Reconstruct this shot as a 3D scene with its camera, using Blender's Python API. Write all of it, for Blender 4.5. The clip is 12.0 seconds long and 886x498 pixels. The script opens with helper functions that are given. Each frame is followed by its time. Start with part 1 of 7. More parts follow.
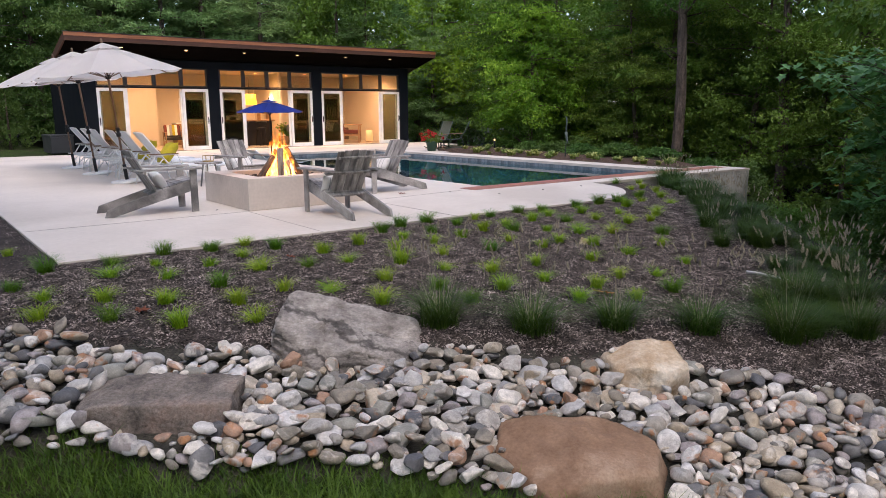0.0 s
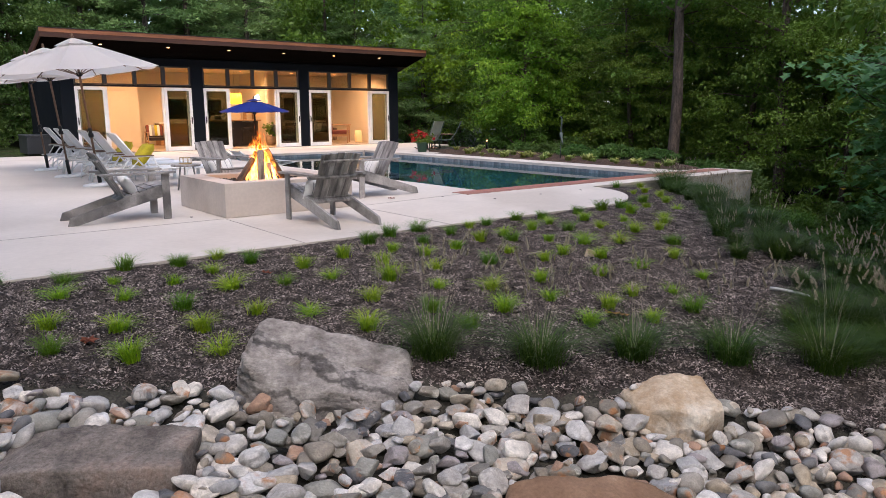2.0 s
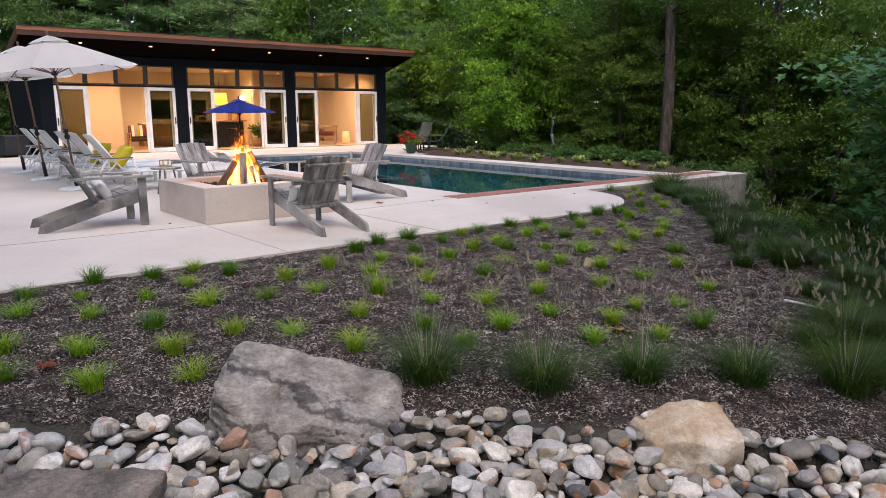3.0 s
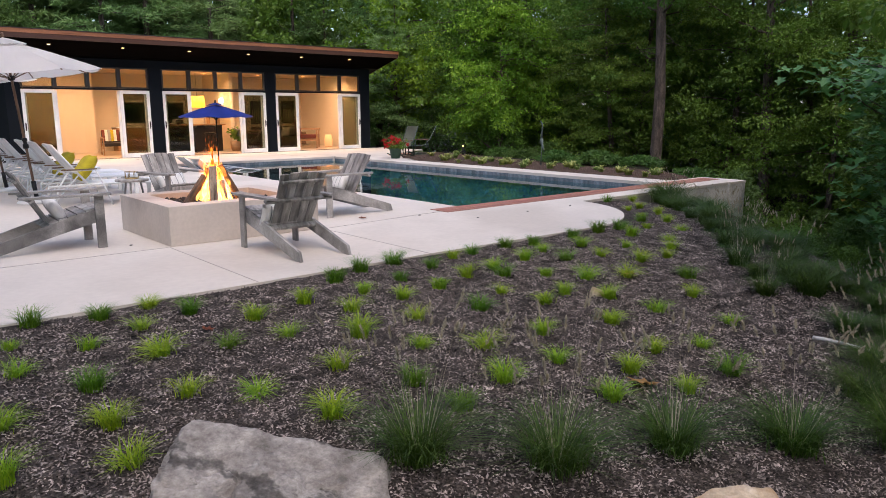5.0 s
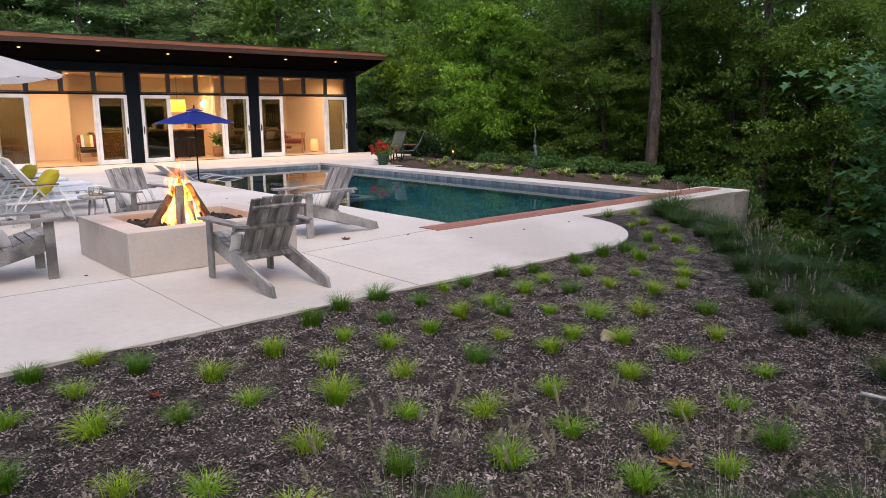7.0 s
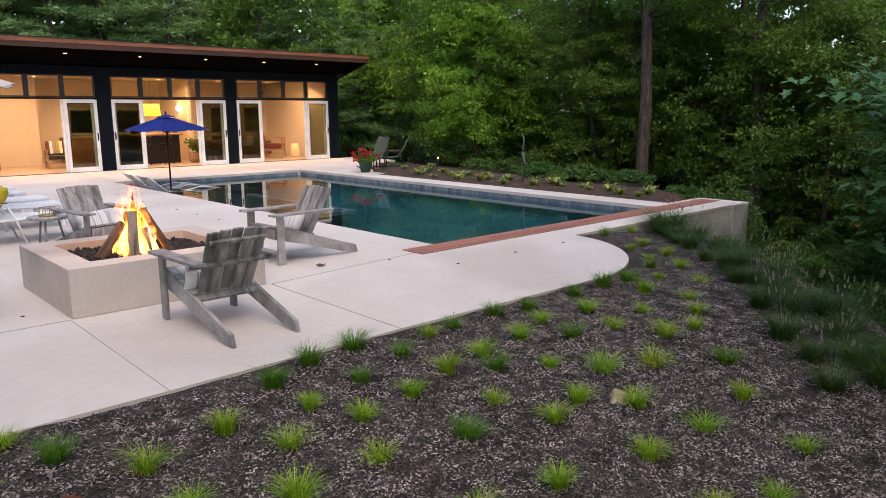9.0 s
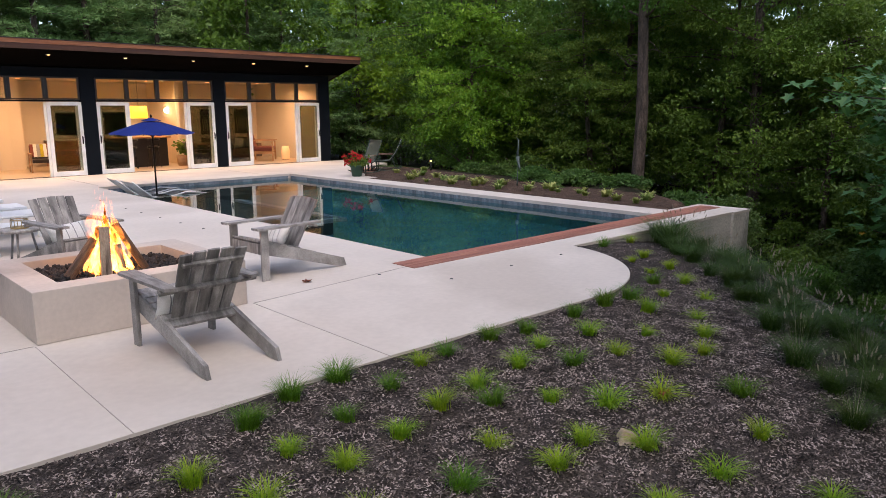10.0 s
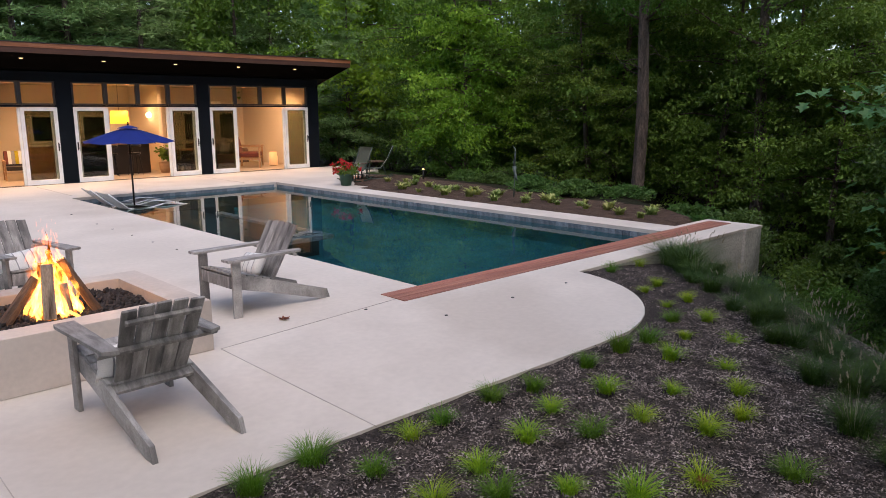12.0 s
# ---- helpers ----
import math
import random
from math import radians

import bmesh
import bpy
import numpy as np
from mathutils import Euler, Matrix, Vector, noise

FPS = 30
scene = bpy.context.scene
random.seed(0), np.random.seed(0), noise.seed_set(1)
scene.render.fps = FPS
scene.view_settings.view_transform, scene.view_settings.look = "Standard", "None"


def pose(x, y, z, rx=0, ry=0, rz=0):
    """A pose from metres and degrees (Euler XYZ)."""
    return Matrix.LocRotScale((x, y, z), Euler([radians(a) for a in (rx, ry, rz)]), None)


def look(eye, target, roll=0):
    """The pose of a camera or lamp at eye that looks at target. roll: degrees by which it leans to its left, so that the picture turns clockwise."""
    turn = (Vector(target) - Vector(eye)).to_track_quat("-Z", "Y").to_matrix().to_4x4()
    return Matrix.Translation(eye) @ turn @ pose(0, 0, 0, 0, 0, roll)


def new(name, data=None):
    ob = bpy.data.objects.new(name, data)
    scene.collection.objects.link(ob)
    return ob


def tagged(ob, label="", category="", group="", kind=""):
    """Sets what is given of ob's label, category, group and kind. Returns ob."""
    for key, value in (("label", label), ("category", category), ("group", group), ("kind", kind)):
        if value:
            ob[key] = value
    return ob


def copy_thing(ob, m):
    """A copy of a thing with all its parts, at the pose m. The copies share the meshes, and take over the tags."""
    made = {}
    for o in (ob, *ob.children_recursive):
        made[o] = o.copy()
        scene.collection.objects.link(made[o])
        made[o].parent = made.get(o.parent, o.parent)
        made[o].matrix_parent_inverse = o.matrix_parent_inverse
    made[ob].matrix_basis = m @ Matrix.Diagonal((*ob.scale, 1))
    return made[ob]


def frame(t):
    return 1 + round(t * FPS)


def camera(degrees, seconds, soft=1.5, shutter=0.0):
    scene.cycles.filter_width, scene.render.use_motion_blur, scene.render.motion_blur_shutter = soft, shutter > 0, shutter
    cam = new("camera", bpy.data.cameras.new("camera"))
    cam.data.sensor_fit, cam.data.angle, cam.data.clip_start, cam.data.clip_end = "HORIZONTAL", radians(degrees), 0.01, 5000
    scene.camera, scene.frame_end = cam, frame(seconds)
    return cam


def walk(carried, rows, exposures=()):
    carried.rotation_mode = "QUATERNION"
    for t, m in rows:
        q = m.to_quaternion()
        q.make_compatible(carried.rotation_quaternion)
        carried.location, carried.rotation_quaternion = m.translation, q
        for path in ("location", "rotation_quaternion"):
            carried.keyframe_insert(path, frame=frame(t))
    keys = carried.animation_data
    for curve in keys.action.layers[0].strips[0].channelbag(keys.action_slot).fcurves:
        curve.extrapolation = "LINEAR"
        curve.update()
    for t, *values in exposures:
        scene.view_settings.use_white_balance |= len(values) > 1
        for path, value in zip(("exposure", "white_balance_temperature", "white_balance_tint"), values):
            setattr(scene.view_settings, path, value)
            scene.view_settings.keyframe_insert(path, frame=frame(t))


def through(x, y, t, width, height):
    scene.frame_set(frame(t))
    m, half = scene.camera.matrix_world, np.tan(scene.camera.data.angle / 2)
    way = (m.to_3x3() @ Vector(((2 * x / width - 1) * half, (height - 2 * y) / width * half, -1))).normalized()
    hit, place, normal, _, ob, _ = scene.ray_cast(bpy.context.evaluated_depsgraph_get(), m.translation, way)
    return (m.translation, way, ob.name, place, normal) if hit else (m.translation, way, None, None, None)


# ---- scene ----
cam = camera(62.8, 12.0, 0.85)
PATH = [
    (0, (-3.996, -9.595, 1.363), (-2.796, -8.039, 0.989), -0.3),
    (0.5, (-3.905, -9.469, 1.366), (-2.704, -7.914, 0.992), -0.3),
    (1, (-3.805, -9.318, 1.363), (-2.598, -7.767, 0.989), -0.2),
    (1.5, (-3.697, -9.171, 1.359), (-2.483, -7.626, 0.986), -0.2),
    (2, (-3.577, -9.005, 1.359), (-2.356, -7.466, 0.985), -0.2),
    (2.5, (-3.473, -8.849, 1.359), (-2.238, -7.321, 0.986), -0.2),
    (3, (-3.354, -8.671, 1.371), (-2.107, -7.152, 0.998), -0.1),
    (5, (-2.884, -8.027, 1.482), (-1.605, -6.535, 1.109), -0.2),
    (5.5, (-2.761, -7.873, 1.512), (-1.477, -6.386, 1.139), -0.2),
    (6, (-2.621, -7.71, 1.551), (-1.333, -6.227, 1.177), -0.3),
    (6.5, (-2.498, -7.56, 1.592), (-1.203, -6.082, 1.218), -0.3),
    (7, (-2.352, -7.393, 1.631), (-1.051, -5.92, 1.257), -0.3),
    (9, (-1.78, -6.763, 1.8), (-0.45, -5.318, 1.425), -0.3),
    (9.5, (-1.631, -6.608, 1.844), (-0.294, -5.169, 1.468), -0.3),
    (10, (-1.47, -6.445, 1.888), (-0.127, -5.012, 1.512), -0.3),
    (10.5, (-1.321, -6.282, 1.925), (0.03, -4.856, 1.549), -0.3),
    (11, (-1.165, -6.109, 1.975), (0.19, -4.687, 1.599), -0.3),
    (11.5, (-1.01, -5.948, 2.015), (0.345, -4.527, 1.638), -0.3),
    (12, (-0.852, -5.769, 2.049), (0.507, -4.349, 1.674), -0.2),
]
walk(cam, [(t, look(eye, aim, roll)) for t, eye, aim, roll in PATH], [(0.0, 1.06, 6750, 14), (6.0, 1.02, 6750, 14), (9.0, 0.92, 6750, 14), (12.0, 0.74, 6750, 14)])

# ---- light ----
world = bpy.data.worlds.new("dusk_sky")
scene.world = world
world.use_nodes = True
wn = world.node_tree.nodes
sky = wn.new("ShaderNodeTexSky")
sky.sky_type = "NISHITA"
sky.sun_disc = False
sky.sun_elevation = radians(62)
sky.sun_rotation = radians(208)
sky.air_density, sky.dust_density = 1.0, 2.0
wn["Background"].inputs["Strength"].default_value = 0.15
world.node_tree.links.new(sky.outputs[0], wn["Background"].inputs["Color"])
sun = new("sun", bpy.data.lights.new("sun", "SUN"))
sun.data.energy, sun.data.angle, sun.data.color = 0.6, radians(75), (1.0, 0.94, 0.88)
sun.matrix_world = look((-8, -15, 32), (0, 0, 0))


# ---- building helpers ----
def bm_new():
    return bmesh.new()


def box(bm, x0, y0, z0, x1, y1, z1, bevel=0.0, m=None):
    """A box between two corners, added to bm, with its edges rounded off by bevel."""
    made = bmesh.ops.create_cube(bm, size=1.0)["verts"]
    t = Matrix.Translation(((x0 + x1) / 2, (y0 + y1) / 2, (z0 + z1) / 2)) @ Matrix.Diagonal((abs(x1 - x0), abs(y1 - y0), abs(z1 - z0), 1))
    bmesh.ops.transform(bm, matrix=t, verts=made)
    if bevel > 0:
        edges = list({e for v in made for e in v.link_edges})
        made = list({v for v in bmesh.ops.bevel(bm, geom=edges, offset=bevel, segments=2, affect="EDGES", profile=0.6)["verts"]} | {v for v in made if v.is_valid})
    if m is not None:
        bmesh.ops.transform(bm, matrix=m, verts=[v for v in made if v.is_valid])
    return bm


def boxes(*rows, bevel=0.0):
    bm = bm_new()
    for r in rows:
        box(bm, *r, bevel=bevel)
    return bm


def beam(bm, a, b, w, h, bevel=0.004, up=(0, 0, 1)):
    """A bar from a to b, w wide and h deep."""
    a, b = Vector(a), Vector(b)
    z = (b - a).normalized()
    x = Vector(up).cross(z)
    x = x.normalized() if x.length > 1e-4 else Vector((1, 0, 0))
    y = z.cross(x)
    m = Matrix(((x.x, y.x, z.x, a.x), (x.y, y.y, z.y, a.y), (x.z, y.z, z.z, a.z), (0, 0, 0, 1)))
    return box(bm, -w / 2, -h / 2, 0, w / 2, h / 2, (b - a).length, bevel, m)


def tube(bm, points, radius, sides=8, radius_end=None, cap=True):
    """A round bar along points, tapering to radius_end."""
    pts = [Vector(p) for p in points]
    n = len(pts)
    rings = []
    side = None
    for i, p in enumerate(pts):
        d = (pts[min(i + 1, n - 1)] - pts[max(i - 1, 0)]).normalized()
        if side is None:
            side = d.orthogonal().normalized()
        side = (side - d * side.dot(d)).normalized()
        other = d.cross(side)
        r = radius if radius_end is None else radius + (radius_end - radius) * i / max(1, n - 1)
        rings.append([bm.verts.new(p + (side * math.cos(k * math.tau / sides) + other * math.sin(k * math.tau / sides)) * r) for k in range(sides)])
    for a, b in zip(rings, rings[1:]):
        for k in range(sides):
            bm.faces.new((a[k], a[(k + 1) % sides], b[(k + 1) % sides], b[k])).smooth = True
    if cap:
        bm.faces.new(list(reversed(rings[0])))
        bm.faces.new(rings[-1])
    return bm


def lathe(bm, profile, sides=20, centre=(0, 0, 0)):
    """A turned body from rows of (radius, height)."""
    cx, cy, cz = centre
    rings = [[bm.verts.new((cx + r * math.cos(k * math.tau / sides), cy + r * math.sin(k * math.tau / sides), cz + z)) for k in range(sides)] for r, z in profile]
    for a, b in zip(rings, rings[1:]):
        for k in range(sides):
            bm.faces.new((a[k], a[(k + 1) % sides], b[(k + 1) % sides], b[k])).smooth = True
    bm.faces.new(list(reversed(rings[0])))
    bm.faces.new(rings[-1])
    return bm


def prism(bm, outline, z0, z1):
    """A slab over a closed outline of (x, y)."""
    lo = [bm.verts.new((x, y, z0)) for x, y in outline]
    hi = [bm.verts.new((x, y, z1)) for x, y in outline]
    bm.faces.new(hi)
    bm.faces.new(list(reversed(lo)))
    for i in range(len(outline)):
        j = (i + 1) % len(outline)
        bm.faces.new((lo[i], lo[j], hi[j], hi[i]))
    bmesh.ops.recalc_face_normals(bm, faces=bm.faces[:])
    return bm


def finish(name, bm, material):
    me = bpy.data.meshes.new(name)
    bm.to_mesh(me)
    bm.free()
    me.materials.append(material)
    return me


def part(name, bm, material, parent=None, label=""):
    """Links bm as one mesh object under its thing or part."""
    ob = new(name, finish(name, bm, material))
    if parent is not None:
        ob.parent = parent
    return tagged(ob, label)


def thing(name, label, category, m=None, group="", kind=""):
    ob = new(name)
    ob.empty_display_size = 0.1
    if m is not None:
        ob.matrix_world = m
    return tagged(ob, label, category, group, kind)


def solid(name, bm, material, label, category, group="", kind=""):
    return tagged(new(name, finish(name, bm, material)), label, category, group, kind)


def raw_mesh(name, verts, faces, material, smooth=False):
    """A mesh from numpy arrays; faces is an (n, k) array of corners."""
    me = bpy.data.meshes.new(name)
    faces = np.asarray(faces, dtype=np.int32)
    n, k = faces.shape
    me.vertices.add(len(verts))
    me.vertices.foreach_set("co", np.asarray(verts, dtype=np.float32).ravel())
    me.loops.add(n * k)
    me.loops.foreach_set("vertex_index", faces.ravel())
    me.polygons.add(n)
    me.polygons.foreach_set("loop_start", np.arange(0, n * k, k, dtype=np.int32))
    me.polygons.foreach_set("loop_total", np.full(n, k, dtype=np.int32))
    me.polygons.foreach_set("use_smooth", np.full(n, smooth, dtype=bool))
    me.materials.append(material)
    me.update(calc_edges=True)
    return me


# ---- materials ----
def surf(name, c1, c2, scale=3.0, rough=0.7, bump=0.25, fine=60.0, metal=0.0, vary=0.0, stretch=(1, 1, 1), spec=0.5, stain=None, island=0.0, depth=0.01, speckle=0.35, hue=0.0):
    """A worn surface: a broad change from c1 to c2, fine grain over it, relief from both, an optional third colour in stains, and
    a change of tone from object to object (vary) or from island to island (island)."""
    m = bpy.data.materials.new(name)
    m.use_nodes = True
    nt = m.node_tree
    N, L = nt.nodes, nt.links
    b = N["Principled BSDF"]
    tc = N.new("ShaderNodeTexCoord")
    mp = N.new("ShaderNodeMapping")
    mp.inputs["Scale"].default_value = stretch
    L.new(tc.outputs["Object"], mp.inputs["Vector"])
    n1 = N.new("ShaderNodeTexNoise")
    n1.inputs["Scale"].default_value, n1.inputs["Detail"].default_value = scale, 4
    n2 = N.new("ShaderNodeTexNoise")
    n2.inputs["Scale"].default_value, n2.inputs["Detail"].default_value = fine, 3
    for n in (n1, n2):
        L.new(mp.outputs[0], n.inputs["Vector"])
    r1 = N.new("ShaderNodeValToRGB")
    r1.color_ramp.elements[0].position, r1.color_ramp.elements[1].position = 0.33, 0.67
    r1.color_ramp.elements[0].color, r1.color_ramp.elements[1].color = (*c1, 1), (*c2, 1)
    L.new(n1.outputs["Fac"], r1.inputs[0])
    colour = r1.outputs[0]
    if stain:
        n3 = N.new("ShaderNodeTexNoise")
        n3.inputs["Scale"].default_value, n3.inputs["Detail"].default_value = scale * 0.45, 6
        L.new(mp.outputs[0], n3.inputs["Vector"])
        r3 = N.new("ShaderNodeValToRGB")
        r3.color_ramp.elements[0].position, r3.color_ramp.elements[1].position = 0.52, 0.66
        L.new(n3.outputs["Fac"], r3.inputs[0])
        mx = N.new("ShaderNodeMixRGB")
        mx.inputs[2].default_value = (*stain, 1)
        L.new(r3.outputs[0], mx.inputs[0])
        L.new(colour, mx.inputs[1])
        colour = mx.outputs[0]
    sp = N.new("ShaderNodeMapRange")
    sp.inputs["From Min"].default_value, sp.inputs["From Max"].default_value = 0.3, 0.7
    sp.inputs["To Min"].default_value, sp.inputs["To Max"].default_value = 1 - speckle, 1 + speckle
    L.new(n2.outputs["Fac"], sp.inputs["Value"])
    value = sp.outputs[0]
    if vary or island or hue:
        if island:
            rnd = N.new("ShaderNodeNewGeometry").outputs["Random Per Island"]
        else:
            rnd = N.new("ShaderNodeObjectInfo").outputs["Random"]
        vr = N.new("ShaderNodeMapRange")
        k = max(vary, island)
        vr.inputs["To Min"].default_value, vr.inputs["To Max"].default_value = 1 - k, 1 + k
        L.new(rnd, vr.inputs["Value"])
        mu = N.new("ShaderNodeMath")
        mu.operation = "MULTIPLY"
        L.new(value, mu.inputs[0])
        L.new(vr.outputs[0], mu.inputs[1])
        value = mu.outputs[0]
    hs = N.new("ShaderNodeHueSaturation")
    L.new(colour, hs.inputs["Color"])
    L.new(value, hs.inputs["Value"])
    if hue:
        wob = N.new("ShaderNodeMath")
        wob.operation = "MULTIPLY"
        wob.inputs[1].default_value = 7.31
        fr = N.new("ShaderNodeMath")
        fr.operation = "FRACT"
        L.new(rnd, wob.inputs[0])
        L.new(wob.outputs[0], fr.inputs[0])
        hr = N.new("ShaderNodeMapRange")
        hr.inputs["To Min"].default_value, hr.inputs["To Max"].default_value = 0.5 - hue, 0.5 + hue
        L.new(fr.outputs[0], hr.inputs["Value"])
        L.new(hr.outputs[0], hs.inputs["Hue"])
    L.new(hs.outputs[0], b.inputs["Base Color"])
    b.inputs["Metallic"].default_value = metal
    b.inputs["Specular IOR Level"].default_value = spec
    rr = N.new("ShaderNodeMapRange")
    rr.inputs["To Min"].default_value, rr.inputs["To Max"].default_value = max(0.02, rough - 0.12), min(1.0, rough + 0.12)
    L.new(n1.outputs["Fac"], rr.inputs["Value"])
    L.new(rr.outputs[0], b.inputs["Roughness"])
    if bump > 0:
        ad = N.new("ShaderNodeMath")
        L.new(n1.outputs["Fac"], ad.inputs[0])
        L.new(n2.outputs["Fac"], ad.inputs[1])
        bp = N.new("ShaderNodeBump")
        bp.inputs["Strength"].default_value, bp.inputs["Distance"].default_value = bump, depth
        L.new(ad.outputs[0], bp.inputs["Height"])
        L.new(bp.outputs[0], b.inputs["Normal"])
    return m


def leafy(name, c1, c2, rough=0.55, through=0.3, hue=0.0, spread=0.45, clump=0.35):
    """Leaves: two greens mixed from leaf to leaf and from clump to clump, letting some light through."""
    m = bpy.data.materials.new(name)
    m.use_nodes = True
    N, L = m.node_tree.nodes, m.node_tree.links
    b = N["Principled BSDF"]
    ge = N.new("ShaderNodeNewGeometry")
    tc = N.new("ShaderNodeTexCoord")
    n1 = N.new("ShaderNodeTexNoise")
    n1.inputs["Scale"].default_value = clump
    L.new(tc.outputs["Object"], n1.inputs["Vector"])
    mi = N.new("ShaderNodeMath")
    mi.operation = "MULTIPLY_ADD"
    mi.inputs[1].default_value = spread
    L.new(ge.outputs["Random Per Island"], mi.inputs[0])
    sc = N.new("ShaderNodeMapRange")
    sc.inputs["From Min"].default_value, sc.inputs["From Max"].default_value = 0.35, 0.65
    sc.inputs["To Min"].default_value, sc.inputs["To Max"].default_value = 0.0, 1.0 - spread
    L.new(n1.outputs["Fac"], sc.inputs["Value"])
    L.new(sc.outputs[0], mi.inputs[2])
    mx = N.new("ShaderNodeMixRGB")
    mx.inputs[1].default_value, mx.inputs[2].default_value = (*c1, 1), (*c2, 1)
    L.new(mi.outputs[0], mx.inputs[0])
    colour = mx.outputs[0]
    if hue:
        oi = N.new("ShaderNodeObjectInfo")
        hs = N.new("ShaderNodeHueSaturation")
        hr = N.new("ShaderNodeMapRange")
        hr.inputs["To Min"].default_value, hr.inputs["To Max"].default_value = 0.5 - hue, 0.5 + hue
        L.new(oi.outputs["Random"], hr.inputs["Value"])
        L.new(hr.outputs[0], hs.inputs["Hue"])
        L.new(colour, hs.inputs["Color"])
        colour = hs.outputs[0]
    L.new(colour, b.inputs["Base Color"])
    b.inputs["Roughness"].default_value = rough
    b.inputs["Specular IOR Level"].default_value = 0.35
    tr = N.new("ShaderNodeBsdfTranslucent")
    L.new(colour, tr.inputs["Color"])
    ms = N.new("ShaderNodeMixShader")
    ms.inputs[0].default_value = through
    L.new(b.outputs[0], ms.inputs[1])
    L.new(tr.outputs[0], ms.inputs[2])
    L.new(ms.outputs[0], N["Material Output"].inputs[0])
    return m


def glow(name, colour, strength):
    m = bpy.data.materials.new(name)
    m.use_nodes = True
    b = m.node_tree.nodes["Principled BSDF"]
    b.inputs["Base Color"].default_value = (*colour, 1)
    b.inputs["Emission Color"].default_value = (*colour, 1)
    b.inputs["Emission Strength"].default_value = strength
    return m


def cloth(name, c1, c2, through=0.3):
    """Woven canvas that lets some daylight through."""
    m = surf(name, c1, c2, 1.5, 0.9, 0.12, 110, speckle=0.05)
    N, L = m.node_tree.nodes, m.node_tree.links
    tr, ms = N.new("ShaderNodeBsdfTranslucent"), N.new("ShaderNodeMixShader")
    tr.inputs["Color"].default_value = (*c2, 1)
    ms.inputs[0].default_value = through
    L.new(N["Principled BSDF"].outputs[0], ms.inputs[1])
    L.new(tr.outputs[0], ms.inputs[2])
    L.new(ms.outputs[0], N["Material Output"].inputs[0])
    return m


def plain(name, colour, rough=0.5, metal=0.0, fine=80.0, bump=0.08):
    return surf(name, tuple(c * 0.9 for c in colour), tuple(min(1, c * 1.1) for c in colour), 2.5, rough, bump, fine, metal, speckle=0.08, depth=0.003)


def clear_glass(name, tint=(0.93, 0.96, 0.95)):
    m = bpy.data.materials.new(name)
    m.use_nodes = True
    b = m.node_tree.nodes["Principled BSDF"]
    b.inputs["Base Color"].default_value = (*tint, 1)
    b.inputs["Transmission Weight"].default_value, b.inputs["Roughness"].default_value, b.inputs["IOR"].default_value = 1.0, 0.0, 1.45
    return m


CONCRETE = surf("pale_concrete", (0.60, 0.535, 0.475), (0.68, 0.61, 0.545), 0.7, 0.8, 0.05, 14, stain=(0.54, 0.475, 0.415), speckle=0.035, depth=0.003)
PIT_CONCRETE = surf("cast_concrete", (0.53, 0.46, 0.405), (0.62, 0.54, 0.475), 1.6, 0.8, 0.12, 24, stain=(0.40, 0.34, 0.295), speckle=0.05, depth=0.004)
WALL_CONCRETE = surf("weathered_concrete", (0.40, 0.38, 0.34), (0.55, 0.52, 0.47), 1.8, 0.85, 0.4, 26, stain=(0.22, 0.22, 0.19), speckle=0.2, depth=0.01)
MULCH = surf("bark_mulch", (0.034, 0.027, 0.024), (0.085, 0.068, 0.060), 5.0, 0.95, 1.0, 70, speckle=0.75, depth=0.03, spec=0.2)
CHIP = surf("mulch_chip", (0.048, 0.038, 0.034), (0.31, 0.258, 0.236), 9.0, 0.9, 0.4, 90, island=0.95, speckle=0.3, spec=0.25)
LAWN = surf("lawn_soil", (0.026, 0.046, 0.013), (0.050, 0.078, 0.022), 2.0, 0.95, 0.8, 90, stain=(0.055, 0.045, 0.030), speckle=0.5, depth=0.02, spec=0.1)
BROWN_MULCH = surf("brown_garden_mulch", (0.060, 0.038, 0.028), (0.12, 0.078, 0.058), 5.0, 0.95, 1.0, 60, speckle=0.6, depth=0.03, spec=0.15)
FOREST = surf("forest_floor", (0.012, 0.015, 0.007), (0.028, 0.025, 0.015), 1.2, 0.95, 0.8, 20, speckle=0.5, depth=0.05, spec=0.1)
GRAVEL_SOIL = surf("stone_bed_soil", (0.030, 0.028, 0.020), (0.058, 0.052, 0.040), 8, 0.9, 0.8, 60, speckle=0.5, depth=0.02)
WOOD_DECK = surf("reddish_hardwood", (0.23, 0.075, 0.048), (0.40, 0.175, 0.115), 3.0, 0.6, 0.3, 60, stretch=(0.35, 7, 7), vary=0.2, speckle=0.25, depth=0.004)
WOOD_GREY = surf("weathered_teak", (0.20, 0.187, 0.176), (0.40, 0.378, 0.36), 3.5, 0.8, 0.5, 70, stretch=(6, 1.4, 1.4), vary=0.28, stain=(0.135, 0.127, 0.124), speckle=0.2, depth=0.004)
COPPER = surf("copper_trim", (0.25, 0.088, 0.036), (0.40, 0.155, 0.068), 3.0, 0.4, 0.1, 60, stretch=(0.3, 5, 8), speckle=0.2)
FASCIA = surf("stained_cedar", (0.05, 0.019, 0.011), (0.095, 0.036, 0.019), 3.0, 0.7, 0.25, 60, stretch=(0.3, 5, 8), speckle=0.25, depth=0.003)
# cedar taken down to near black: the overhang's shade is in this colour
SOFFIT = surf("shaded_cedar_soffit", (0.002, 0.0015, 0.0014), (0.004, 0.003, 0.0025), 3.0, 0.95, 0.2, 50, stretch=(0.3, 6, 6), speckle=0.3, spec=0.02)
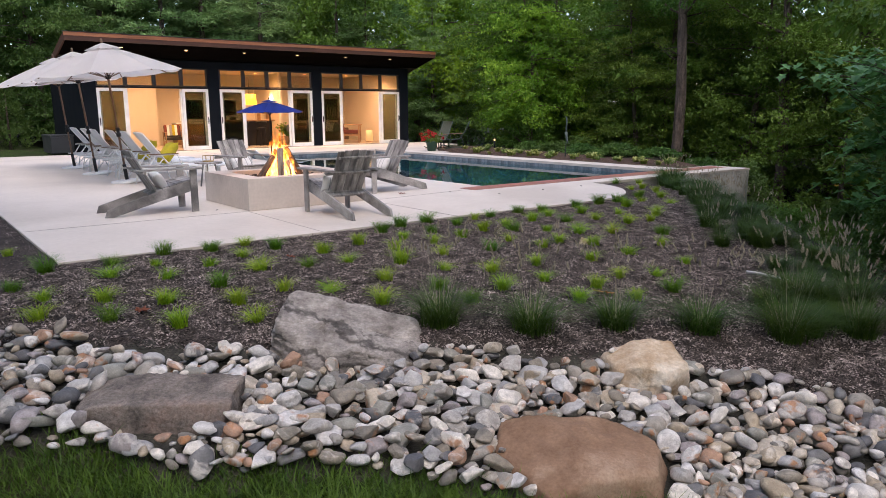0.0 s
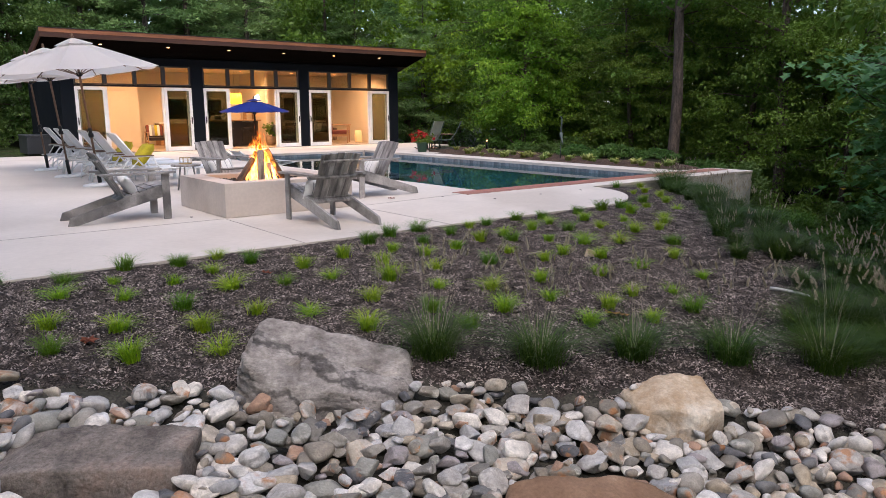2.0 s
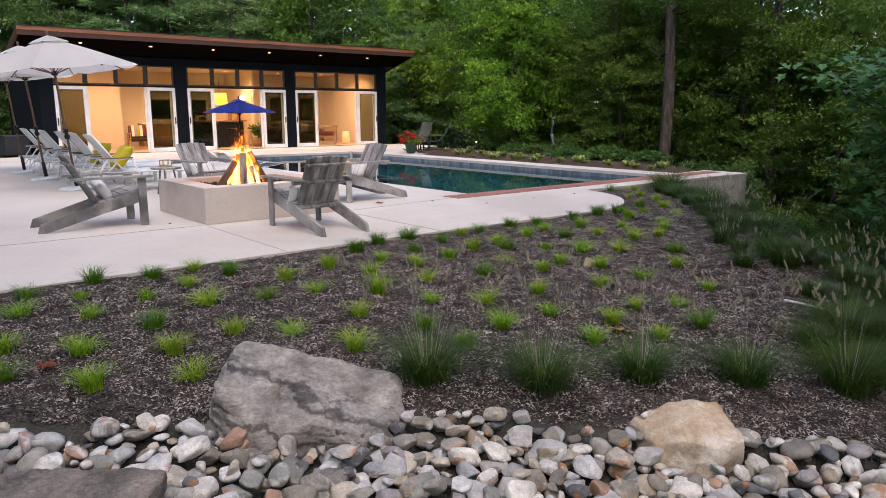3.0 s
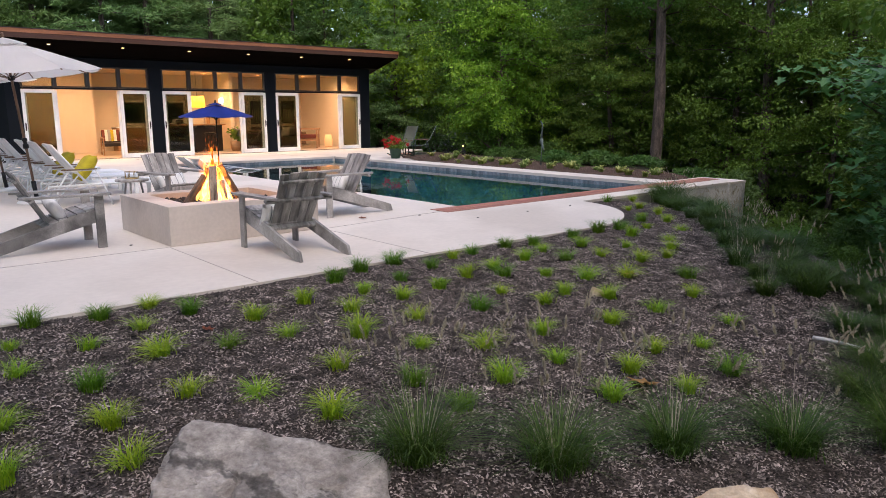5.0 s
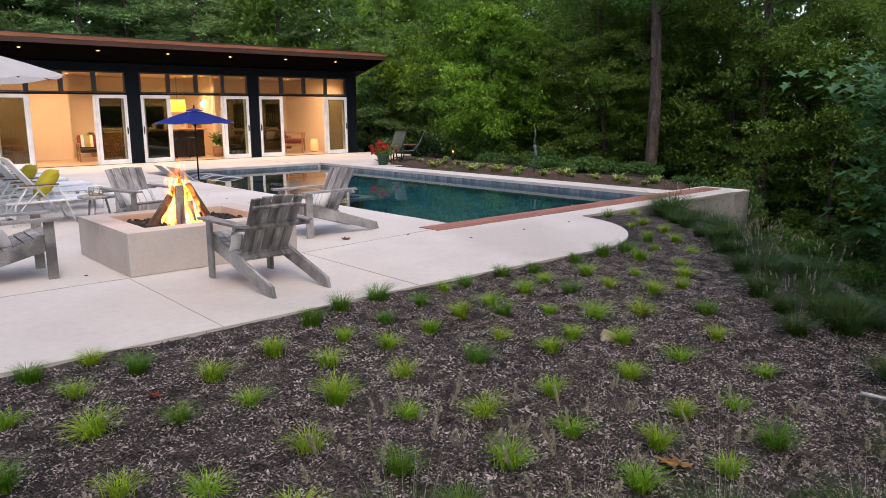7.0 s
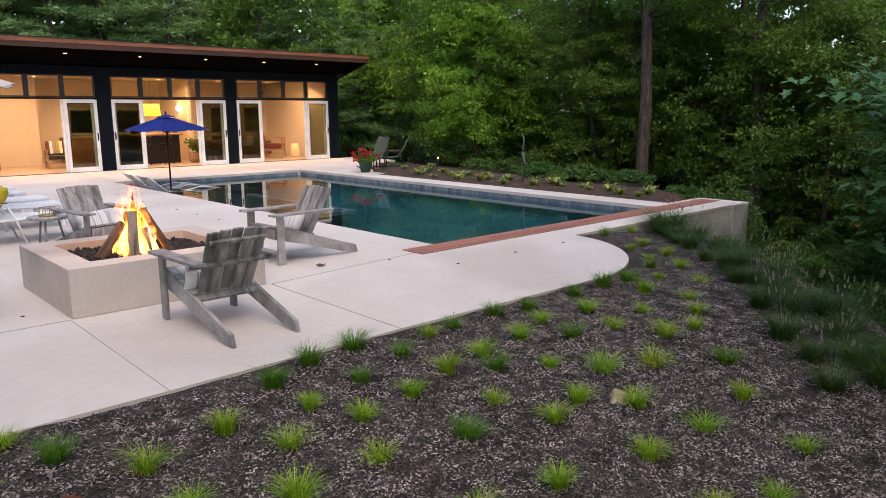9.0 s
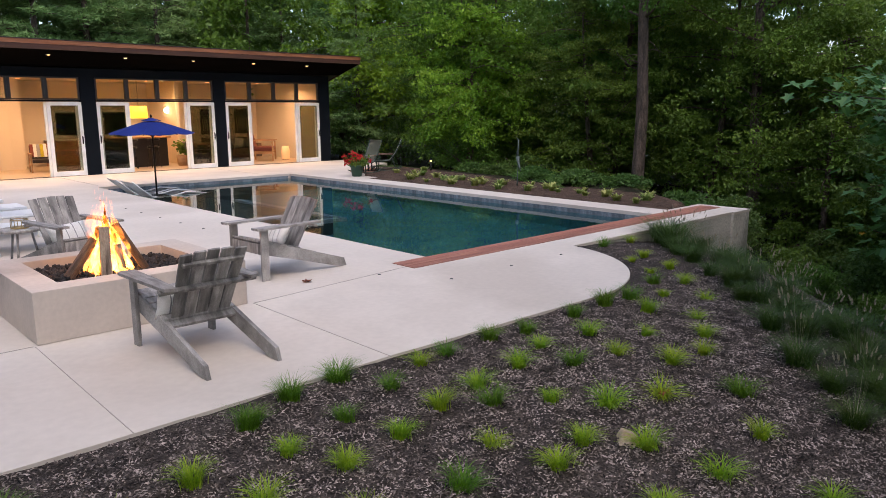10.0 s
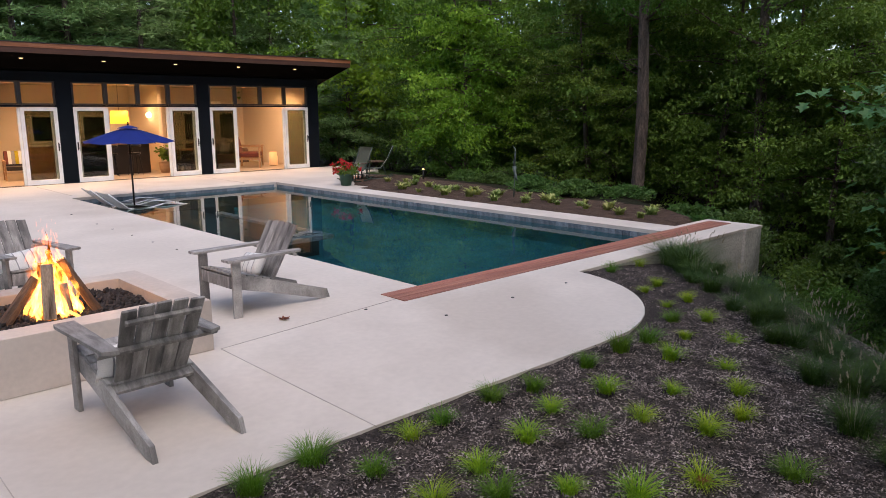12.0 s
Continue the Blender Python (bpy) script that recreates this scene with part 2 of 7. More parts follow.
NAVY = surf("near_black_siding", (0.004, 0.006, 0.009), (0.006, 0.009, 0.013), 1.5, 0.85, 0.15, 40, speckle=0.2, depth=0.003, spec=0.15)
WHITE = plain("white_paint", (0.84, 0.84, 0.82), 0.4)
CREAM = surf("warm_plaster", (0.66, 0.58, 0.47), (0.70, 0.62, 0.51), 0.7, 0.85, 0.06, 50, speckle=0.04, depth=0.002)
# grey-green tint stands in for tree reflections and the dim room behind
DOOR_GLASS = clear_glass("darkened_door_glass", (0.45, 0.47, 0.41))
TRANSOM_GLASS = clear_glass("faintly_tinted_glass", (0.70, 0.67, 0.58))
POOL_TILE = surf("blue_grey_tile", (0.10, 0.13, 0.16), (0.20, 0.24, 0.28), 6.0, 0.3, 0.15, 60, vary=0.35, speckle=0.3, depth=0.003)
POOL_PLASTER = surf("dark_teal_plaster", (0.004, 0.078, 0.112), (0.010, 0.14, 0.185), 2.0, 0.6, 0.2, 40, speckle=0.6)
LEDGE_PLASTER = surf("charcoal_plaster", (0.012, 0.026, 0.030), (0.026, 0.045, 0.050), 2.0, 0.6, 0.2, 40, speckle=0.4)
BARK = surf("grey_brown_bark", (0.045, 0.032, 0.025), (0.145, 0.105, 0.08), 6.0, 0.95, 1.0, 30, stretch=(2, 2, 0.4), speckle=0.4, depth=0.04)


# ---- lie of the land ----
def smooth(a, b, v):
    k = min(1.0, max(0.0, (v - a) / (b - a)))
    return k * k * (3 - 2 * k)


def across(x, y):
    """How far a place lies from the stone bed towards the house."""
    return 0.598 * x + 0.80 * y


def bed_edge(x):
    """How far up the slope the stones reach."""
    return -5.42 + 0.30 * math.exp(-((x + 0.4) / 1.4) ** 2)


def land(x, y):
    """The height of the ground."""
    s = max(0.0, -2.2 - y, (-2.8 - x) * 0.5 if y < 3 else 0.0)
    s = min(s, 6.0)
    z = -0.02 - 0.012 * s - 0.018 * s * s
    q = across(x, y)
    top = bed_edge(x) + 0.1
    if q < top:
        z -= 0.10 * smooth(top, top - 0.3, q) if q > top - 0.3 else 0.10
    if q < -6.3:
        k = smooth(-6.3, -7.2, q) if q > -7.2 else 1.0
        z = z * (1 - k) + k * (-0.63)
    front = 1 - smooth(-0.35, 1.2 + 1.4 * max(0.0, min(x - 12.5, 5.0)), y)
    d = max(0.0, x - 6.3 + 0.25 * max(0.0, -2.2 - y) - 1.0 * max(0.0, min(1.0, -5.0 - y)))
    fall = 0.03 * min(d, 6.0) ** 2 + 0.14 * max(0.0, min(d, 22.0) - 6.0)
    z -= fall * front
    z -= front * 0.42 * max(0.0, min((x - y - 10.1) / 1.414, 3.2))
    if y >= -0.35:
        z -= (1 - front) * 0.10 * max(0.0, min(x - 14.5, 12.0))
    if math.hypot(x, y) > 14 and y < 30:
        z += 0.12 * noise.noise((x * 0.25, y * 0.25, 0.0))
    return z


def relief(x, y):
    """The uneven surface of the planted bed over the land."""
    if not (abs(y + 4) < 7 and -6 < x < 9):
        return 0.0
    return 0.018 * noise.noise((x * 3, y * 3, 3.0)) + 0.012 * noise.noise((x * 9, y * 9, 1.0))


def steps(lo, hi, fine, far):
    """Places along an axis: even between lo and hi, then ever wider out to far."""
    inner = list(np.arange(lo, hi + 1e-6, fine))
    out, v, d = [], hi, fine
    while v < far:
        d *= 1.22
        v += d
        out.append(v)
    under, v, d = [], lo, fine
    while v > -far:
        d *= 1.22
        v -= d
        under.append(v)
    return under[::-1] + inner + out


def build_ground():
    xs, ys = steps(-7.0, 13.5, 0.14, 900), steps(-9.5, 3.0, 0.14, 900)
    verts = np.zeros((len(ys), len(xs), 3))
    for j, y in enumerate(ys):
        for i, x in enumerate(xs):
            z = land(x, y)
            if 4.25 < x < 10.85 and 0.0 < y < 13.5:
                z = -3.0
            elif -2.7 < x < 6.6 and y > -1.98 and (x < 4.6 or (x - 4.6) ** 2 + (y + 0.09) ** 2 < 3.8) or (6.5 < x < 14.5 and 0.2 < y < 1.0) or (1.6 < x < 14.6 and 13 < y < 24):
                z = min(z, -0.06)
            if z > -2:
                z += relief(x, y)
            verts[j, i] = (x, y, z)
    n, m = len(ys), len(xs)
    idx = np.arange(n * m).reshape(n, m)
    faces = np.stack([idx[:-1, :-1], idx[:-1, 1:], idx[1:, 1:], idx[1:, :-1]], -1).reshape(-1, 4)
    me = raw_mesh("ground", verts.reshape(-1, 3), faces, MULCH, True)
    for extra in (GRAVEL_SOIL, LAWN, FOREST, BROWN_MULCH):
        me.materials.append(extra)
    which = []
    for a, b, c, d in faces:
        x, y, _ = (verts.reshape(-1, 3)[a] + verts.reshape(-1, 3)[c]) / 2
        q = across(x, y)
        edge = lawn_edge(x)
        if q < edge:
            k = 2
        elif q < bed_edge(x) + 0.05:
            k = 1
        elif 10.9 < x < 13.0 + 0.12 * y and y > 0.6 and y < 13:
            k = 4
        elif x < -4.6 or x < 1.6 and y > 17.0:
            k = 2
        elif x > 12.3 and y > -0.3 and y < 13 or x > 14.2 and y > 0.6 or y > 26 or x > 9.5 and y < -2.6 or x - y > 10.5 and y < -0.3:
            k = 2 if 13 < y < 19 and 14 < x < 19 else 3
        else:
            k = 0
        which.append(k)
    me.polygons.foreach_set("material_index", np.array(which, dtype=np.int32))
    return tagged(new("ground", me), "sloping bed of dark bark mulch with lawn and woodland floor", "ground", kind="structure")


def lawn_edge(x):
    """How far down the stone bed reaches before the lawn begins."""
    return -6.58 - 0.06 * max(0.0, x + 2.0) - 0.5 * smooth(-1.2, 0.3, x) + 0.06 * math.sin(x * 5)


ground = build_ground()

# ---- patio, pool and retaining wall ----


def curve_corner():
    """The rounded front corner of the patio, from its front edge to the wall."""
    return [(4.60 + 2.165 * math.sin(a), -0.09 - 2.165 * math.cos(a)) for a in [radians(d) for d in range(10, 85, 6)]]


def build_patio():
    slab = bm_new()
    # main terrace west of the pool, with the rounded corner
    outline = [(-2.80, -2.22), (0.0, -2.22), (2.0, -2.20), (4.4, -2.245)] + curve_corner() + [(6.77, -0.35), (6.77, 0.08), (4.16, 0.08), (4.16, 0.50), (4.74, 0.50), (4.74, 13.05), (4.74, 17.0), (-2.75, 17.0)]
    prism(slab, outline, -0.16, 0.0)
    # by the house, and the strip beyond the pool with the round seat
    pad = [(12.6 + 1.75 * math.cos(a), 11.75 + 1.75 * math.sin(a)) for a in [radians(d) for d in range(-112, 73, 8)]]
    prism(slab, [(4.74, 13.05), (10.36, 13.05), (10.36, 0.50), (11.03, 0.50), (11.03, 10.0)] + pad + [(14.1, 13.8), (15.3, 14.4), (15.3, 17.0), (4.74, 17.0)], -0.16, 0.0)
    ob = solid("patio", slab, CONCRETE, "pale smooth concrete terrace with saw-cut joints", "patio", kind="structure")
    return ob


patio = build_patio()
# saw-cut joints, narrow dark grooves set a hair above the slab
JOINT = plain("dark_joint", (0.40, 0.355, 0.31), 0.9)
for a, b in [((1.93, -2.22), (1.95, -0.02)), ((-0.05, -2.22), (-0.02, -0.02)), ((1.95, -0.02), (4.14, 0.22)), ((-2.8, 0.0), (-0.03, 0.0)), ((4.9, 13.5), (4.9, 16.9)), ((9.6, 13.5), (9.6, 16.9))]:
    bm = beam(bm_new(), (*a, 0.002), (*b, 0.002), 0.005, 0.004, 0)
    part("joint", bm, JOINT, patio)

pool = thing("pool", "rectangular swimming pool with dark teal water", "pool", kind="structure")
shell = boxes((4.44, 0.20, -2.0, 4.74, 13.35, -0.165), (10.36, 0.20, -2.0, 10.66, 13.35, -0.165), (4.74, 13.05, -2.0, 10.36, 13.35, -0.165), (4.74, 0.20, -2.0, 10.36, 0.50, -0.05), (4.44, 0.20, -2.2, 10.66, 13.35, -2.0),
              )
part("pool_shell", shell, POOL_PLASTER, pool, "dark teal plastered basin")
part("shallow_ledge", boxes((4.74, 10.4, -2.0, 7.6, 13.05, -0.42), (7.6, 11.6, -2.0, 10.36, 13.05, -0.75), (4.74, 5.25, -2.0, 6.55, 10.4, -0.50)), LEDGE_PLASTER, pool, "charcoal plastered shallow ledge")
part("ledge_rim", boxes((6.55, 5.05, -0.62, 6.74, 9.3, -0.20), (4.745, 5.05, -0.62, 6.55, 5.25, -0.20), bevel=0.004), POOL_TILE, pool, "grey stone rim of the submerged ledge")


def tile_band():
    # one course of tiles under the coping, each tile set proud of its joint
    one = finish("tile", boxes((-0.072, -0.006, -0.13, 0.072, 0.006, 0.0), bevel=0.0), POOL_TILE)
    row = [((10.354, 0.60 + 0.15 * k), 90) for k in range(83)] + [((4.82 + 0.15 * k, 13.044), 0) for k in range(37)] + [((4.746, 0.60 + 0.15 * k), 90) for k in range(83)]
    for (x, y), turn in row:
        ob = new("tile", one)
        ob.matrix_world = pose(x, y, -0.066, 0, 0, turn)
        ob.parent = pool


WATER = bpy.data.materials.new("pool_water")
WATER.use_nodes = True
_n, _l = WATER.node_tree.nodes, WATER.node_tree.links
_b = _n["Principled BSDF"]
_b.inputs["Base Color"].default_value = (0.55, 0.86, 0.86, 1)
_b.inputs["Transmission Weight"].default_value, _b.inputs["Roughness"].default_value, _b.inputs["IOR"].default_value = 1.0, 0.0, 1.33
_tc, _no, _bu = _n.new("ShaderNodeTexCoord"), _n.new("ShaderNodeTexNoise"), _n.new("ShaderNodeBump")
_no.inputs["Scale"].default_value = 2.2
_bu.inputs["Strength"].default_value, _bu.inputs["Distance"].default_value = 0.05, 0.02
_l.new(_tc.outputs["Object"], _no.inputs["Vector"])
_l.new(_no.outputs["Fac"], _bu.inputs["Height"])
_l.new(_bu.outputs[0], _b.inputs["Normal"])
water_bm = bm_new()
bmesh.ops.create_grid(water_bm, x_segments=6, y_segments=12, size=0.5, matrix=pose(7.55, 6.775, -0.148) @ Matrix.Diagonal((5.61, 12.54, 1, 1)))
pool_water = solid("pool_water", water_bm, WATER, "still dark teal water in the pool", "water", kind="structure")
pool_water.visible_shadow = False

retaining_wall = thing("retaining_wall", "weathered cast concrete retaining wall at the pool's end", "wall", kind="structure")
part("wall_body", boxes((6.79, -0.35, -1.9, 11.6, -0.05, -0.05), (11.6, -0.40, -2.2, 12.25, -0.05, -0.05), (11.9, -0.05, -2.2, 12.25, 0.60, -0.05), bevel=0.008), WALL_CONCRETE, retaining_wall)
part("wall_cap", boxes((6.773, -0.36, -0.05, 11.6, 0.08, 0.0), (11.6, -0.41, -0.05, 12.26, 0.08, 0.0), (12.06, 0.08, -0.05, 12.26, 0.64, 0.0), (11.033, 0.505, -0.05, 12.06, 0.64, 0.0), bevel=0.004), CONCRETE, retaining_wall, "pale smooth concrete cap")
for k in range(3):
    part("deck_board", boxes((4.17, 0.085 + 0.140 * k, -0.05, 12.05, 0.221 + 0.140 * k, 0.006), bevel=0.003), WOOD_DECK, pool, "reddish hardwood board over the cover box")

# ---- fire pit ----
fire_pit = thing("fire_pit", "low square cast concrete fire pit filled with lava rock", "fire pit", pose(0, 0, 0))
PIT = 1.90, 1.68
RIM = 0.265
part("pit_side", boxes((0, 0, 0.002, PIT[0], RIM, 0.45), bevel=0.008), PIT_CONCRETE, fire_pit)
part("pit_side", boxes((0, PIT[1] - RIM, 0.002, PIT[0], PIT[1], 0.45), bevel=0.008), PIT_CONCRETE, fire_pit)
part("pit_side", boxes((0.001, RIM - 0.008, 0.002, RIM, PIT[1] - RIM + 0.008, 0.449)), PIT_CONCRETE, fire_pit)
part("pit_side", boxes((PIT[0] - RIM, RIM - 0.008, 0.002, PIT[0] - 0.001, PIT[1] - RIM + 0.008, 0.449)), PIT_CONCRETE, fire_pit)
part("pit_bed", boxes((RIM, RIM, 0.002, PIT[0] - RIM, PIT[1] - RIM, 0.31)), BARK, fire_pit, "dark bed under the lava rock")

# ---- pool house ----
house = thing("pool_house", "near-black pool house with open glass doors and cedar roof edge", "house")
X0, X1, Y0, Y1 = 1.57, 14.62, 17.0, 22.4
BAY, BAYW = (1.98, 6.19, 10.38), 3.80


def build_house():
    w = []
    xs = [X0] + [v for b in BAY for v in (b, b + BAYW)] + [X1]
    for k in range(0, 8, 2):
        w.append((xs[k], Y0, -0.1, xs[k + 1], Y0 + 0.22, 3.16))
    for b in BAY:
        w.append((b, Y0 + 0.003, 2.90, b + BAYW, Y0 + 0.22, 3.16))
        w.append((b, Y0 + 0.003, 2.19, b + BAYW, Y0 + 0.16, 2.24))
    for r in w:
        part("front_wall", boxes(r), NAVY, house)
    part("side_wall", boxes((X0, Y0 + 0.22, -0.1, X0 + 0.2, Y1, 3.05)), NAVY, house)
    part("side_wall", boxes((X1 - 0.2, Y0 + 0.22, -0.1, X1, Y1, 3.05)), NAVY, house)
    part("rear_wall", boxes((X0 + 0.2, Y1 - 0.2, -0.1, X1 - 0.2, Y1, 2.95)), NAVY, house)
    part("inner_lining", boxes((X0 + 0.2, Y0 + 0.24, 0.005, X0 + 0.23, Y1 - 0.2, 2.96), (X1 - 0.23, Y0 + 0.24, 0.005, X1 - 0.2, Y1 - 0.2, 2.96), (X0 + 0.23, Y1 - 0.23, 0.005, X1 - 0.23, Y1 - 0.2, 2.96)), CREAM, house, "warm cream plaster lining")
    part("house_floor", boxes((X0 + 0.2, Y0 - 0.02, -0.1, X1 - 0.2, Y1 - 0.2, 0.004)), INNER_FLOOR, house, "pale warm stone floor")
    part("house_ceiling", boxes((X0 + 0.2, Y0 + 0.22, 2.97, X1 - 0.2, Y1 - 0.2, 3.05)), CREAM, house)
    # front canopy kicked up towards the terrace, and the low main roof behind it
    k = 0.28
    canopy = part("canopy_roof", shed(0.95, 15.10, 15.75, 18.0, 3.59, 3.80, k * 2.25), ROOFING, house, "dark roof covering")
    part("fascia", shed(0.90, 15.15, 15.70, 15.75, 3.56, 3.81, 0.0), FASCIA, canopy, "copper-brown stained cedar fascia")
    part("fascia_strip", shed(0.895, 15.155, 15.685, 15.70, 3.70, 3.815, 0.0), COPPER, canopy, "lighter copper-brown edge trim")
    part("fascia", shed(0.90, 0.95, 15.75, 18.0, 3.56, 3.81, k * 2.25), FASCIA, canopy)
    part("fascia", shed(15.10, 15.15, 15.75, 18.0, 3.56, 3.81, k * 2.25), FASCIA, canopy)
    part("drip_edge", shed(0.88, 15.17, 15.66, 15.80, 3.817, 3.835, 0.0), ROOFING, canopy)
    part("soffit", shed(0.95, 15.10, 15.75, 17.0, 3.55, 3.588, k * 1.25), SOFFIT, canopy, "cedar soffit with the overhang's shade in its colour")
    part("main_roof", boxes((1.45, 17.9, 2.98 + 0.08, 14.74, 22.55, 3.24)), ROOFING, house)


def shed(x0, x1, y0, y1, z0, z1, fall):
    """A slab whose rear edge lies lower by fall."""
    bm = bm_new()
    v = [bm.verts.new(p) for p in ((x0, y0, z0), (x1, y0, z0), (x1, y1, z0 - fall), (x0, y1, z0 - fall), (x0, y0, z1), (x1, y0, z1), (x1, y1, z1 - fall), (x0, y1, z1 - fall))]
    for f in ((3, 2, 1, 0), (4, 5, 6, 7), (0, 1, 5, 4), (1, 2, 6, 5), (2, 3, 7, 6), (3, 0, 4, 7)):
        bm.faces.new([v[i] for i in f])
    return bm


INNER_FLOOR = surf("warm_stone_floor", (0.50, 0.40, 0.30), (0.58, 0.47, 0.36), 1.2, 0.35, 0.05, 30, speckle=0.06)
ROOFING = plain("dark_roofing", (0.035, 0.030, 0.027), 0.7)
build_house()


# ---- doors, transoms and soffit lights ----
DARK_FRAME = plain("dark_bronze_frame", (0.03, 0.03, 0.028), 0.45)
BLACK = plain("black_metal", (0.02, 0.02, 0.02), 0.4, 0.6)
LAMP_WARM = glow("warm_lamp", (1.0, 0.44, 0.14), 6.0)


def build_openings():
    for n, b in enumerate(BAY):
        # four fixed panes above the doors
        row = thing("transom_%d" % (n + 1), "row of four fixed panes in dark frames above the doors", "window", kind="structure")
        pitch = BAYW / 4
        for k in range(4):
            x0, x1 = b + k * pitch + 0.02, b + (k + 1) * pitch - 0.02
            f = boxes((x0, Y0 + 0.04, 2.245, x0 + 0.045, Y0 + 0.12, 2.895), (x1 - 0.045, Y0 + 0.04, 2.245, x1, Y0 + 0.12, 2.895), (x0 + 0.045, Y0 + 0.04, 2.245, x1 - 0.045, Y0 + 0.12, 2.285), (x0 + 0.045, Y0 + 0.04, 2.86, x1 - 0.045, Y0 + 0.12, 2.895))
            frame_ob = part("window_frame", f, DARK_FRAME, row)
            pane = part("pane", boxes((x0 + 0.045, Y0 + 0.075, 2.285, x1 - 0.045, Y0 + 0.083, 2.86)), TRANSOM_GLASS, frame_ob)
            pane.visible_shadow = False
        for k in range(1, 4):
            x = b + k * pitch
            part("mullion", boxes((x - 0.02, Y0 + 0.03, 2.245, x + 0.02, Y0 + 0.13, 2.897)), DARK_FRAME, row)
        # one white framed leaf slid to each side
        for side, x0 in ((0, b), (1, b + BAYW - 0.96)):
            for layer, (dx, y) in enumerate(((0.0, Y0 + 0.01), (0.06 if side == 0 else -0.06, Y0 + 0.085))):
                door(x0 + dx, y, n, side, layer)
        part("door_track", boxes((b, Y0 + 0.0, -0.05, b + BAYW, Y0 + 0.18, 0.012)), BLACK, house)
    for k in range(6):
        x = 2.66 + 2.09 * k
        y = 16.10
        z = 3.55 - 0.28 * (y - 15.75)
        can = thing("soffit_light", "small round recessed downlight in the dark soffit", "light", pose(x, y, z), "soffit lights")
        part("trim", lathe(bm_new(), [(0.058, -0.012), (0.06, 0.0), (0.05, 0.004), (0.046, -0.004)], 16), WHITE, can)
        part("lens", lathe(bm_new(), [(0.02, -0.022), (0.040, -0.016), (0.044, -0.008)], 16), LAMP_WARM, can)
        lamp = new("soffit_spot", bpy.data.lights.new("soffit_spot", "SPOT"))
        lamp.data.energy, lamp.data.color, lamp.data.spot_size, lamp.data.spot_blend, lamp.data.shadow_soft_size = 14, (1.0, 0.70, 0.42), radians(95), 0.6, 0.05
        lamp.matrix_world = look((x, y, z - 0.05), (x, y, 0))


def door(x0, y, n, side, layer):
    w, h, t = 0.95, 2.165, 0.055
    m = pose(x0, y, 0.012)
    d = thing("door_%d" % (n + 1), "tall glass sliding door leaf in a white frame, slid open", "door", m, "sliding doors", "structure")
    s = 0.10
    if layer == 1:
        part("door_frame", boxes((0, 0, 0, w, t, 0.14), (0, 0, h - 0.10, w, t, h), (0, 0, 0.14, s, t, h - 0.10), (w - s, 0, 0.14, w, t, h - 0.10)), WHITE, d)
    else:
        part("door_frame", boxes((0, 0, 0, w, t, 0.14), (0, 0, h - 0.10, w, t, h), (0, 0, 0.14, s, t, h - 0.10), (w - s, 0, 0.14, w, t, h - 0.10), bevel=0.004), WHITE, d)
        hx = w - 0.05 if side == 1 else 0.05
        part("door_handle", boxes((hx - 0.015, -0.012, 0.93, hx + 0.015, -0.001, 1.17), (hx - 0.012, -0.05, 0.98, hx + 0.012, -0.035, 1.14), (hx - 0.008, -0.036, 1.0, hx + 0.008, -0.01, 1.02), (hx - 0.008, -0.036, 1.1, hx + 0.008, -0.01, 1.12)), BLACK, d, "black lever handle")
    pane = part("pane", boxes((s, 0.022, 0.14, w - s, 0.03, h - 0.10)), DOOR_GLASS, d)
    pane.visible_shadow = False


build_openings()
for x in (2.9, 4.9, 7.0, 9.0, 11.3, 13.4):
    lamp = new("room_light", bpy.data.lights.new("room_light", "SPOT"))
    lamp.data.energy, lamp.data.color, lamp.data.spot_size, lamp.data.spot_blend, lamp.data.shadow_soft_size = 122, (1.0, 0.585, 0.30), radians(165), 0.5, 0.06
    lamp.matrix_world = look((x, 18.4 if x < 5 or x > 12 else 18.9, 2.93), (x, 18.9, 0))


# ---- woods ----
def leaf_cloud(name, centres, spread, count, size, material, rng, droop=0.3, long=1.6, flat=0.6):
    """Many small folded leaves scattered round the given places: (n, 3) centres with a radius each."""
    n = len(centres) * count
    c = np.repeat(centres, count, 0)
    r = np.repeat(np.asarray(spread, float), count)
    d = rng.normal(size=(n, 3))
    d /= np.linalg.norm(d, axis=1)[:, None]
    p = c + d * (r * rng.uniform(0.25, 1.0, n) ** 0.6)[:, None] * np.array((1, 1, flat))
    axis = d * 0.7 + rng.normal(size=(n, 3)) * 0.6
    axis[:, 2] -= droop
    axis /= np.linalg.norm(axis, axis=1)[:, None]
    side = np.cross(axis, rng.normal(size=(n, 3)) * 0.5 + np.array((0, 0, 1.0)))
    side /= np.linalg.norm(side, axis=1)[:, None] + 1e-9
    nor = np.cross(side, axis)
    s = size * rng.uniform(0.6, 1.3, n)[:, None]
    w = s / long * 0.5
    a, b = p, p + axis * s
    mid = p + axis * s * 0.45
    v = np.stack([a, mid + side * w + nor * w * 0.35, b, mid - side * w + nor * w * 0.35], 1).reshape(-1, 3)
    i = np.arange(n)[:, None] * 4
    f = np.concatenate([i + np.array([[0, 1, 2]]), i + np.array([[0, 2, 3]])], 1).reshape(-1, 3)
    return raw_mesh(name, v, f, material)


def limb_path(rng, start, way, length, n=6, wander=0.12, lift=0.0):
    p, d = Vector(start), Vector(way).normalized()
    out = [p.copy()]
    for _ in range(n):
        d = (d + Vector(rng.normal(size=3)) * wander + Vector((0, 0, lift))).normalized()
        p = p + d * (length / n)
        out.append(p.copy())
    return out


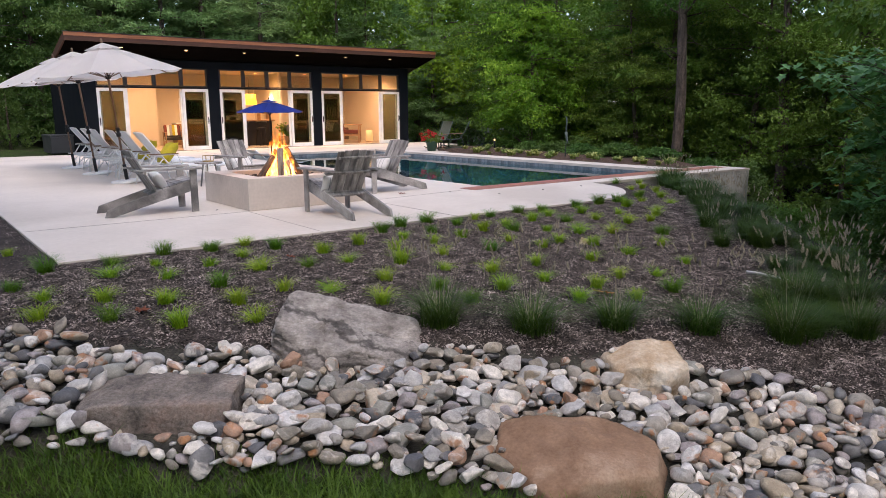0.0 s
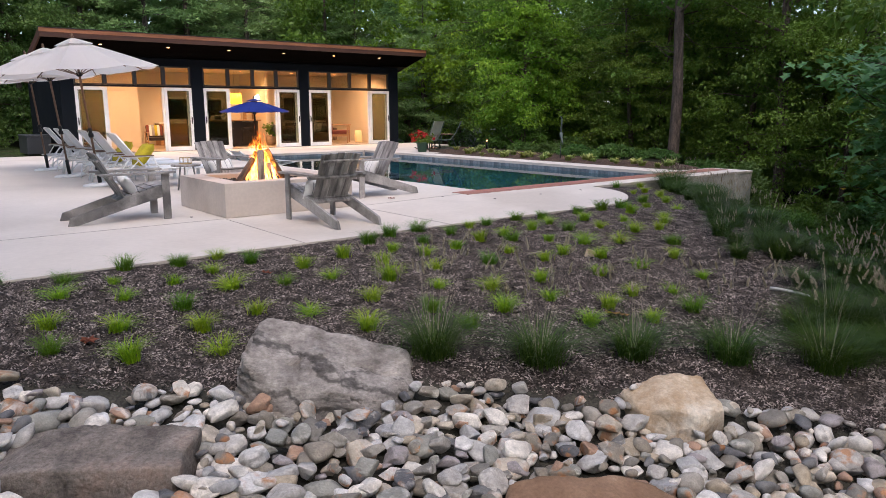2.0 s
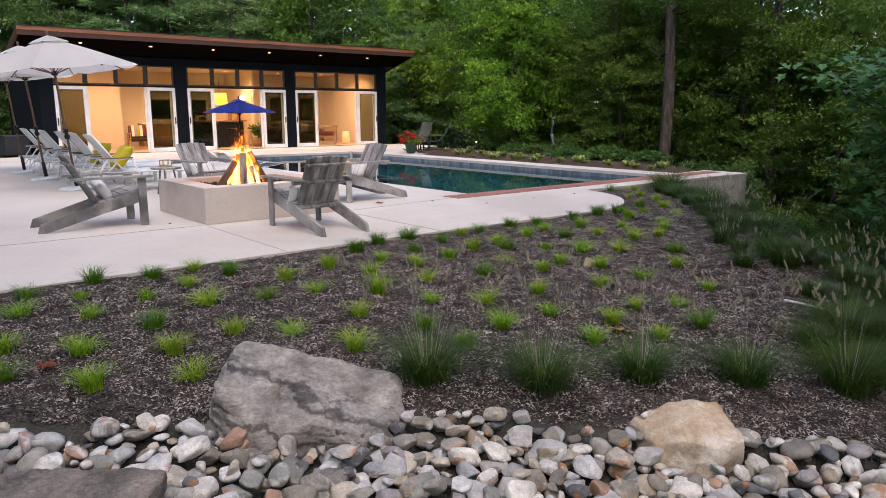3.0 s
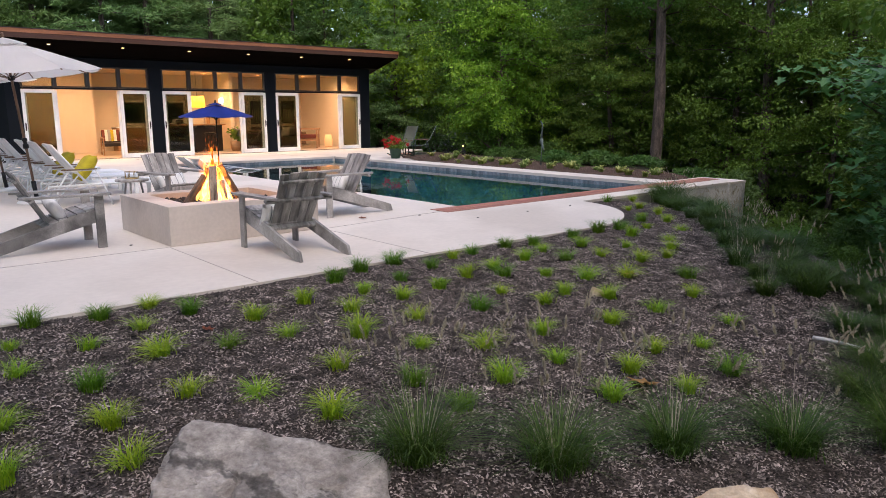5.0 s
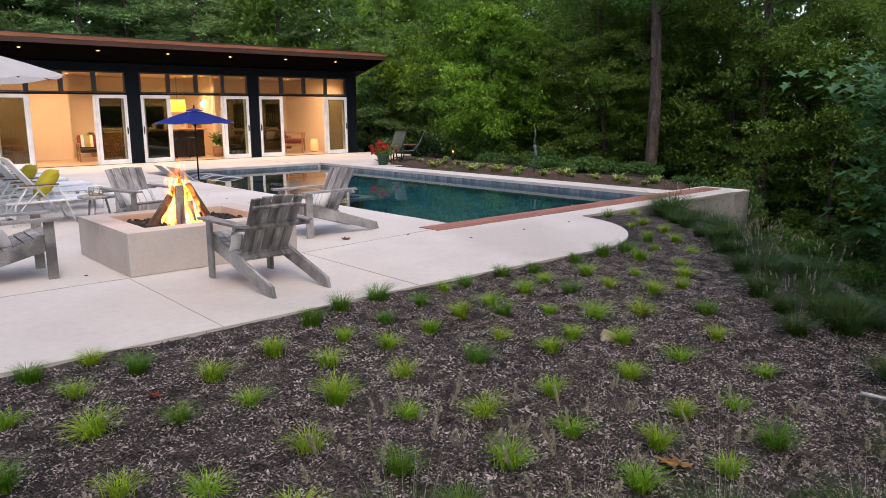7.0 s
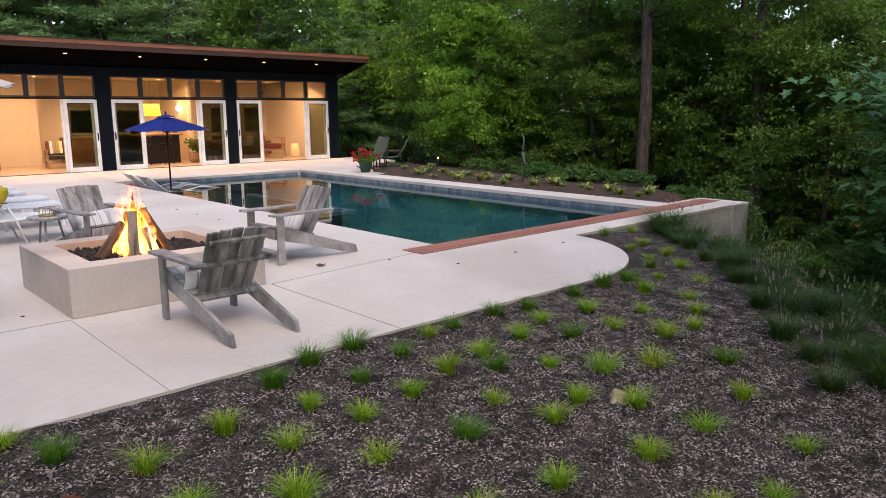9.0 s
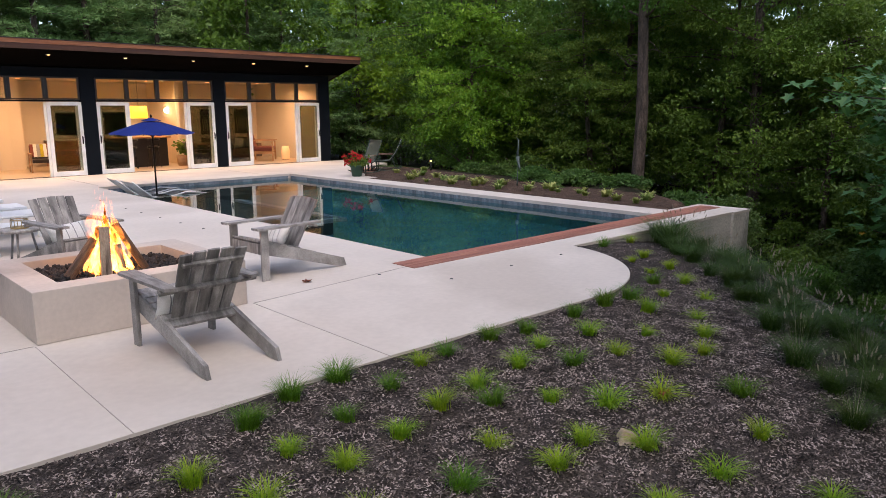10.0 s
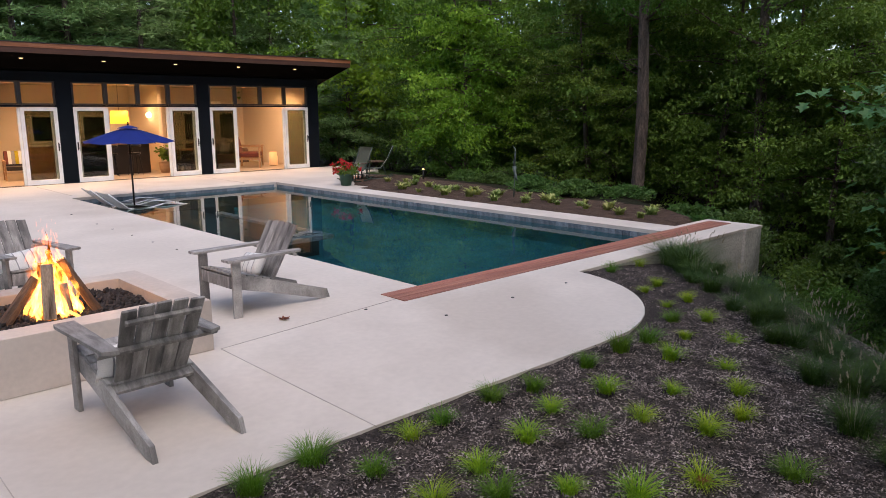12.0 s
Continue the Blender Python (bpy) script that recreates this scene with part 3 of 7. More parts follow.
def broadleaf(rng, height, radius, low, material, leaf=0.2, clumps=170, count=90, label="", trunk_r=0.16, name="tree"):
    """A tapered trunk with limbs and a ragged crown of leaf clumps from the height low upwards."""
    t = thing(name, label, "tree", group="woodland trees")
    trunk = limb_path(rng, (0, 0, -0.4), (rng.normal() * 0.04, rng.normal() * 0.04, 1), height * 0.9, 9, 0.035)
    tb = bm_new()
    tube(tb, trunk, trunk_r, 10, trunk_r * 0.2)
    tips = []
    for k in range(int(11 + height)):
        f = rng.uniform(0.12, 0.95)
        base = trunk[min(8, int(f * 9))]
        a = rng.uniform(0, math.tau)
        reach = radius * rng.uniform(0.5, 1.0) * (1.0 - 0.45 * f)
        p = limb_path(rng, base, (math.cos(a), math.sin(a), rng.uniform(0.1, 0.7)), reach, 5, 0.16)
        tube(tb, p, trunk_r * 0.32 * (1.1 - f), 6, 0.01)
        tips += p[2:]
    part("trunk", tb, BARK, t, "rough grey-brown bark")
    cs, rs = [], []
    while len(cs) < clumps:
        z = rng.uniform(low, height)
        k = (z - low) / (height - low)
        prof = (math.sin(math.pi * (0.18 + 0.82 * k) ** 0.8)) ** 0.7
        a = rng.uniform(0, math.tau)
        r = radius * prof * (0.55 + 0.45 * rng.uniform() ** 0.5) * (1 + 0.28 * math.sin(3 * a + 5 * k + height))
        if rng.uniform() < 0.15 and tips:
            q = tips[int(rng.integers(len(tips)))]
            cs.append((q.x, q.y, max(q.z, low)))
        else:
            cs.append((r * math.cos(a), r * math.sin(a), z))
        rs.append(rng.uniform(0.35, 0.85) * radius / 3.2)
    crown = new("crown", leaf_cloud("crown", np.array(cs), rs, count, leaf, material, rng))
    crown.parent = t
    return t


def spray_tree(rng, height, radius, low, material, leaf, boughs, count, label, trunk_r=0.15):
    """A tapered trunk with long boughs that carry flat, drooping sprays of small leaves, one layer over the next."""
    t = thing("tree", label, "tree", group="woodland trees")
    trunk = limb_path(rng, (0, 0, -0.4), (rng.normal() * 0.03, rng.normal() * 0.03, 1), height * 0.92, 9, 0.03)
    tb = bm_new()
    tube(tb, trunk, trunk_r, 10, trunk_r * 0.2)
    cs, rs = [], []
    for b in range(boughs):
        z = rng.uniform(low, height * 0.97)
        k = (z - low) / (height - low)
        a = rng.uniform(0, math.tau)
        L = radius * math.sin(math.pi * (0.30 + 0.68 * k)) ** 0.6 * rng.uniform(0.5, 1.12) * (1 + 0.2 * math.sin(2 * a + 4 * k + height))
        d = Vector((math.cos(a), math.sin(a), 0))
        stem = trunk[min(8, int(k * 8.5))]
        sag = rng.uniform(0.18, 0.5)
        way = [Vector((stem.x, stem.y, z)) * (1 - 0) + d * L * f + Vector((0, 0, L * (0.28 * f - sag * f * f))) for f in (0.0, 0.35, 0.7, 1.0)]
        if b % 3 == 0:
            tube(tb, way, 0.032, 5, 0.006, cap=False)
        for f in np.linspace(0.3, 1.0, max(3, int(L * 2.6))):
            p = Vector((stem.x, stem.y, z)) + d * L * f + Vector((0, 0, L * (0.28 * f - sag * f * f)))
            q = rng.normal(size=3) * np.array((0.26, 0.26, 0.10))
            cs.append((p.x + q[0], p.y + q[1], p.z + q[2]))
            rs.append(rng.uniform(0.26, 0.52))
    part("trunk", tb, BARK, t, "rough grey-brown bark")
    crown = new("crown", leaf_cloud("crown", np.array(cs), rs, count, leaf, material, rng, droop=0.35, long=1.7, flat=0.34))
    crown.parent = t
    return t


def pine(rng, height, radius, material, label="", low=0.8, needles=26):
    """A straight trunk with whorls of drooping boughs carrying needle sprays."""
    t = thing("pine_tree", label, "tree", group="woodland trees")
    tb = bm_new()
    tube(tb, [(0, 0, -0.4), (0, 0, height * 0.5), (0, 0, height)], 0.2, 9, 0.02)
    cs, ws, fs = [], [], []
    z = low
    while z < height - 0.3:
        k = z / height
        reach = radius * (1 - k) ** 0.75 + 0.25
        for j in range(int(rng.integers(5, 8))):
            a = rng.uniform(0, math.tau)
            L = reach * rng.uniform(0.65, 1.1)
            d = np.array((math.cos(a), math.sin(a), 0))
            sag = rng.uniform(-0.10, 0.16)
            tube(tb, [(0, 0, z), tuple(d * L * 0.5 + np.array((0, 0, z + L * (0.12 - sag)))), tuple(d * L + np.array((0, 0, z - L * sag)))], 0.035 * (1 - k) + 0.008, 5, 0.006, cap=False)
            for f in np.linspace(0.22, 1.0, max(3, int(L * 4.5))):
                off = rng.normal(size=3) * np.array((0.22, 0.22, 0.07)) * (0.4 + L * 0.28)
                cs.append(d * L * f + np.array((0, 0, z + L * f * (0.2 * (1 - f) - sag))) + off)
        z += rng.uniform(0.34, 0.6)
    part("trunk", tb, BARK, t, "rough grey-brown bark")
    cs = np.array(cs)
    n = len(cs) * needles
    c = np.repeat(cs, needles, 0)
    out = c * np.array((1, 1, 0))
    out /= np.linalg.norm(out, axis=1)[:, None] + 1e-6
    ax = out * 0.6 + rng.normal(size=(n, 3)) * np.array((0.6, 0.6, 0.35)) + np.array((0, 0, 0.1))
    ax /= np.linalg.norm(ax, axis=1)[:, None]
    side = np.cross(ax, rng.normal(size=(n, 3)))
    side /= np.linalg.norm(side, axis=1)[:, None]
    s = rng.uniform(0.18, 0.34, n)[:, None]
    p = c + rng.normal(size=(n, 3)) * np.array((0.12, 0.12, 0.05))
    w = 0.028
    v = np.stack([p - side * w, p + side * w, p + ax * s], 1).reshape(-1, 3)
    f = np.arange(n * 3).reshape(-1, 3)
    crown = new("crown", raw_mesh("crown", v, f, material))
    crown.parent = t
    return t


LEAF_BRIGHT = leafy("bright_leaves", (0.10, 0.22, 0.016), (0.34, 0.49, 0.045), 0.45, 0.45, 0.015)
LEAF_MID = leafy("mid_green_leaves", (0.056, 0.132, 0.018), (0.18, 0.30, 0.043), 0.42, 0.45, 0.02)
LEAF_DARK = leafy("dark_leaves", (0.042, 0.105, 0.022), (0.145, 0.25, 0.055), 0.45, 0.45, 0.02)
NEEDLE = leafy("pine_needles", (0.10, 0.21, 0.065), (0.31, 0.46, 0.16), 0.55, 0.25, 0.015)
LEAF_BIG = leafy("broad_leaves", (0.06, 0.18, 0.055), (0.16, 0.34, 0.09), 0.4, 0.35, 0.01)

tree_rng = np.random.default_rng(11)
kinds = [
    broadleaf(tree_rng, 9.5, 3.0, 0.5, LEAF_MID, 0.24, 170, 54, "leafy mid-green woodland tree"),
    broadleaf(tree_rng, 10.5, 3.3, 1.0, LEAF_DARK, 0.25, 165, 54, "dark green woodland tree"),
    broadleaf(tree_rng, 9.0, 3.0, 0.9, LEAF_BRIGHT, 0.22, 150, 60, "bright yellow-green woodland tree"),
    pine(tree_rng, 10.0, 3.2, NEEDLE, "drooping white pine with soft green needles"),
    spray_tree(tree_rng, 9.5, 3.1, 0.4, LEAF_MID, 0.14, 125, 40, "leafy mid-green woodland tree with drooping sprays"),
    spray_tree(tree_rng, 10.5, 3.3, 0.5, LEAF_DARK, 0.145, 125, 40, "dark green woodland tree with layered boughs"),
    spray_tree(tree_rng, 6.0, 2.5, 1.0, LEAF_BRIGHT, 0.13, 115, 44, "bright yellow-green woodland tree with feathery sprays"),
]
spots = [
    (6, 17.4, 12.3, 0.98), (4, 18.9, 13.6, 1.0), (4, 21.0, 15.0, 1.0), (4, 21.0, 8.6, 1.05), (4, 24.0, 7.0, 1.1), (4, 24.5, 3.0, 1.1), (4, 23.5, -0.5, 1.0), (5, 19.5, -2.5, 0.9), (1, 25.0, -6.0, 1.2),
    (3, 17.7, 19.3, 0.72), (3, 20.5, 24.5, 1.1), (6, 23.0, 19.5, 1.7), (4, 25.0, 15.5, 1.2), (1, 29.0, 10.0, 1.3), (1, 30.0, 2.0, 1.3), (2, 28.5, 21.0, 1.3), (1, 26.0, 28.0, 1.4),
    (3, 14.0, 28.0, 1.1), (3, 9.5, 27.5, 1.15), (3, 5.0, 28.5, 1.2), (1, 0.5, 29.0, 1.0), (4, 21.6, 5.3, 0.95), (4, 20.6, 1.2, 0.85), (1, -3.0, 32.0, 1.3),
    (3, 17.0, 31.0, 1.25), (1, -7.5, 30.0, 1.2), (1, -12.0, 27.0, 1.2), (1, -5.0, 36.0, 1.3), (1, -16.0, 22.0, 1.2), (0, 21.0, 34.0, 1.4), (1, 32.0, -6.0, 1.3), (1, 17.5, -8.5, 1.0),
    (3, 12.0, 26.2, 1.0), (3, 7.2, 26.4, 1.05), (5, 2.2, 26.8, 0.95), (0, 16.0, 25.2, 1.0), (6, 19.6, 20.8, 1.5), (5, 26.5, 11.5, 1.2), (4, 19.6, 8.4, 0.7),
    # the last four trees stand out of view, added to darken the slope's right
    (3, 11.0, 29.6, 1.2), (3, 6.0, 29.8, 1.25), (3, 17.4, 24.8, 0.85), (1, 24.0, -3.2, 1.2), (1, 28.5, -1.0, 1.35), (4, 22.4, 11.6, 1.0), (1, 22.5, -12.0, 1.2), (1, 4.6, -12.6, 1.0), (0, 8.4, -12.4, 1.1), (1, 12.2, -11.0, 1.15), (1, 16.0, -11.5, 1.2),
]
used = set()
for n, (kind_i, x, y, s) in enumerate(spots):
    src = kinds[kind_i]
    m = pose(x, y, land(x, y), 0, 0, (n * 77) % 360)
    if kind_i not in used:
        used.add(kind_i)
        src.matrix_world = m
        src.scale = (s, s, s)
        continue
    ob = copy_thing(src, m)
    ob.scale = (s, s, s * (0.94 + 0.02 * (n % 6)))


def tall_trunk(rng, m, r, lean, spread=1.0):
    """A tall bare-stemmed tree whose crown begins high up."""
    t = thing("tall_tree", "tall straight-trunked tree with a high leafy crown, some added unseen for shade", "tree", m, "tall trees")
    tb = bm_new()
    trunk = [Vector((lean * z * 0.02 + 0.05 * math.sin(z), 0.04 * math.cos(z * 0.9), z)) for z in np.linspace(-0.5, 10.5, 14)]
    tube(tb, trunk, r, 14, r * 0.45)
    for v in tb.verts:
        v.co.x += 0.03 * noise.noise((v.co.x * 6, v.co.y * 6, v.co.z * 1.5))
        v.co.y += 0.03 * noise.noise((v.co.x * 6 + 9, v.co.y * 6, v.co.z * 1.5))
    cs, rs = [], []
    for k in range(16):
        b = trunk[int(rng.integers(6, 13))]
        a = rng.uniform(0, math.tau)
        p = limb_path(rng, b, (math.cos(a), math.sin(a), 0.35), rng.uniform(1.5, 3.2) * spread, 6, 0.15)
        tube(tb, p, 0.05, 6, 0.01)
        cs += [tuple(q) for q in p[2:]] * 2
    for k in range(9):
        z = rng.uniform(1.2, 5.5)
        a = rng.uniform(0, math.tau)
        stub = trunk[int(np.clip((z + 0.5) / 11 * 13, 0, 12))]
        tube(tb, limb_path(rng, (stub.x, stub.y, z), (math.cos(a), math.sin(a), rng.uniform(-0.3, 0.3)), rng.uniform(0.5, 1.8), 5, 0.22), 0.022, 5, 0.005)
    part("trunk", tb, BARK, t, "rough grey-brown bark")
    ob = new("crown", leaf_cloud("crown", np.array(cs), [0.75 * spread] * len(cs), 130, 0.10 * spread, LEAF_MID, rng, flat=0.4))
    ob.parent = t


tall_trunk(tree_rng, pose(18.82, 6.13, land(18.82, 6.13)), 0.21, -0.4)
tall_trunk(tree_rng, pose(21.3, 3.5, land(21.3, 3.5)), 0.21, -3.0)
# unseen trees added right and left of the view to shade the bed
for x, y in ((8.6, -9.0), (12.6, -8.2), (5.0, -10.6), (6.4, -8.4), (10.6, -7.6), (-8.6, -3.6), (-8.2, 1.0), (-9.5, -8.0)):
    tall_trunk(tree_rng, pose(x, y, land(x, y)), 0.2, 0.5, 1.5)


def far_woods():
    """The closing wall of trees behind the rest, too far to tell apart."""
    rng = np.random.default_rng(77)
    cs, rs = [], []
    for k in range(2300):
        a = rng.uniform(radians(-180), radians(180))
        r = rng.uniform(33, 47)
        z = rng.uniform(-2.0, 19.0) * (0.75 + 0.25 * math.sin(a * 9) * math.sin(a * 23))
        cs.append((6 + r * math.cos(a), 4 + r * math.sin(a), z))
        rs.append(rng.uniform(1.2, 2.6))
    ob = new("far_woods", leaf_cloud("far_woods", np.array(cs), rs, 36, 0.7, LEAF_DARK, rng, flat=0.8))
    cs = np.array([(rng.uniform(-14, 26), rng.uniform(36, 44), rng.uniform(1, 20)) for _ in range(700)])
    back = new("rear_woods", leaf_cloud("rear_woods", cs, rng.uniform(1.2, 2.4, 700), 44, 0.55, LEAF_DARK, rng, flat=0.7))
    tagged(back, "dense dark green woods behind the pool house", "woods", kind="stuff")
    tagged(ob, "dense far wall of dark green woodland", "woods", kind="stuff")


far_woods()


# ---- furniture on the terrace ----
PILLOW = surf("white_striped_cloth", (0.72, 0.71, 0.69), (0.80, 0.79, 0.77), 6, 0.9, 0.3, 120, speckle=0.08)
STRIPE = plain("grey_stripe", (0.32, 0.32, 0.33), 0.9)
MUSTARD = surf("mustard_cloth", (0.42, 0.34, 0.015), (0.55, 0.45, 0.03), 9, 0.9, 0.5, 90, speckle=0.2)
SLING = surf("white_mesh_sling", (0.76, 0.76, 0.77), (0.83, 0.83, 0.84), 3, 0.7, 0.2, 150, speckle=0.08)
WHITE_METAL = plain("white_powder_coat", (0.78, 0.78, 0.77), 0.35)
CANVAS = cloth("off_white_canvas", (0.78, 0.75, 0.73), (0.84, 0.81, 0.79), 0.35)
CANVAS_BLUE = surf("royal_blue_canvas", (0.012, 0.035, 0.26), (0.018, 0.05, 0.34), 1.5, 0.85, 0.15, 110, speckle=0.1)
POLE_WOOD = surf("brown_wood_pole", (0.13, 0.075, 0.045), (0.21, 0.12, 0.075), 4, 0.5, 0.2, 50, stretch=(5, 5, 0.5), speckle=0.2)


def adirondack():
    """A low slatted chair that faces +y, its front legs standing at y = 0."""
    t = thing("adirondack_chair", "weathered grey wooden adirondack chair with wide flat arms", "chair", group="chairs round the fire pit")
    for sx in (-1, 1):
        x = sx * 0.325
        part("front_leg", beam(bm_new(), (x, 0, 0), (x, 0, 0.585), 0.032, 0.095, 0.004, (0, 1, 0)), WOOD_GREY, t)
        # long rear leg that also carries the seat
        bm = bm_new()
        s = sx * 0.291
        v = []
        for dx in (-0.017, 0.017):
            v.append([bm.verts.new((s + dx, y, z)) for y, z in ((0.02, 0.30), (0.02, 0.42), (-0.06, 0.425), (-0.50, 0.30), (-1.13, 0.10), (-1.165, 0.0), (-1.06, 0.0), (-0.45, 0.175))])
        bm.faces.new(v[0][::-1])
        bm.faces.new(v[1])
        for k in range(8):
            j = (k + 1) % 8
            bm.faces.new((v[0][k], v[0][j], v[1][j], v[1][k]))
        bmesh.ops.recalc_face_normals(bm, faces=bm.faces[:])
        part("rear_leg", bm, WOOD_GREY, t)
        arm = prism(bm_new(), [(sx * 0.262, 0.12), (sx * 0.398, 0.12), (sx * 0.408, 0.07), (sx * 0.39, -0.74), (sx * 0.30, -0.78), (sx * 0.275, -0.40)], 0.588, 0.612)
        part("arm", arm, WOOD_GREY, t)
    for k in range(6):
        y = 0.0 - k * 0.092
        z = 0.437 - max(0, k - 0.5) * 0.0265
        part("seat_slat", beam(bm_new(), (-0.295, y, z), (0.295, y, z), 0.084, 0.021, 0.004, (0, -0.27, 1)), WOOD_GREY, t)
    part("seat_front", boxes((-0.295, 0.021, 0.30, 0.295, 0.042, 0.42), bevel=0.004), WOOD_GREY, t)
    lo, hi = Vector((0, -0.455, 0.25)), Vector((0, -0.79, 0.868))
    way = (hi - lo).normalized()
    for k in range(5):
        f = k - 2
        a = lo + Vector((f * 0.098, 0, 0))
        b = hi + Vector((f * 0.112, 0, -0.008 * f * f * 0.5))
        part("back_slat", beam(bm_new(), a, b, 0.096 + 0.002 * (k % 2), 0.02, 0.004, (0, 0.8, 0.55)), WOOD_GREY, t)
    rear = Vector((0, way.z, -way.y)) * -1.0
    for f, half, h in ((0.06, 0.30, 0.10), (0.54, 0.40, 0.055), (0.86, 0.25, 0.035)):
        c = lo + (hi - lo) * f + rear * 0.027
        part("back_rail", beam(bm_new(), c - Vector((half, 0, 0)), c + Vector((half, 0, 0)), 0.028, h, 0.004, (0, way.z, -way.y)), WOOD_GREY, t)
    return t


def cushion(bm, w, h, d, n=9):
    """A stuffed cushion, w by h, d thick in the middle, in the xz plane."""
    for s in (-1, 1):
        g = []
        for j in range(n):
            row = []
            for i in range(n):
                u, v = 2 * i / (n - 1) - 1, 2 * j / (n - 1) - 1
                puff = ((1 - u ** 4) * (1 - v ** 4)) ** 0.6
                pinch = 1 - 0.06 * (1 - abs(u)) * abs(v) - 0.06 * (1 - abs(v)) * abs(u)
                row.append(bm.verts.new((u * w / 2 * pinch, s * d / 2 * puff, v * h / 2 * pinch)))
            g.append(row)
        for j in range(n - 1):
            for i in range(n - 1):
                f = (g[j][i], g[j][i + 1], g[j + 1][i + 1], g[j + 1][i])
                bm.faces.new(f if s < 0 else f[::-1]).smooth = True
    bmesh.ops.remove_doubles(bm, verts=bm.verts[:], dist=0.0005)
    return bm


def striped_pillow():
    t = thing("lumbar_pillow", "white oblong pillow with thin grey stripes on the chair", "pillow", group="striped pillows")
    part("cover", cushion(bm_new(), 0.48, 0.27, 0.13), PILLOW, t)
    for x in (-0.15, -0.05, 0.05, 0.15):
        bm = bm_new()
        cols = []
        for v in np.linspace(-0.86, 0.86, 9):
            u = x / 0.24
            y = 0.065 * ((1 - u ** 4) * (1 - v ** 4)) ** 0.6 + 0.003
            cols.append([bm.verts.new((x + dx, s * y, v * 0.135)) for s in (-1, 1) for dx in (-0.006, 0.006)])
        for a, b in zip(cols, cols[1:]):
            bm.faces.new((a[0], a[1], b[1], b[0]))
            bm.faces.new((a[3], a[2], b[2], b[3]))
        part("stripe", bm, STRIPE, t)
    return t


chair = adirondack()
pillow = striped_pillow()
seats = [(0.936, -0.545, 1.2), (2.521, 1.08, 92.8), (-0.565, 0.82, -92.5), (1.24, 2.56, 191.0)]
for n, (x, y, turn) in enumerate(seats):
    m = pose(x, y, 0, 0, 0, turn)
    pm = m @ pose(0.02 if n else -0.10, -0.40, 0.445, 30, (-9, 7, 5, 3)[n], (8, -6, 0, 4)[n])
    if n == 0:
        chair.matrix_world, pillow.matrix_world = m, pm
    else:
        copy_thing(chair, m)
        copy_thing(pillow, pm)


def sun_lounger():
    """A white sling lounger, feet towards +x, head end raised, standing with its rear legs at x = 0."""
    t = thing("sun_lounger", "white sling sun lounger with raised backrest and arms", "lounger", group="sun loungers")
    for sy in (-1, 1):
        y = sy * 0.33
        part("side_rail", tube(bm_new(), [(-0.08, y, 0.34), (0.9, y, 0.35), (1.72, y, 0.33)], 0.017, 8), WHITE_METAL, t)
        part("rear_leg", tube(bm_new(), [(0.22, y, 0.56), (0.05, y, 0.30), (0.0, y, 0.0)], 0.014, 7), WHITE_METAL, t)
        part("middle_leg", tube(bm_new(), [(0.62, y, 0.58), (0.72, y, 0.35), (0.84, y, 0.0)], 0.014, 7), WHITE_METAL, t)
        part("brace", tube(bm_new(), [(0.02, y, 0.12), (0.2, y, 0.34), (0.36, y, 0.50)], 0.010, 6), WHITE_METAL, t)
        part("foot_leg", boxes((1.60, y - 0.03, 0.0, 1.66, y + 0.03, 0.33), bevel=0.006), WHITE_METAL, t)
        arm = part("arm", tube(bm_new(), [(0.10, y, 0.57), (0.62, y, 0.585)], 0.013, 7), WHITE_METAL, t)
        part("arm_pad", boxes((0.12, y - 0.022, 0.585, 0.64, y + 0.022, 0.602), bevel=0.005), POLE_WOOD, arm, "dark brown arm pad")
        part("back_rail", tube(bm_new(), [(0.50, y * 0.95, 0.35), (0.26, y * 0.95, 0.66), (0.02, y * 0.95, 0.98)], 0.016, 8), WHITE_METAL, t)
    part("seat_sling", boxes((0.50, -0.32, 0.345, 1.72, 0.32, 0.362), bevel=0.003), SLING, t)
    bm = bm_new()
    box(bm, -0.30, 0.0, -0.006, 0.30, 0.78, 0.006, 0.0, pose(0.50, 0, 0.362, 0, 0, 90) @ pose(0, 0, 0, 52.7, 0, 0))
    part("back_sling", bm, SLING, t)
    part("head_bar", tube(bm_new(), [(0.02, -0.31, 0.98), (-0.01, 0.0, 0.99), (0.02, 0.31, 0.98)], 0.017, 8), WHITE_METAL, t)
    part("cross_bar", tube(bm_new(), [(0.02, -0.33, 0.12), (0.02, 0.33, 0.12)], 0.010, 6), WHITE_METAL, t)
    return t


lounger = sun_lounger()
LOUNGER_Y = (4.82, 6.15, 7.25, 8.55, 9.5, 10.8)
for n, y in enumerate(LOUNGER_Y):
    m = pose(-0.12 + 0.03 * (n % 3), y, 0, 0, 0, (-1.5, 2, 0, 1.5, -1, 0.5)[n])
    if n == 0:
        lounger.matrix_world = m
    else:
        copy_thing(lounger, m)
for n, y in enumerate(LOUNGER_Y[:2]):
    t = thing("throw_pillow", "mustard yellow square throw pillow on a lounger", "pillow", pose(0.42, y - 0.02, 0.60) @ pose(0, 0, 0, 0, 0, 90) @ pose(0, 0, 0, 36, 0, 0), "mustard pillows")
    part("cover", cushion(bm_new(), 0.50, 0.48, 0.19), MUSTARD, t)


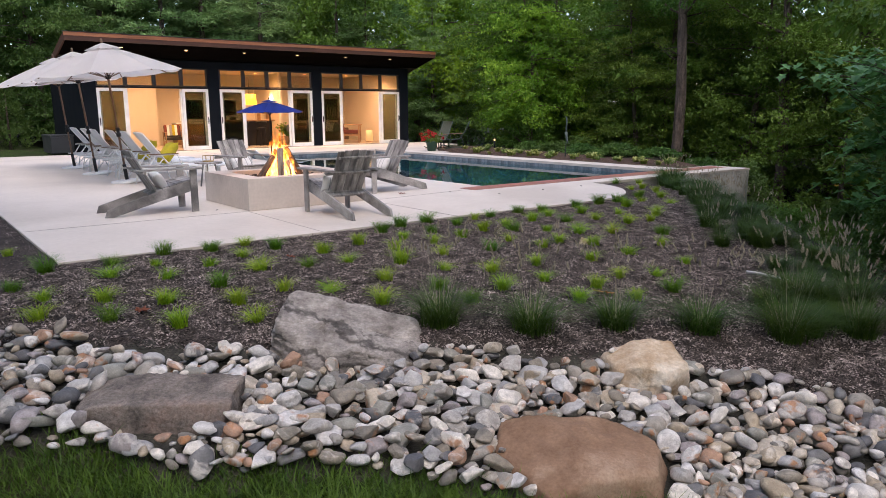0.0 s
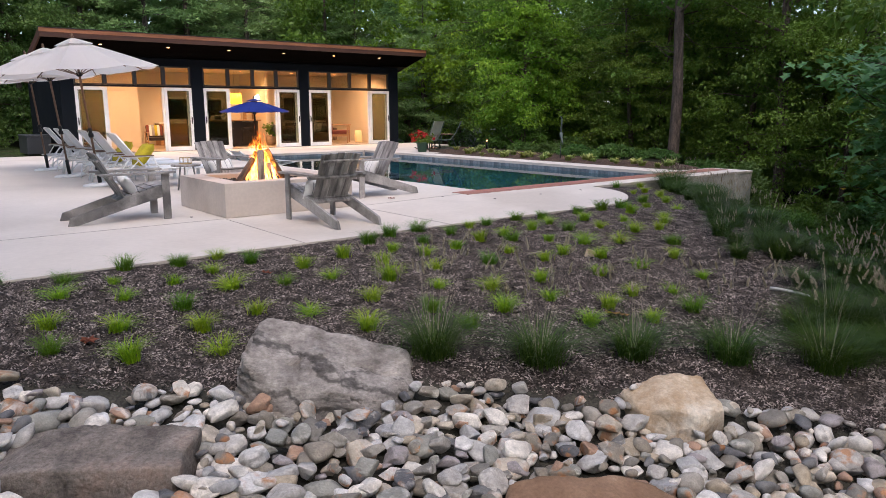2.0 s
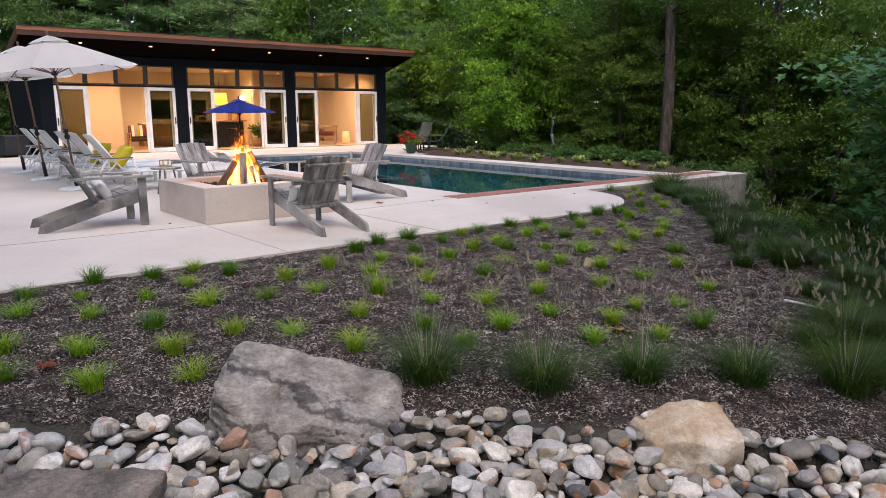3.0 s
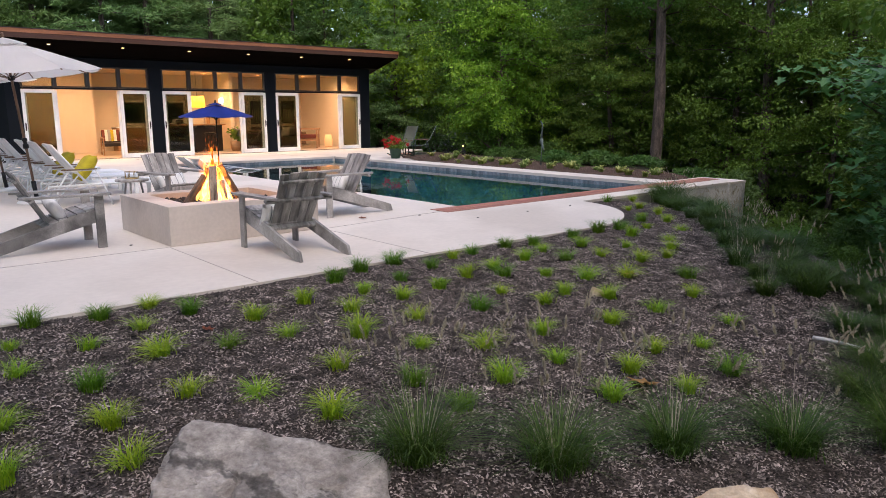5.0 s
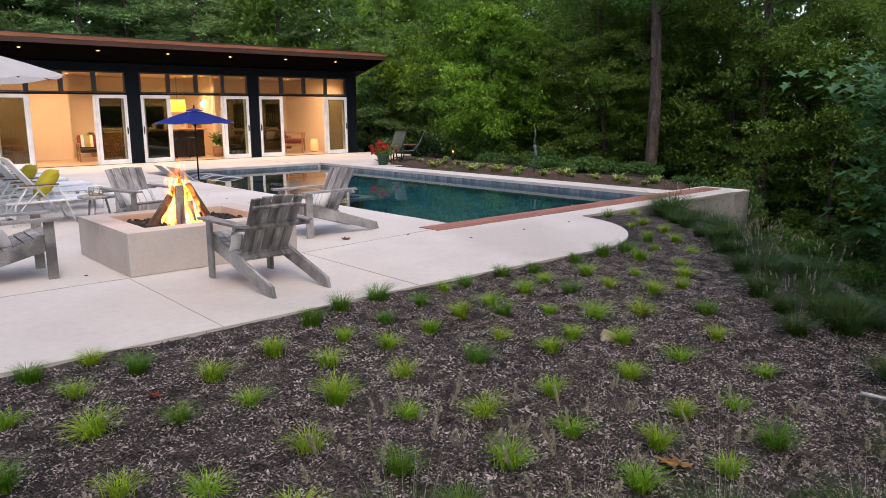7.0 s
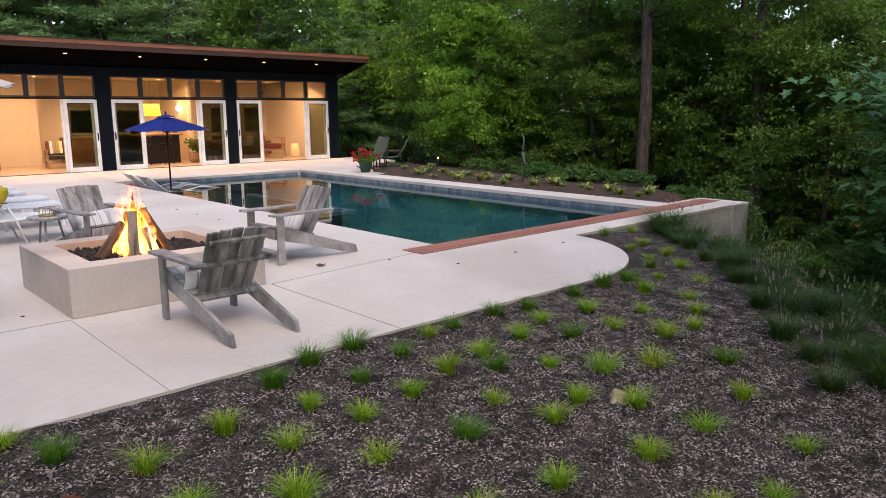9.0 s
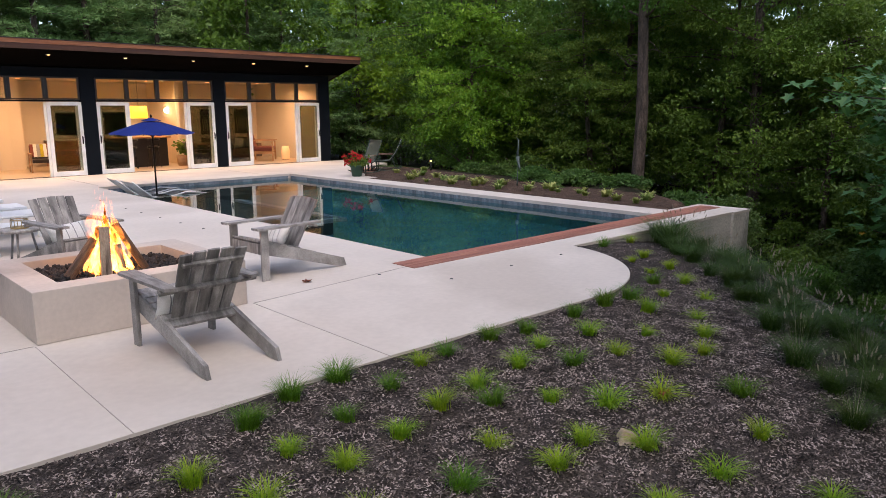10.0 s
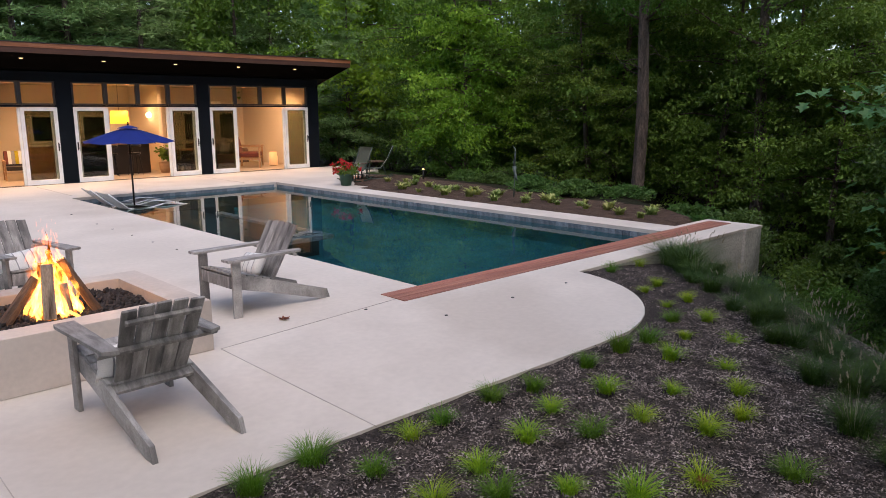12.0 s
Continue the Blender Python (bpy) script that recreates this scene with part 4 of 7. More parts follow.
def canopy_mesh(radius, drop, sag=0.05, sides=8, rings=5, vent=0.0):
    """Eight sewn panels, drooping a little between the ribs, with a short valance."""
    bm = bm_new()
    sub = 4
    n = sides * sub
    rows = []
    for j in range(rings + 1):
        f = max(vent, 0.02) + (1 - max(vent, 0.02)) * j / rings
        row = []
        for k in range(n):
            a = math.tau * k / n
            q = (k % sub) / sub
            between = math.sin(math.pi * q)
            flat = math.cos(math.pi / sides) / math.cos((a % (math.tau / sides)) - math.pi / sides)
            r = radius * f * flat
            z = -drop * f ** 1.15 - sag * between * f
            row.append(bm.verts.new((r * math.cos(a), r * math.sin(a), z)))
        rows.append(row)
    for a, b in zip(rows, rows[1:]):
        for k in range(n):
            bm.faces.new((a[k], b[k], b[(k + 1) % n], a[(k + 1) % n]))
    geom = bmesh.ops.solidify(bm, geom=bm.faces[:], thickness=0.006)
    return bm


def umbrella(name, label, cloth, radius, drop, top, m, metal_pole=False, base=True, group=""):
    t = thing(name, label, "umbrella", m, group)
    wood = POLE_WOOD
    if base:
        part("base_plate", lathe(bm_new(), [(0.30, 0.0), (0.31, 0.02), (0.29, 0.05), (0.10, 0.06)], 24), WHITE_METAL, t)
        part("lower_tube", tube(bm_new(), [(0, 0, 0.05), (0, 0, 0.36)], 0.036, 10), BLACK, t, "black steel sleeve")
    part("pole", tube(bm_new(), [(0, 0, 0.05), (0, 0, top - 0.04)], 0.021, 10), BLACK if metal_pole else wood, t)
    if base:
        part("pole_joint", lathe(bm_new(), [(0.026, 0.90), (0.045, 0.91), (0.045, 0.97), (0.03, 0.98), (0.03, 1.02), (0.042, 1.03), (0.042, 1.07), (0.026, 1.08)], 10), BLACK, t)
    lower = canopy_mesh(radius, drop, 0.035, vent=0.16)
    bmesh.ops.translate(lower, verts=lower.verts[:], vec=(0, 0, top - 0.05))
    c = part("canopy", lower, cloth, t)
    upper = canopy_mesh(radius * 0.24, drop * 0.22, 0.008)
    bmesh.ops.translate(upper, verts=upper.verts[:], vec=(0, 0, top))
    part("vent", upper, cloth, c)
    part("finial", lathe(bm_new(), [(0.02, top), (0.028, top + 0.02), (0.018, top + 0.045), (0.024, top + 0.06), (0.008, top + 0.08)], 10), BLACK if metal_pole else wood, t)
    part("hub", lathe(bm_new(), [(0.03, top - drop - 0.14), (0.055, top - drop - 0.12), (0.055, top - drop - 0.07), (0.03, top - drop - 0.06)], 10), BLACK, t)
    for k in range(8):
        a = math.tau * k / 8
        d = Vector((math.cos(a), math.sin(a), 0))
        pts = [d * (radius * f) + Vector((0, 0, top - 0.075 - drop * f ** 1.15)) for f in (0.04, 0.35, 0.7, 0.985)]
        rib = part("rib", tube(bm_new(), pts, 0.011, 6), wood, t)
        part("strut", tube(bm_new(), [d * 0.05 + Vector((0, 0, top - drop - 0.1)), pts[2] * 0.62 + pts[1] * 0.38], 0.009, 6), wood, rib)
    return t


for n, (y, lean) in enumerate(((5.64, 5.5), (8.16, 6.0), (10.45, 5.5))):
    umbrella("market_umbrella", "large off-white canvas umbrella on a leaning wooden pole", CANVAS, 1.38, 0.54, 2.68, pose(-0.15, y, 0) @ pose(0, 0, 0, -lean * 0.5, -lean * 0.8, 20 + 9 * n), group="white umbrellas")
umbrella("pool_umbrella", "royal blue umbrella standing on the pool ledge", CANVAS_BLUE, 1.03, 0.33, 2.16 + 0.0, pose(5.76, 11.82, -0.42, 0, 0, 12), True, False)

# loungers on the pool ledge
for n, (y, turn) in enumerate(((12.45, -3), (11.45, 2))):
    t = thing("ledge_lounger", "white moulded lounger half sunk in the shallow ledge", "lounger", pose(5.35, y, -0.42, 0, 0, turn), "pool ledge loungers")
    bm = bm_new()
    prof = [(-0.45, 0.88), (-0.30, 0.70), (-0.02, 0.38), (0.25, 0.29), (0.60, 0.36), (0.85, 0.43), (1.10, 0.40), (1.45, 0.32)]
    rows = [[bm.verts.new((x, s * 0.32, z + dz)) for s in (-1, 1)] for dz in (0.0, 0.0) for x, z in prof][: len(prof)]
    for a, b in zip(rows, rows[1:]):
        bm.faces.new((a[0], b[0], b[1], a[1])).smooth = True
    bmesh.ops.solidify(bm, geom=bm.faces[:], thickness=0.035)
    part("shell", bm, WHITE_METAL, t)
    t.scale = (1, 1, 0.74)
    for s in (-1, 1):
        part("side_rail", tube(bm_new(), [(x, s * 0.34, z + 0.02) for x, z in prof], 0.022, 7), WHITE_METAL, t)
        part("foot", boxes((0.0, s * 0.28 - 0.02, 0.002, 1.2, s * 0.28 + 0.02, 0.28), bevel=0.006), WHITE_METAL, t)

# low round table with a wire lantern
side_table = thing("side_table", "low round grey side table with a wire lantern", "table", pose(0.80, 3.70, 0))
part("tabletop", lathe(bm_new(), [(0.24, 0.43), (0.25, 0.44), (0.25, 0.46), (0.24, 0.465)], 28), WOOD_GREY, side_table)
for k in range(3):
    a = k * math.tau / 3
    part("leg", tube(bm_new(), [(0.2 * math.cos(a), 0.2 * math.sin(a), 0), (0.12 * math.cos(a), 0.12 * math.sin(a), 0.43)], 0.015, 7), WOOD_GREY, side_table)
lantern = thing("lantern", "small brass wire lantern on the side table", "lantern", pose(0.80, 3.70, 0.467))
BRASS = plain("aged_brass", (0.45, 0.32, 0.15), 0.4, 0.8)
part("tray", lathe(bm_new(), [(0.10, 0.0), (0.105, 0.01), (0.10, 0.02)], 16), BRASS, lantern)
for k in range(8):
    a = k * math.tau / 8
    part("wire", tube(bm_new(), [(0.1 * math.cos(a), 0.1 * math.sin(a), 0.015), (0.1 * math.cos(a), 0.1 * math.sin(a), 0.11)], 0.004, 5), BRASS, lantern)
part("ring", tube(bm_new(), [(0.1 * math.cos(a), 0.1 * math.sin(a), 0.11) for a in np.linspace(0, math.tau, 17)], 0.005, 6), BRASS, lantern)

# storage box beside the house
deck_box = thing("deck_box", "dark grey outdoor storage box by the house wall", "storage box", pose(1.02, 18.9, 0))
DARK_PLASTIC = plain("dark_grey_resin", (0.035, 0.037, 0.040), 0.55)
part("body", boxes((-0.36, -0.75, 0, 0.36, 0.75, 0.56), bevel=0.02), DARK_PLASTIC, deck_box)
part("lid", boxes((-0.38, -0.77, 0.562, 0.38, 0.77, 0.62), bevel=0.015), DARK_PLASTIC, deck_box)

# ---- fire ----
LAVA = surf("black_lava_rock", (0.012, 0.010, 0.010), (0.035, 0.028, 0.027), 20, 0.9, 0.8, 80, vary=0.4, speckle=0.4)
LOG = surf("split_firewood", (0.085, 0.045, 0.028), (0.20, 0.115, 0.07), 5, 0.85, 0.5, 50, stretch=(5, 5, 0.6), stain=(0.05, 0.03, 0.022), vary=0.3, speckle=0.3)


def lump(rng, size, detail=1, rough=0.25, squash=(1, 1, 1)):
    bm = bm_new()
    bmesh.ops.create_icosphere(bm, subdivisions=detail, radius=size)
    off = rng.uniform(0, 50, 3)
    for v in bm.verts:
        k = 1 + rough * noise.noise(v.co / size * 1.1 + Vector(off)) * 1.6
        v.co = Vector((v.co.x * squash[0], v.co.y * squash[1], v.co.z * squash[2])) * k
    for f in bm.faces:
        f.smooth = True
    return bm


fire_rng = np.random.default_rng(5)
lava_meshes = [finish("lava_rock", lump(fire_rng, 0.024, 1, 0.7), LAVA) for _ in range(6)]
for k in range(290):
    ob = new("lava_rock", lava_meshes[k % 6])
    x, y = fire_rng.uniform(0.30, PIT[0] - 0.30), fire_rng.uniform(0.30, PIT[1] - 0.30)
    ob.matrix_world = pose(x, y, 0.345 + fire_rng.uniform(0, 0.035), *fire_rng.uniform(0, 360, 3))
    s = fire_rng.uniform(0.75, 1.4)
    ob.scale = (s, s, s)
    ob.parent = fire_pit
vs, fs, base = [], [], 0
for k in range(1500):
    me = lava_meshes[k % 6]
    v = np.array([tuple(q.co) for q in me.vertices]) * fire_rng.uniform(0.7, 1.25)
    turn = np.array(pose(0, 0, 0, *fire_rng.uniform(0, 360, 3)).to_3x3())
    vs.append(v @ turn.T + np.array((fire_rng.uniform(0.29, PIT[0] - 0.29), fire_rng.uniform(0.29, PIT[1] - 0.29), 0.345)))
    fs.append(np.array([tuple(p.vertices) for p in me.polygons]) + base)
    base += len(v)
lava_bed = new("lava_bed", raw_mesh("lava_bed", np.concatenate(vs), np.concatenate(fs), LAVA, True))
lava_bed.parent = fire_pit
tagged(lava_bed, "crushed black lava rock", kind="stuff")
FIRE = Vector((0.88, 0.80, 0.37))
LOG_PALE = surf("pale_split_wood", (0.36, 0.26, 0.19), (0.52, 0.41, 0.32), 5, 0.85, 0.5, 50, stretch=(5, 5, 0.6), stain=(0.10, 0.065, 0.045), speckle=0.3)
# angle of the foot, reach of foot and head, height of the head, half width, half thickness
for a, foot_r, head_r, rise, wide, thick, wood in ((-116, 0.19, 0.12, 0.45, 0.052, 0.035, LOG_PALE), (-168, 0.40, 0.12, 0.33, 0.036, 0.045, LOG), (-62, 0.16, 0.12, 0.27, 0.036, 0.03, LOG_PALE), (-16, 0.32, 0.08, 0.46, 0.045, 0.04, LOG), (48, 0.22, 0.07, 0.40, 0.05, 0.04, LOG), (115, 0.22, 0.06, 0.42, 0.05, 0.045, LOG)):
    q = radians(a)
    way = Vector((math.cos(q), math.sin(q), 0))
    foot = FIRE + way * foot_r
    head = FIRE + way * head_r + Vector((0, 0, rise))
    z = (head - foot).normalized()
    x = z.cross(way).normalized()
    y = z.cross(x)
    m = Matrix(((x.x, y.x, z.x, foot.x), (x.y, y.y, z.y, foot.y), (x.z, y.z, z.z, foot.z), (0, 0, 0, 1)))
    L = (head - foot).length
    bm = bm_new()
    rings = []
    for j in range(7):
        f = j / 6
        ring = []
        for u, v in ((-1, -0.35), (-0.75, -1), (0.6, -1), (1, -0.45), (0.85, 0.6), (0.1, 1), (-0.8, 0.75)):
            k = 1 + 0.10 * noise.noise((u * 2 + a, v * 2, f * 4)) - 0.10 * f
            ring.append(bm.verts.new((u * wide * k, v * thick * k, L * f + 0.012 * noise.noise((u * 3, v * 3, a)) * (j in (0, 6)))))
        rings.append(ring)
    for p, r in zip(rings, rings[1:]):
        for i in range(7):
            bm.faces.new((p[i], p[(i + 1) % 7], r[(i + 1) % 7], r[i]))
    bm.faces.new(rings[0][::-1])
    bm.faces.new(rings[-1])
    bmesh.ops.recalc_face_normals(bm, faces=bm.faces[:])
    log = thing("firewood_log", "split log leaning in the burning stack", "log", m, "burning logs")
    part("split_wood", bm, wood, log)


def flame_material(name, low, high, strength, body):
    """Glowing gas: bright below, redder and thinner towards the tip, torn by noise."""
    m = bpy.data.materials.new(name)
    m.use_nodes = True
    n, l = m.node_tree.nodes, m.node_tree.links
    n.remove(n["Principled BSDF"])
    tc, sx, rp, em, tp, mx, no, mr, ml, ad, nr, st = [n.new("ShaderNode" + k) for k in ("TexCoord", "SeparateXYZ", "ValToRGB", "Emission", "BsdfTransparent", "AddShader", "TexNoise", "MapRange", "Math", "Math", "MapRange", "Math")]
    l.new(tc.outputs["Object"], sx.inputs[0])
    mr.inputs["From Min"].default_value, mr.inputs["From Max"].default_value = 0.05, 0.85
    l.new(sx.outputs["Z"], mr.inputs["Value"])
    rp.color_ramp.elements[0].color, rp.color_ramp.elements[1].color = (*low, 1), (*high, 1)
    l.new(mr.outputs[0], rp.inputs[0])
    l.new(rp.outputs[0], em.inputs["Color"])
    st.operation = "MULTIPLY"
    st.inputs[1].default_value = strength
    l.new(st.outputs[0], em.inputs["Strength"])
    no.inputs["Scale"].default_value, no.inputs["Detail"].default_value = 13.0, 4
    l.new(tc.outputs["Object"], no.inputs["Vector"])
    ml.operation = "MULTIPLY_ADD"
    ml.inputs[1].default_value, ml.inputs[2].default_value = -0.95 * body, body
    l.new(mr.outputs[0], ml.inputs[0])
    nr.inputs["From Min"].default_value, nr.inputs["From Max"].default_value, nr.inputs["To Min"].default_value, nr.inputs["To Max"].default_value = 0.38, 0.62, -0.6, 0.35
    l.new(no.outputs["Fac"], nr.inputs["Value"])
    l.new(ml.outputs[0], ad.inputs[0])
    l.new(nr.outputs[0], ad.inputs[1])
    ad.use_clamp = True
    l.new(ad.outputs[0], st.inputs[0])
    l.new(tp.outputs[0], mx.inputs[0])
    l.new(em.outputs[0], mx.inputs[1])
    l.new(mx.outputs[0], n["Material Output"].inputs[0])
    return m


FLAME_CORE = flame_material("flame_core", (1.0, 0.42, 0.07), (1.0, 0.26, 0.03), 1.15, 0.9)
FLAME_EDGE = flame_material("flame_edge", (1.0, 0.26, 0.03), (1.0, 0.19, 0.02), 0.55, 0.7)
flames = thing("flames", "bright orange flames rising between the logs", "fire", Matrix.Translation(FIRE))
for k in range(72):
    core = k % 5 < 3
    a, rad = k * 2.4 + fire_rng.uniform(-0.3, 0.3), fire_rng.uniform(0.03, 0.21)
    h = fire_rng.uniform(0.24, 0.58) * (1.0 if core else 1.35) * (1.3 - 1.4 * rad)
    bm = bm_new()
    n, sides = 13, 8
    rings = []
    ph, sway = fire_rng.uniform(0, 6), fire_rng.uniform(0.015, 0.045)
    for j in range(n):
        f = j / (n - 1)
        r = (0.021 if core else 0.030) * math.sin(math.pi * min(1, 0.2 + 0.8 * f)) ** 0.8 * (1 - f * 0.5) * (1 + 0.35 * math.sin(ph * 3 + f * 11)) + 0.0015
        cx = rad * math.cos(a) * (1 - 0.6 * f) + sway * math.sin(ph + f * 7)
        cy = rad * math.sin(a) * (1 - 0.6 * f) + sway * math.cos(ph * 1.3 + f * 6)
        rings.append([bm.verts.new((cx + r * math.cos(q * math.tau / sides), cy + 0.7 * r * math.sin(q * math.tau / sides), h * f - 0.01)) for q in range(sides)])
    for p, q in zip(rings, rings[1:]):
        for i in range(sides):
            bm.faces.new((p[i], p[(i + 1) % sides], q[(i + 1) % sides], q[i])).smooth = True
    part("flame_tongue", bm, FLAME_CORE if core else FLAME_EDGE, flames)
fire_light = new("fire_light", bpy.data.lights.new("fire_light", "POINT"))
fire_light.data.energy, fire_light.data.color, fire_light.data.shadow_soft_size = 8, (1.0, 0.45, 0.13), 0.12
fire_light.location = FIRE + Vector((0, 0, 0.62))

# ---- the round seat beyond the pool ----
TERRACOTTA = plain("green_glazed_pot", (0.04, 0.10, 0.065), 0.45)
RED_FLOWER = leafy("red_petals", (0.45, 0.012, 0.012), (0.65, 0.03, 0.03), 0.5, 0.3)
pot = thing("flower_pot", "green pot of red flowering geraniums on the terrace", "flower pot", pose(11.24, 10.78, 0))
part("pot", lathe(bm_new(), [(0.14, 0.0), (0.19, 0.28), (0.22, 0.29), (0.22, 0.33), (0.19, 0.33), (0.18, 0.27)], 20), TERRACOTTA, pot)
prng = np.random.default_rng(8)
cs = np.array([(prng.normal() * 0.16, prng.normal() * 0.16, 0.42 + prng.uniform(-0.06, 0.14)) for _ in range(26)])
ob = new("foliage", leaf_cloud("foliage", cs, [0.1] * 26, 14, 0.09, LEAF_MID, prng))
ob.parent = pot
cs = np.array([(prng.normal() * 0.20, prng.normal() * 0.20, 0.47 + prng.uniform(-0.10, 0.20)) for _ in range(20)])
ob = new("blossom", leaf_cloud("blossom", cs, [0.07] * 20, 22, 0.06, RED_FLOWER, prng, long=1.1))
ob.parent = pot
tagged(ob, "bright red blossom heads")

GREEN_SLING = plain("sage_mesh", (0.56, 0.60, 0.48), 0.7)
GREEN_FRAME = plain("dark_green_frame", (0.035, 0.06, 0.045), 0.5)


def garden_chair(m):
    """A reclining sling chair on curved runners, facing +x."""
    t = thing("sling_chair", "sage green sling garden chair with wooden arms", "chair", m, "sling chairs")
    bm = bm_new()
    prof = [(0.52, 0.34), (0.15, 0.34), (-0.10, 0.36), (-0.30, 0.62), (-0.46, 0.95), (-0.52, 1.08)]
    rows = [[bm.verts.new((x, s * 0.26, z)) for s in (-1, 1)] for x, z in prof]
    for a, b in zip(rows, rows[1:]):
        bm.faces.new((a[0], a[1], b[1], b[0])).smooth = True
    bmesh.ops.solidify(bm, geom=bm.faces[:], thickness=0.012)
    part("sling", bm, GREEN_SLING, t)
    for s in (-1, 1):
        part("side_rail", tube(bm_new(), [(x, s * 0.275, z) for x, z in prof], 0.016, 7), GREEN_FRAME, t)
        part("runner", tube(bm_new(), [(0.55, s * 0.275, 0.12), (0.30, s * 0.275, 0.03), (0.0, s * 0.275, 0.018), (-0.30, s * 0.275, 0.04), (-0.50, s * 0.275, 0.14)], 0.016, 7), GREEN_FRAME, t)
        part("leg", tube(bm_new(), [(0.30, s * 0.275, 0.03), (0.26, s * 0.275, 0.56)], 0.014, 7), GREEN_FRAME, t)
        part("leg", tube(bm_new(), [(-0.30, s * 0.275, 0.04), (-0.16, s * 0.275, 0.50)], 0.014, 7), GREEN_FRAME, t)
        part("arm", boxes((-0.22, s * 0.275 - 0.03, 0.56, 0.34, s * 0.275 + 0.03, 0.585), bevel=0.008), POLE_WOOD, t, "brown wooden arm")
    return t


for m in (pose(12.15, 11.55, 0, 0, 0, 188), pose(13.15, 11.75, 0, 0, 0, 142)):
    garden_chair(m).scale = (0.92, 0.92, 0.92)
t = thing("low_stool", "small dark metal stool between the chairs", "stool", pose(12.62, 11.95, 0))
part("seat", boxes((-0.2, -0.16, 0.30, 0.2, 0.16, 0.33), bevel=0.01), BLACK, t)
for sx in (-1, 1):
    for sy in (-1, 1):
        part("leg", boxes((sx * 0.17 - 0.015, sy * 0.13 - 0.015, 0, sx * 0.17 + 0.015, sy * 0.13 + 0.015, 0.30)), BLACK, t)

# round paving of clay bricks under the sling chairs
CLAY = surf("clay_brick", (0.34, 0.15, 0.09), (0.46, 0.24, 0.15), 4, 0.85, 0.3, 40, vary=0.2, speckle=0.2)
circle = thing("paving_circle", "round brick paving under the garden chairs", "paving", pose(13.0, 11.85, 0.0), kind="structure")
brick = finish("brick", boxes((-0.095, -0.045, 0.001, 0.095, 0.045, 0.012), bevel=0.003), CLAY)
for ring in range(5):
    rad = 0.55 + 0.105 * ring
    count = int(math.tau * rad / 0.205)
    for k in range(count):
        a = math.tau * (k + 0.5 * (ring % 2)) / count
        ob = new("brick", brick)
        ob.matrix_world = pose(13.0 + rad * math.cos(a), 11.85 + rad * math.sin(a), 0.0, 0, 0, math.degrees(a) + 90)
        ob.parent = circle
        ob.matrix_parent_inverse = Matrix.Translation((-13.0, -11.85, 0))

# heron figure and a path light in the far bed
VERDIGRIS = surf("verdigris_metal", (0.05, 0.07, 0.065), (0.11, 0.14, 0.125), 8, 0.7, 0.2, 60, metal=0.1)
bm = bm_new()
tube(bm, [(0.05, 0, 0), (0.045, 0, 0.30), (0.03, 0, 0.55)], 0.010, 6)
tube(bm, [(-0.05, 0.05, 0), (-0.03, 0.03, 0.30), (-0.01, 0.01, 0.55)], 0.010, 6)
tube(bm, [(-0.16, 0, 0.42), (-0.08, 0, 0.52), (0.02, 0, 0.64), (0.06, 0, 0.76)], 0.012, 9, 0.052)
tube(bm, [(0.06, 0, 0.74), (0.07, 0, 0.86), (0.02, 0, 0.98), (0.00, 0, 1.10), (0.03, 0, 1.18)], 0.034, 8, 0.017)
tube(bm, [(0.02, 0, 1.17), (0.06, 0, 1.20), (0.20, 0, 1.25)], 0.022, 8, 0.003)
heron = solid("bird_sculpture", bm, VERDIGRIS, "slender verdigris metal wading bird sculpture in the bed", "sculpture")
heron.matrix_world = pose(12.6, 5.75, -0.05, 0, 0, 60)
PATH_LAMP = glow("dim_path_lamp", (1.0, 0.55, 0.2), 1.6)
t = thing("path_light", "short black garden path light glowing in the bed", "light", pose(14.0, 10.6, -0.05))
part("post", tube(bm_new(), [(0, 0, 0), (0, 0, 0.33)], 0.03, 8), BLACK, t)
part("lens", lathe(bm_new(), [(0.028, 0.331), (0.03, 0.36), (0.024, 0.385)], 10), PATH_LAMP, t)
part("cap", lathe(bm_new(), [(0.05, 0.386), (0.055, 0.40), (0.02, 0.43)], 12), BLACK, t)

# small things on the slab
DRAIN = plain("dark_cap", (0.05, 0.048, 0.045), 0.5, 0.3)
for x, y in ((4.10, -0.64), (5.12, -0.645), (6.11, -0.64), (3.65, 0.11), (3.80, 9.99), (3.72, 8.29), (3.71, 7.47), (3.70, 6.56), (3.69, 5.67), (3.69, 4.79), (-0.30, 0.42)):
    ob = part("deck_cap", lathe(bm_new(), [(0.019, 0.001), (0.019, 0.005), (0.015, 0.008)], 12), DRAIN, patio, "small round dark cap")
    ob.location = (x, y, 0.0)


def dry_leaf(m, colour, s=0.07):
    bm = bm_new()
    n = 11
    mid = bm.verts.new((0, 0, 0.012))
    ring = []
    for k in range(n * 2):
        a = math.tau * k / (n * 2)
        r = s * (1.0 if k % 2 == 0 else 0.62) * (1.2 + 0.5 * math.cos(a))
        ring.append(bm.verts.new((r * math.cos(a), r * math.sin(a), 0.006 + 0.02 * math.sin(3 * a) ** 2)))
    for k in range(len(ring)):
        bm.faces.new((mid, ring[k], ring[(k + 1) % len(ring)]))
    bmesh.ops.solidify(bm, geom=bm.faces[:], thickness=0.002)
    ob = solid("fallen_leaf", bm, colour, "curled dry fallen leaf lying on the ground", "leaf", "fallen leaves")
    ob.matrix_world = m
    return ob


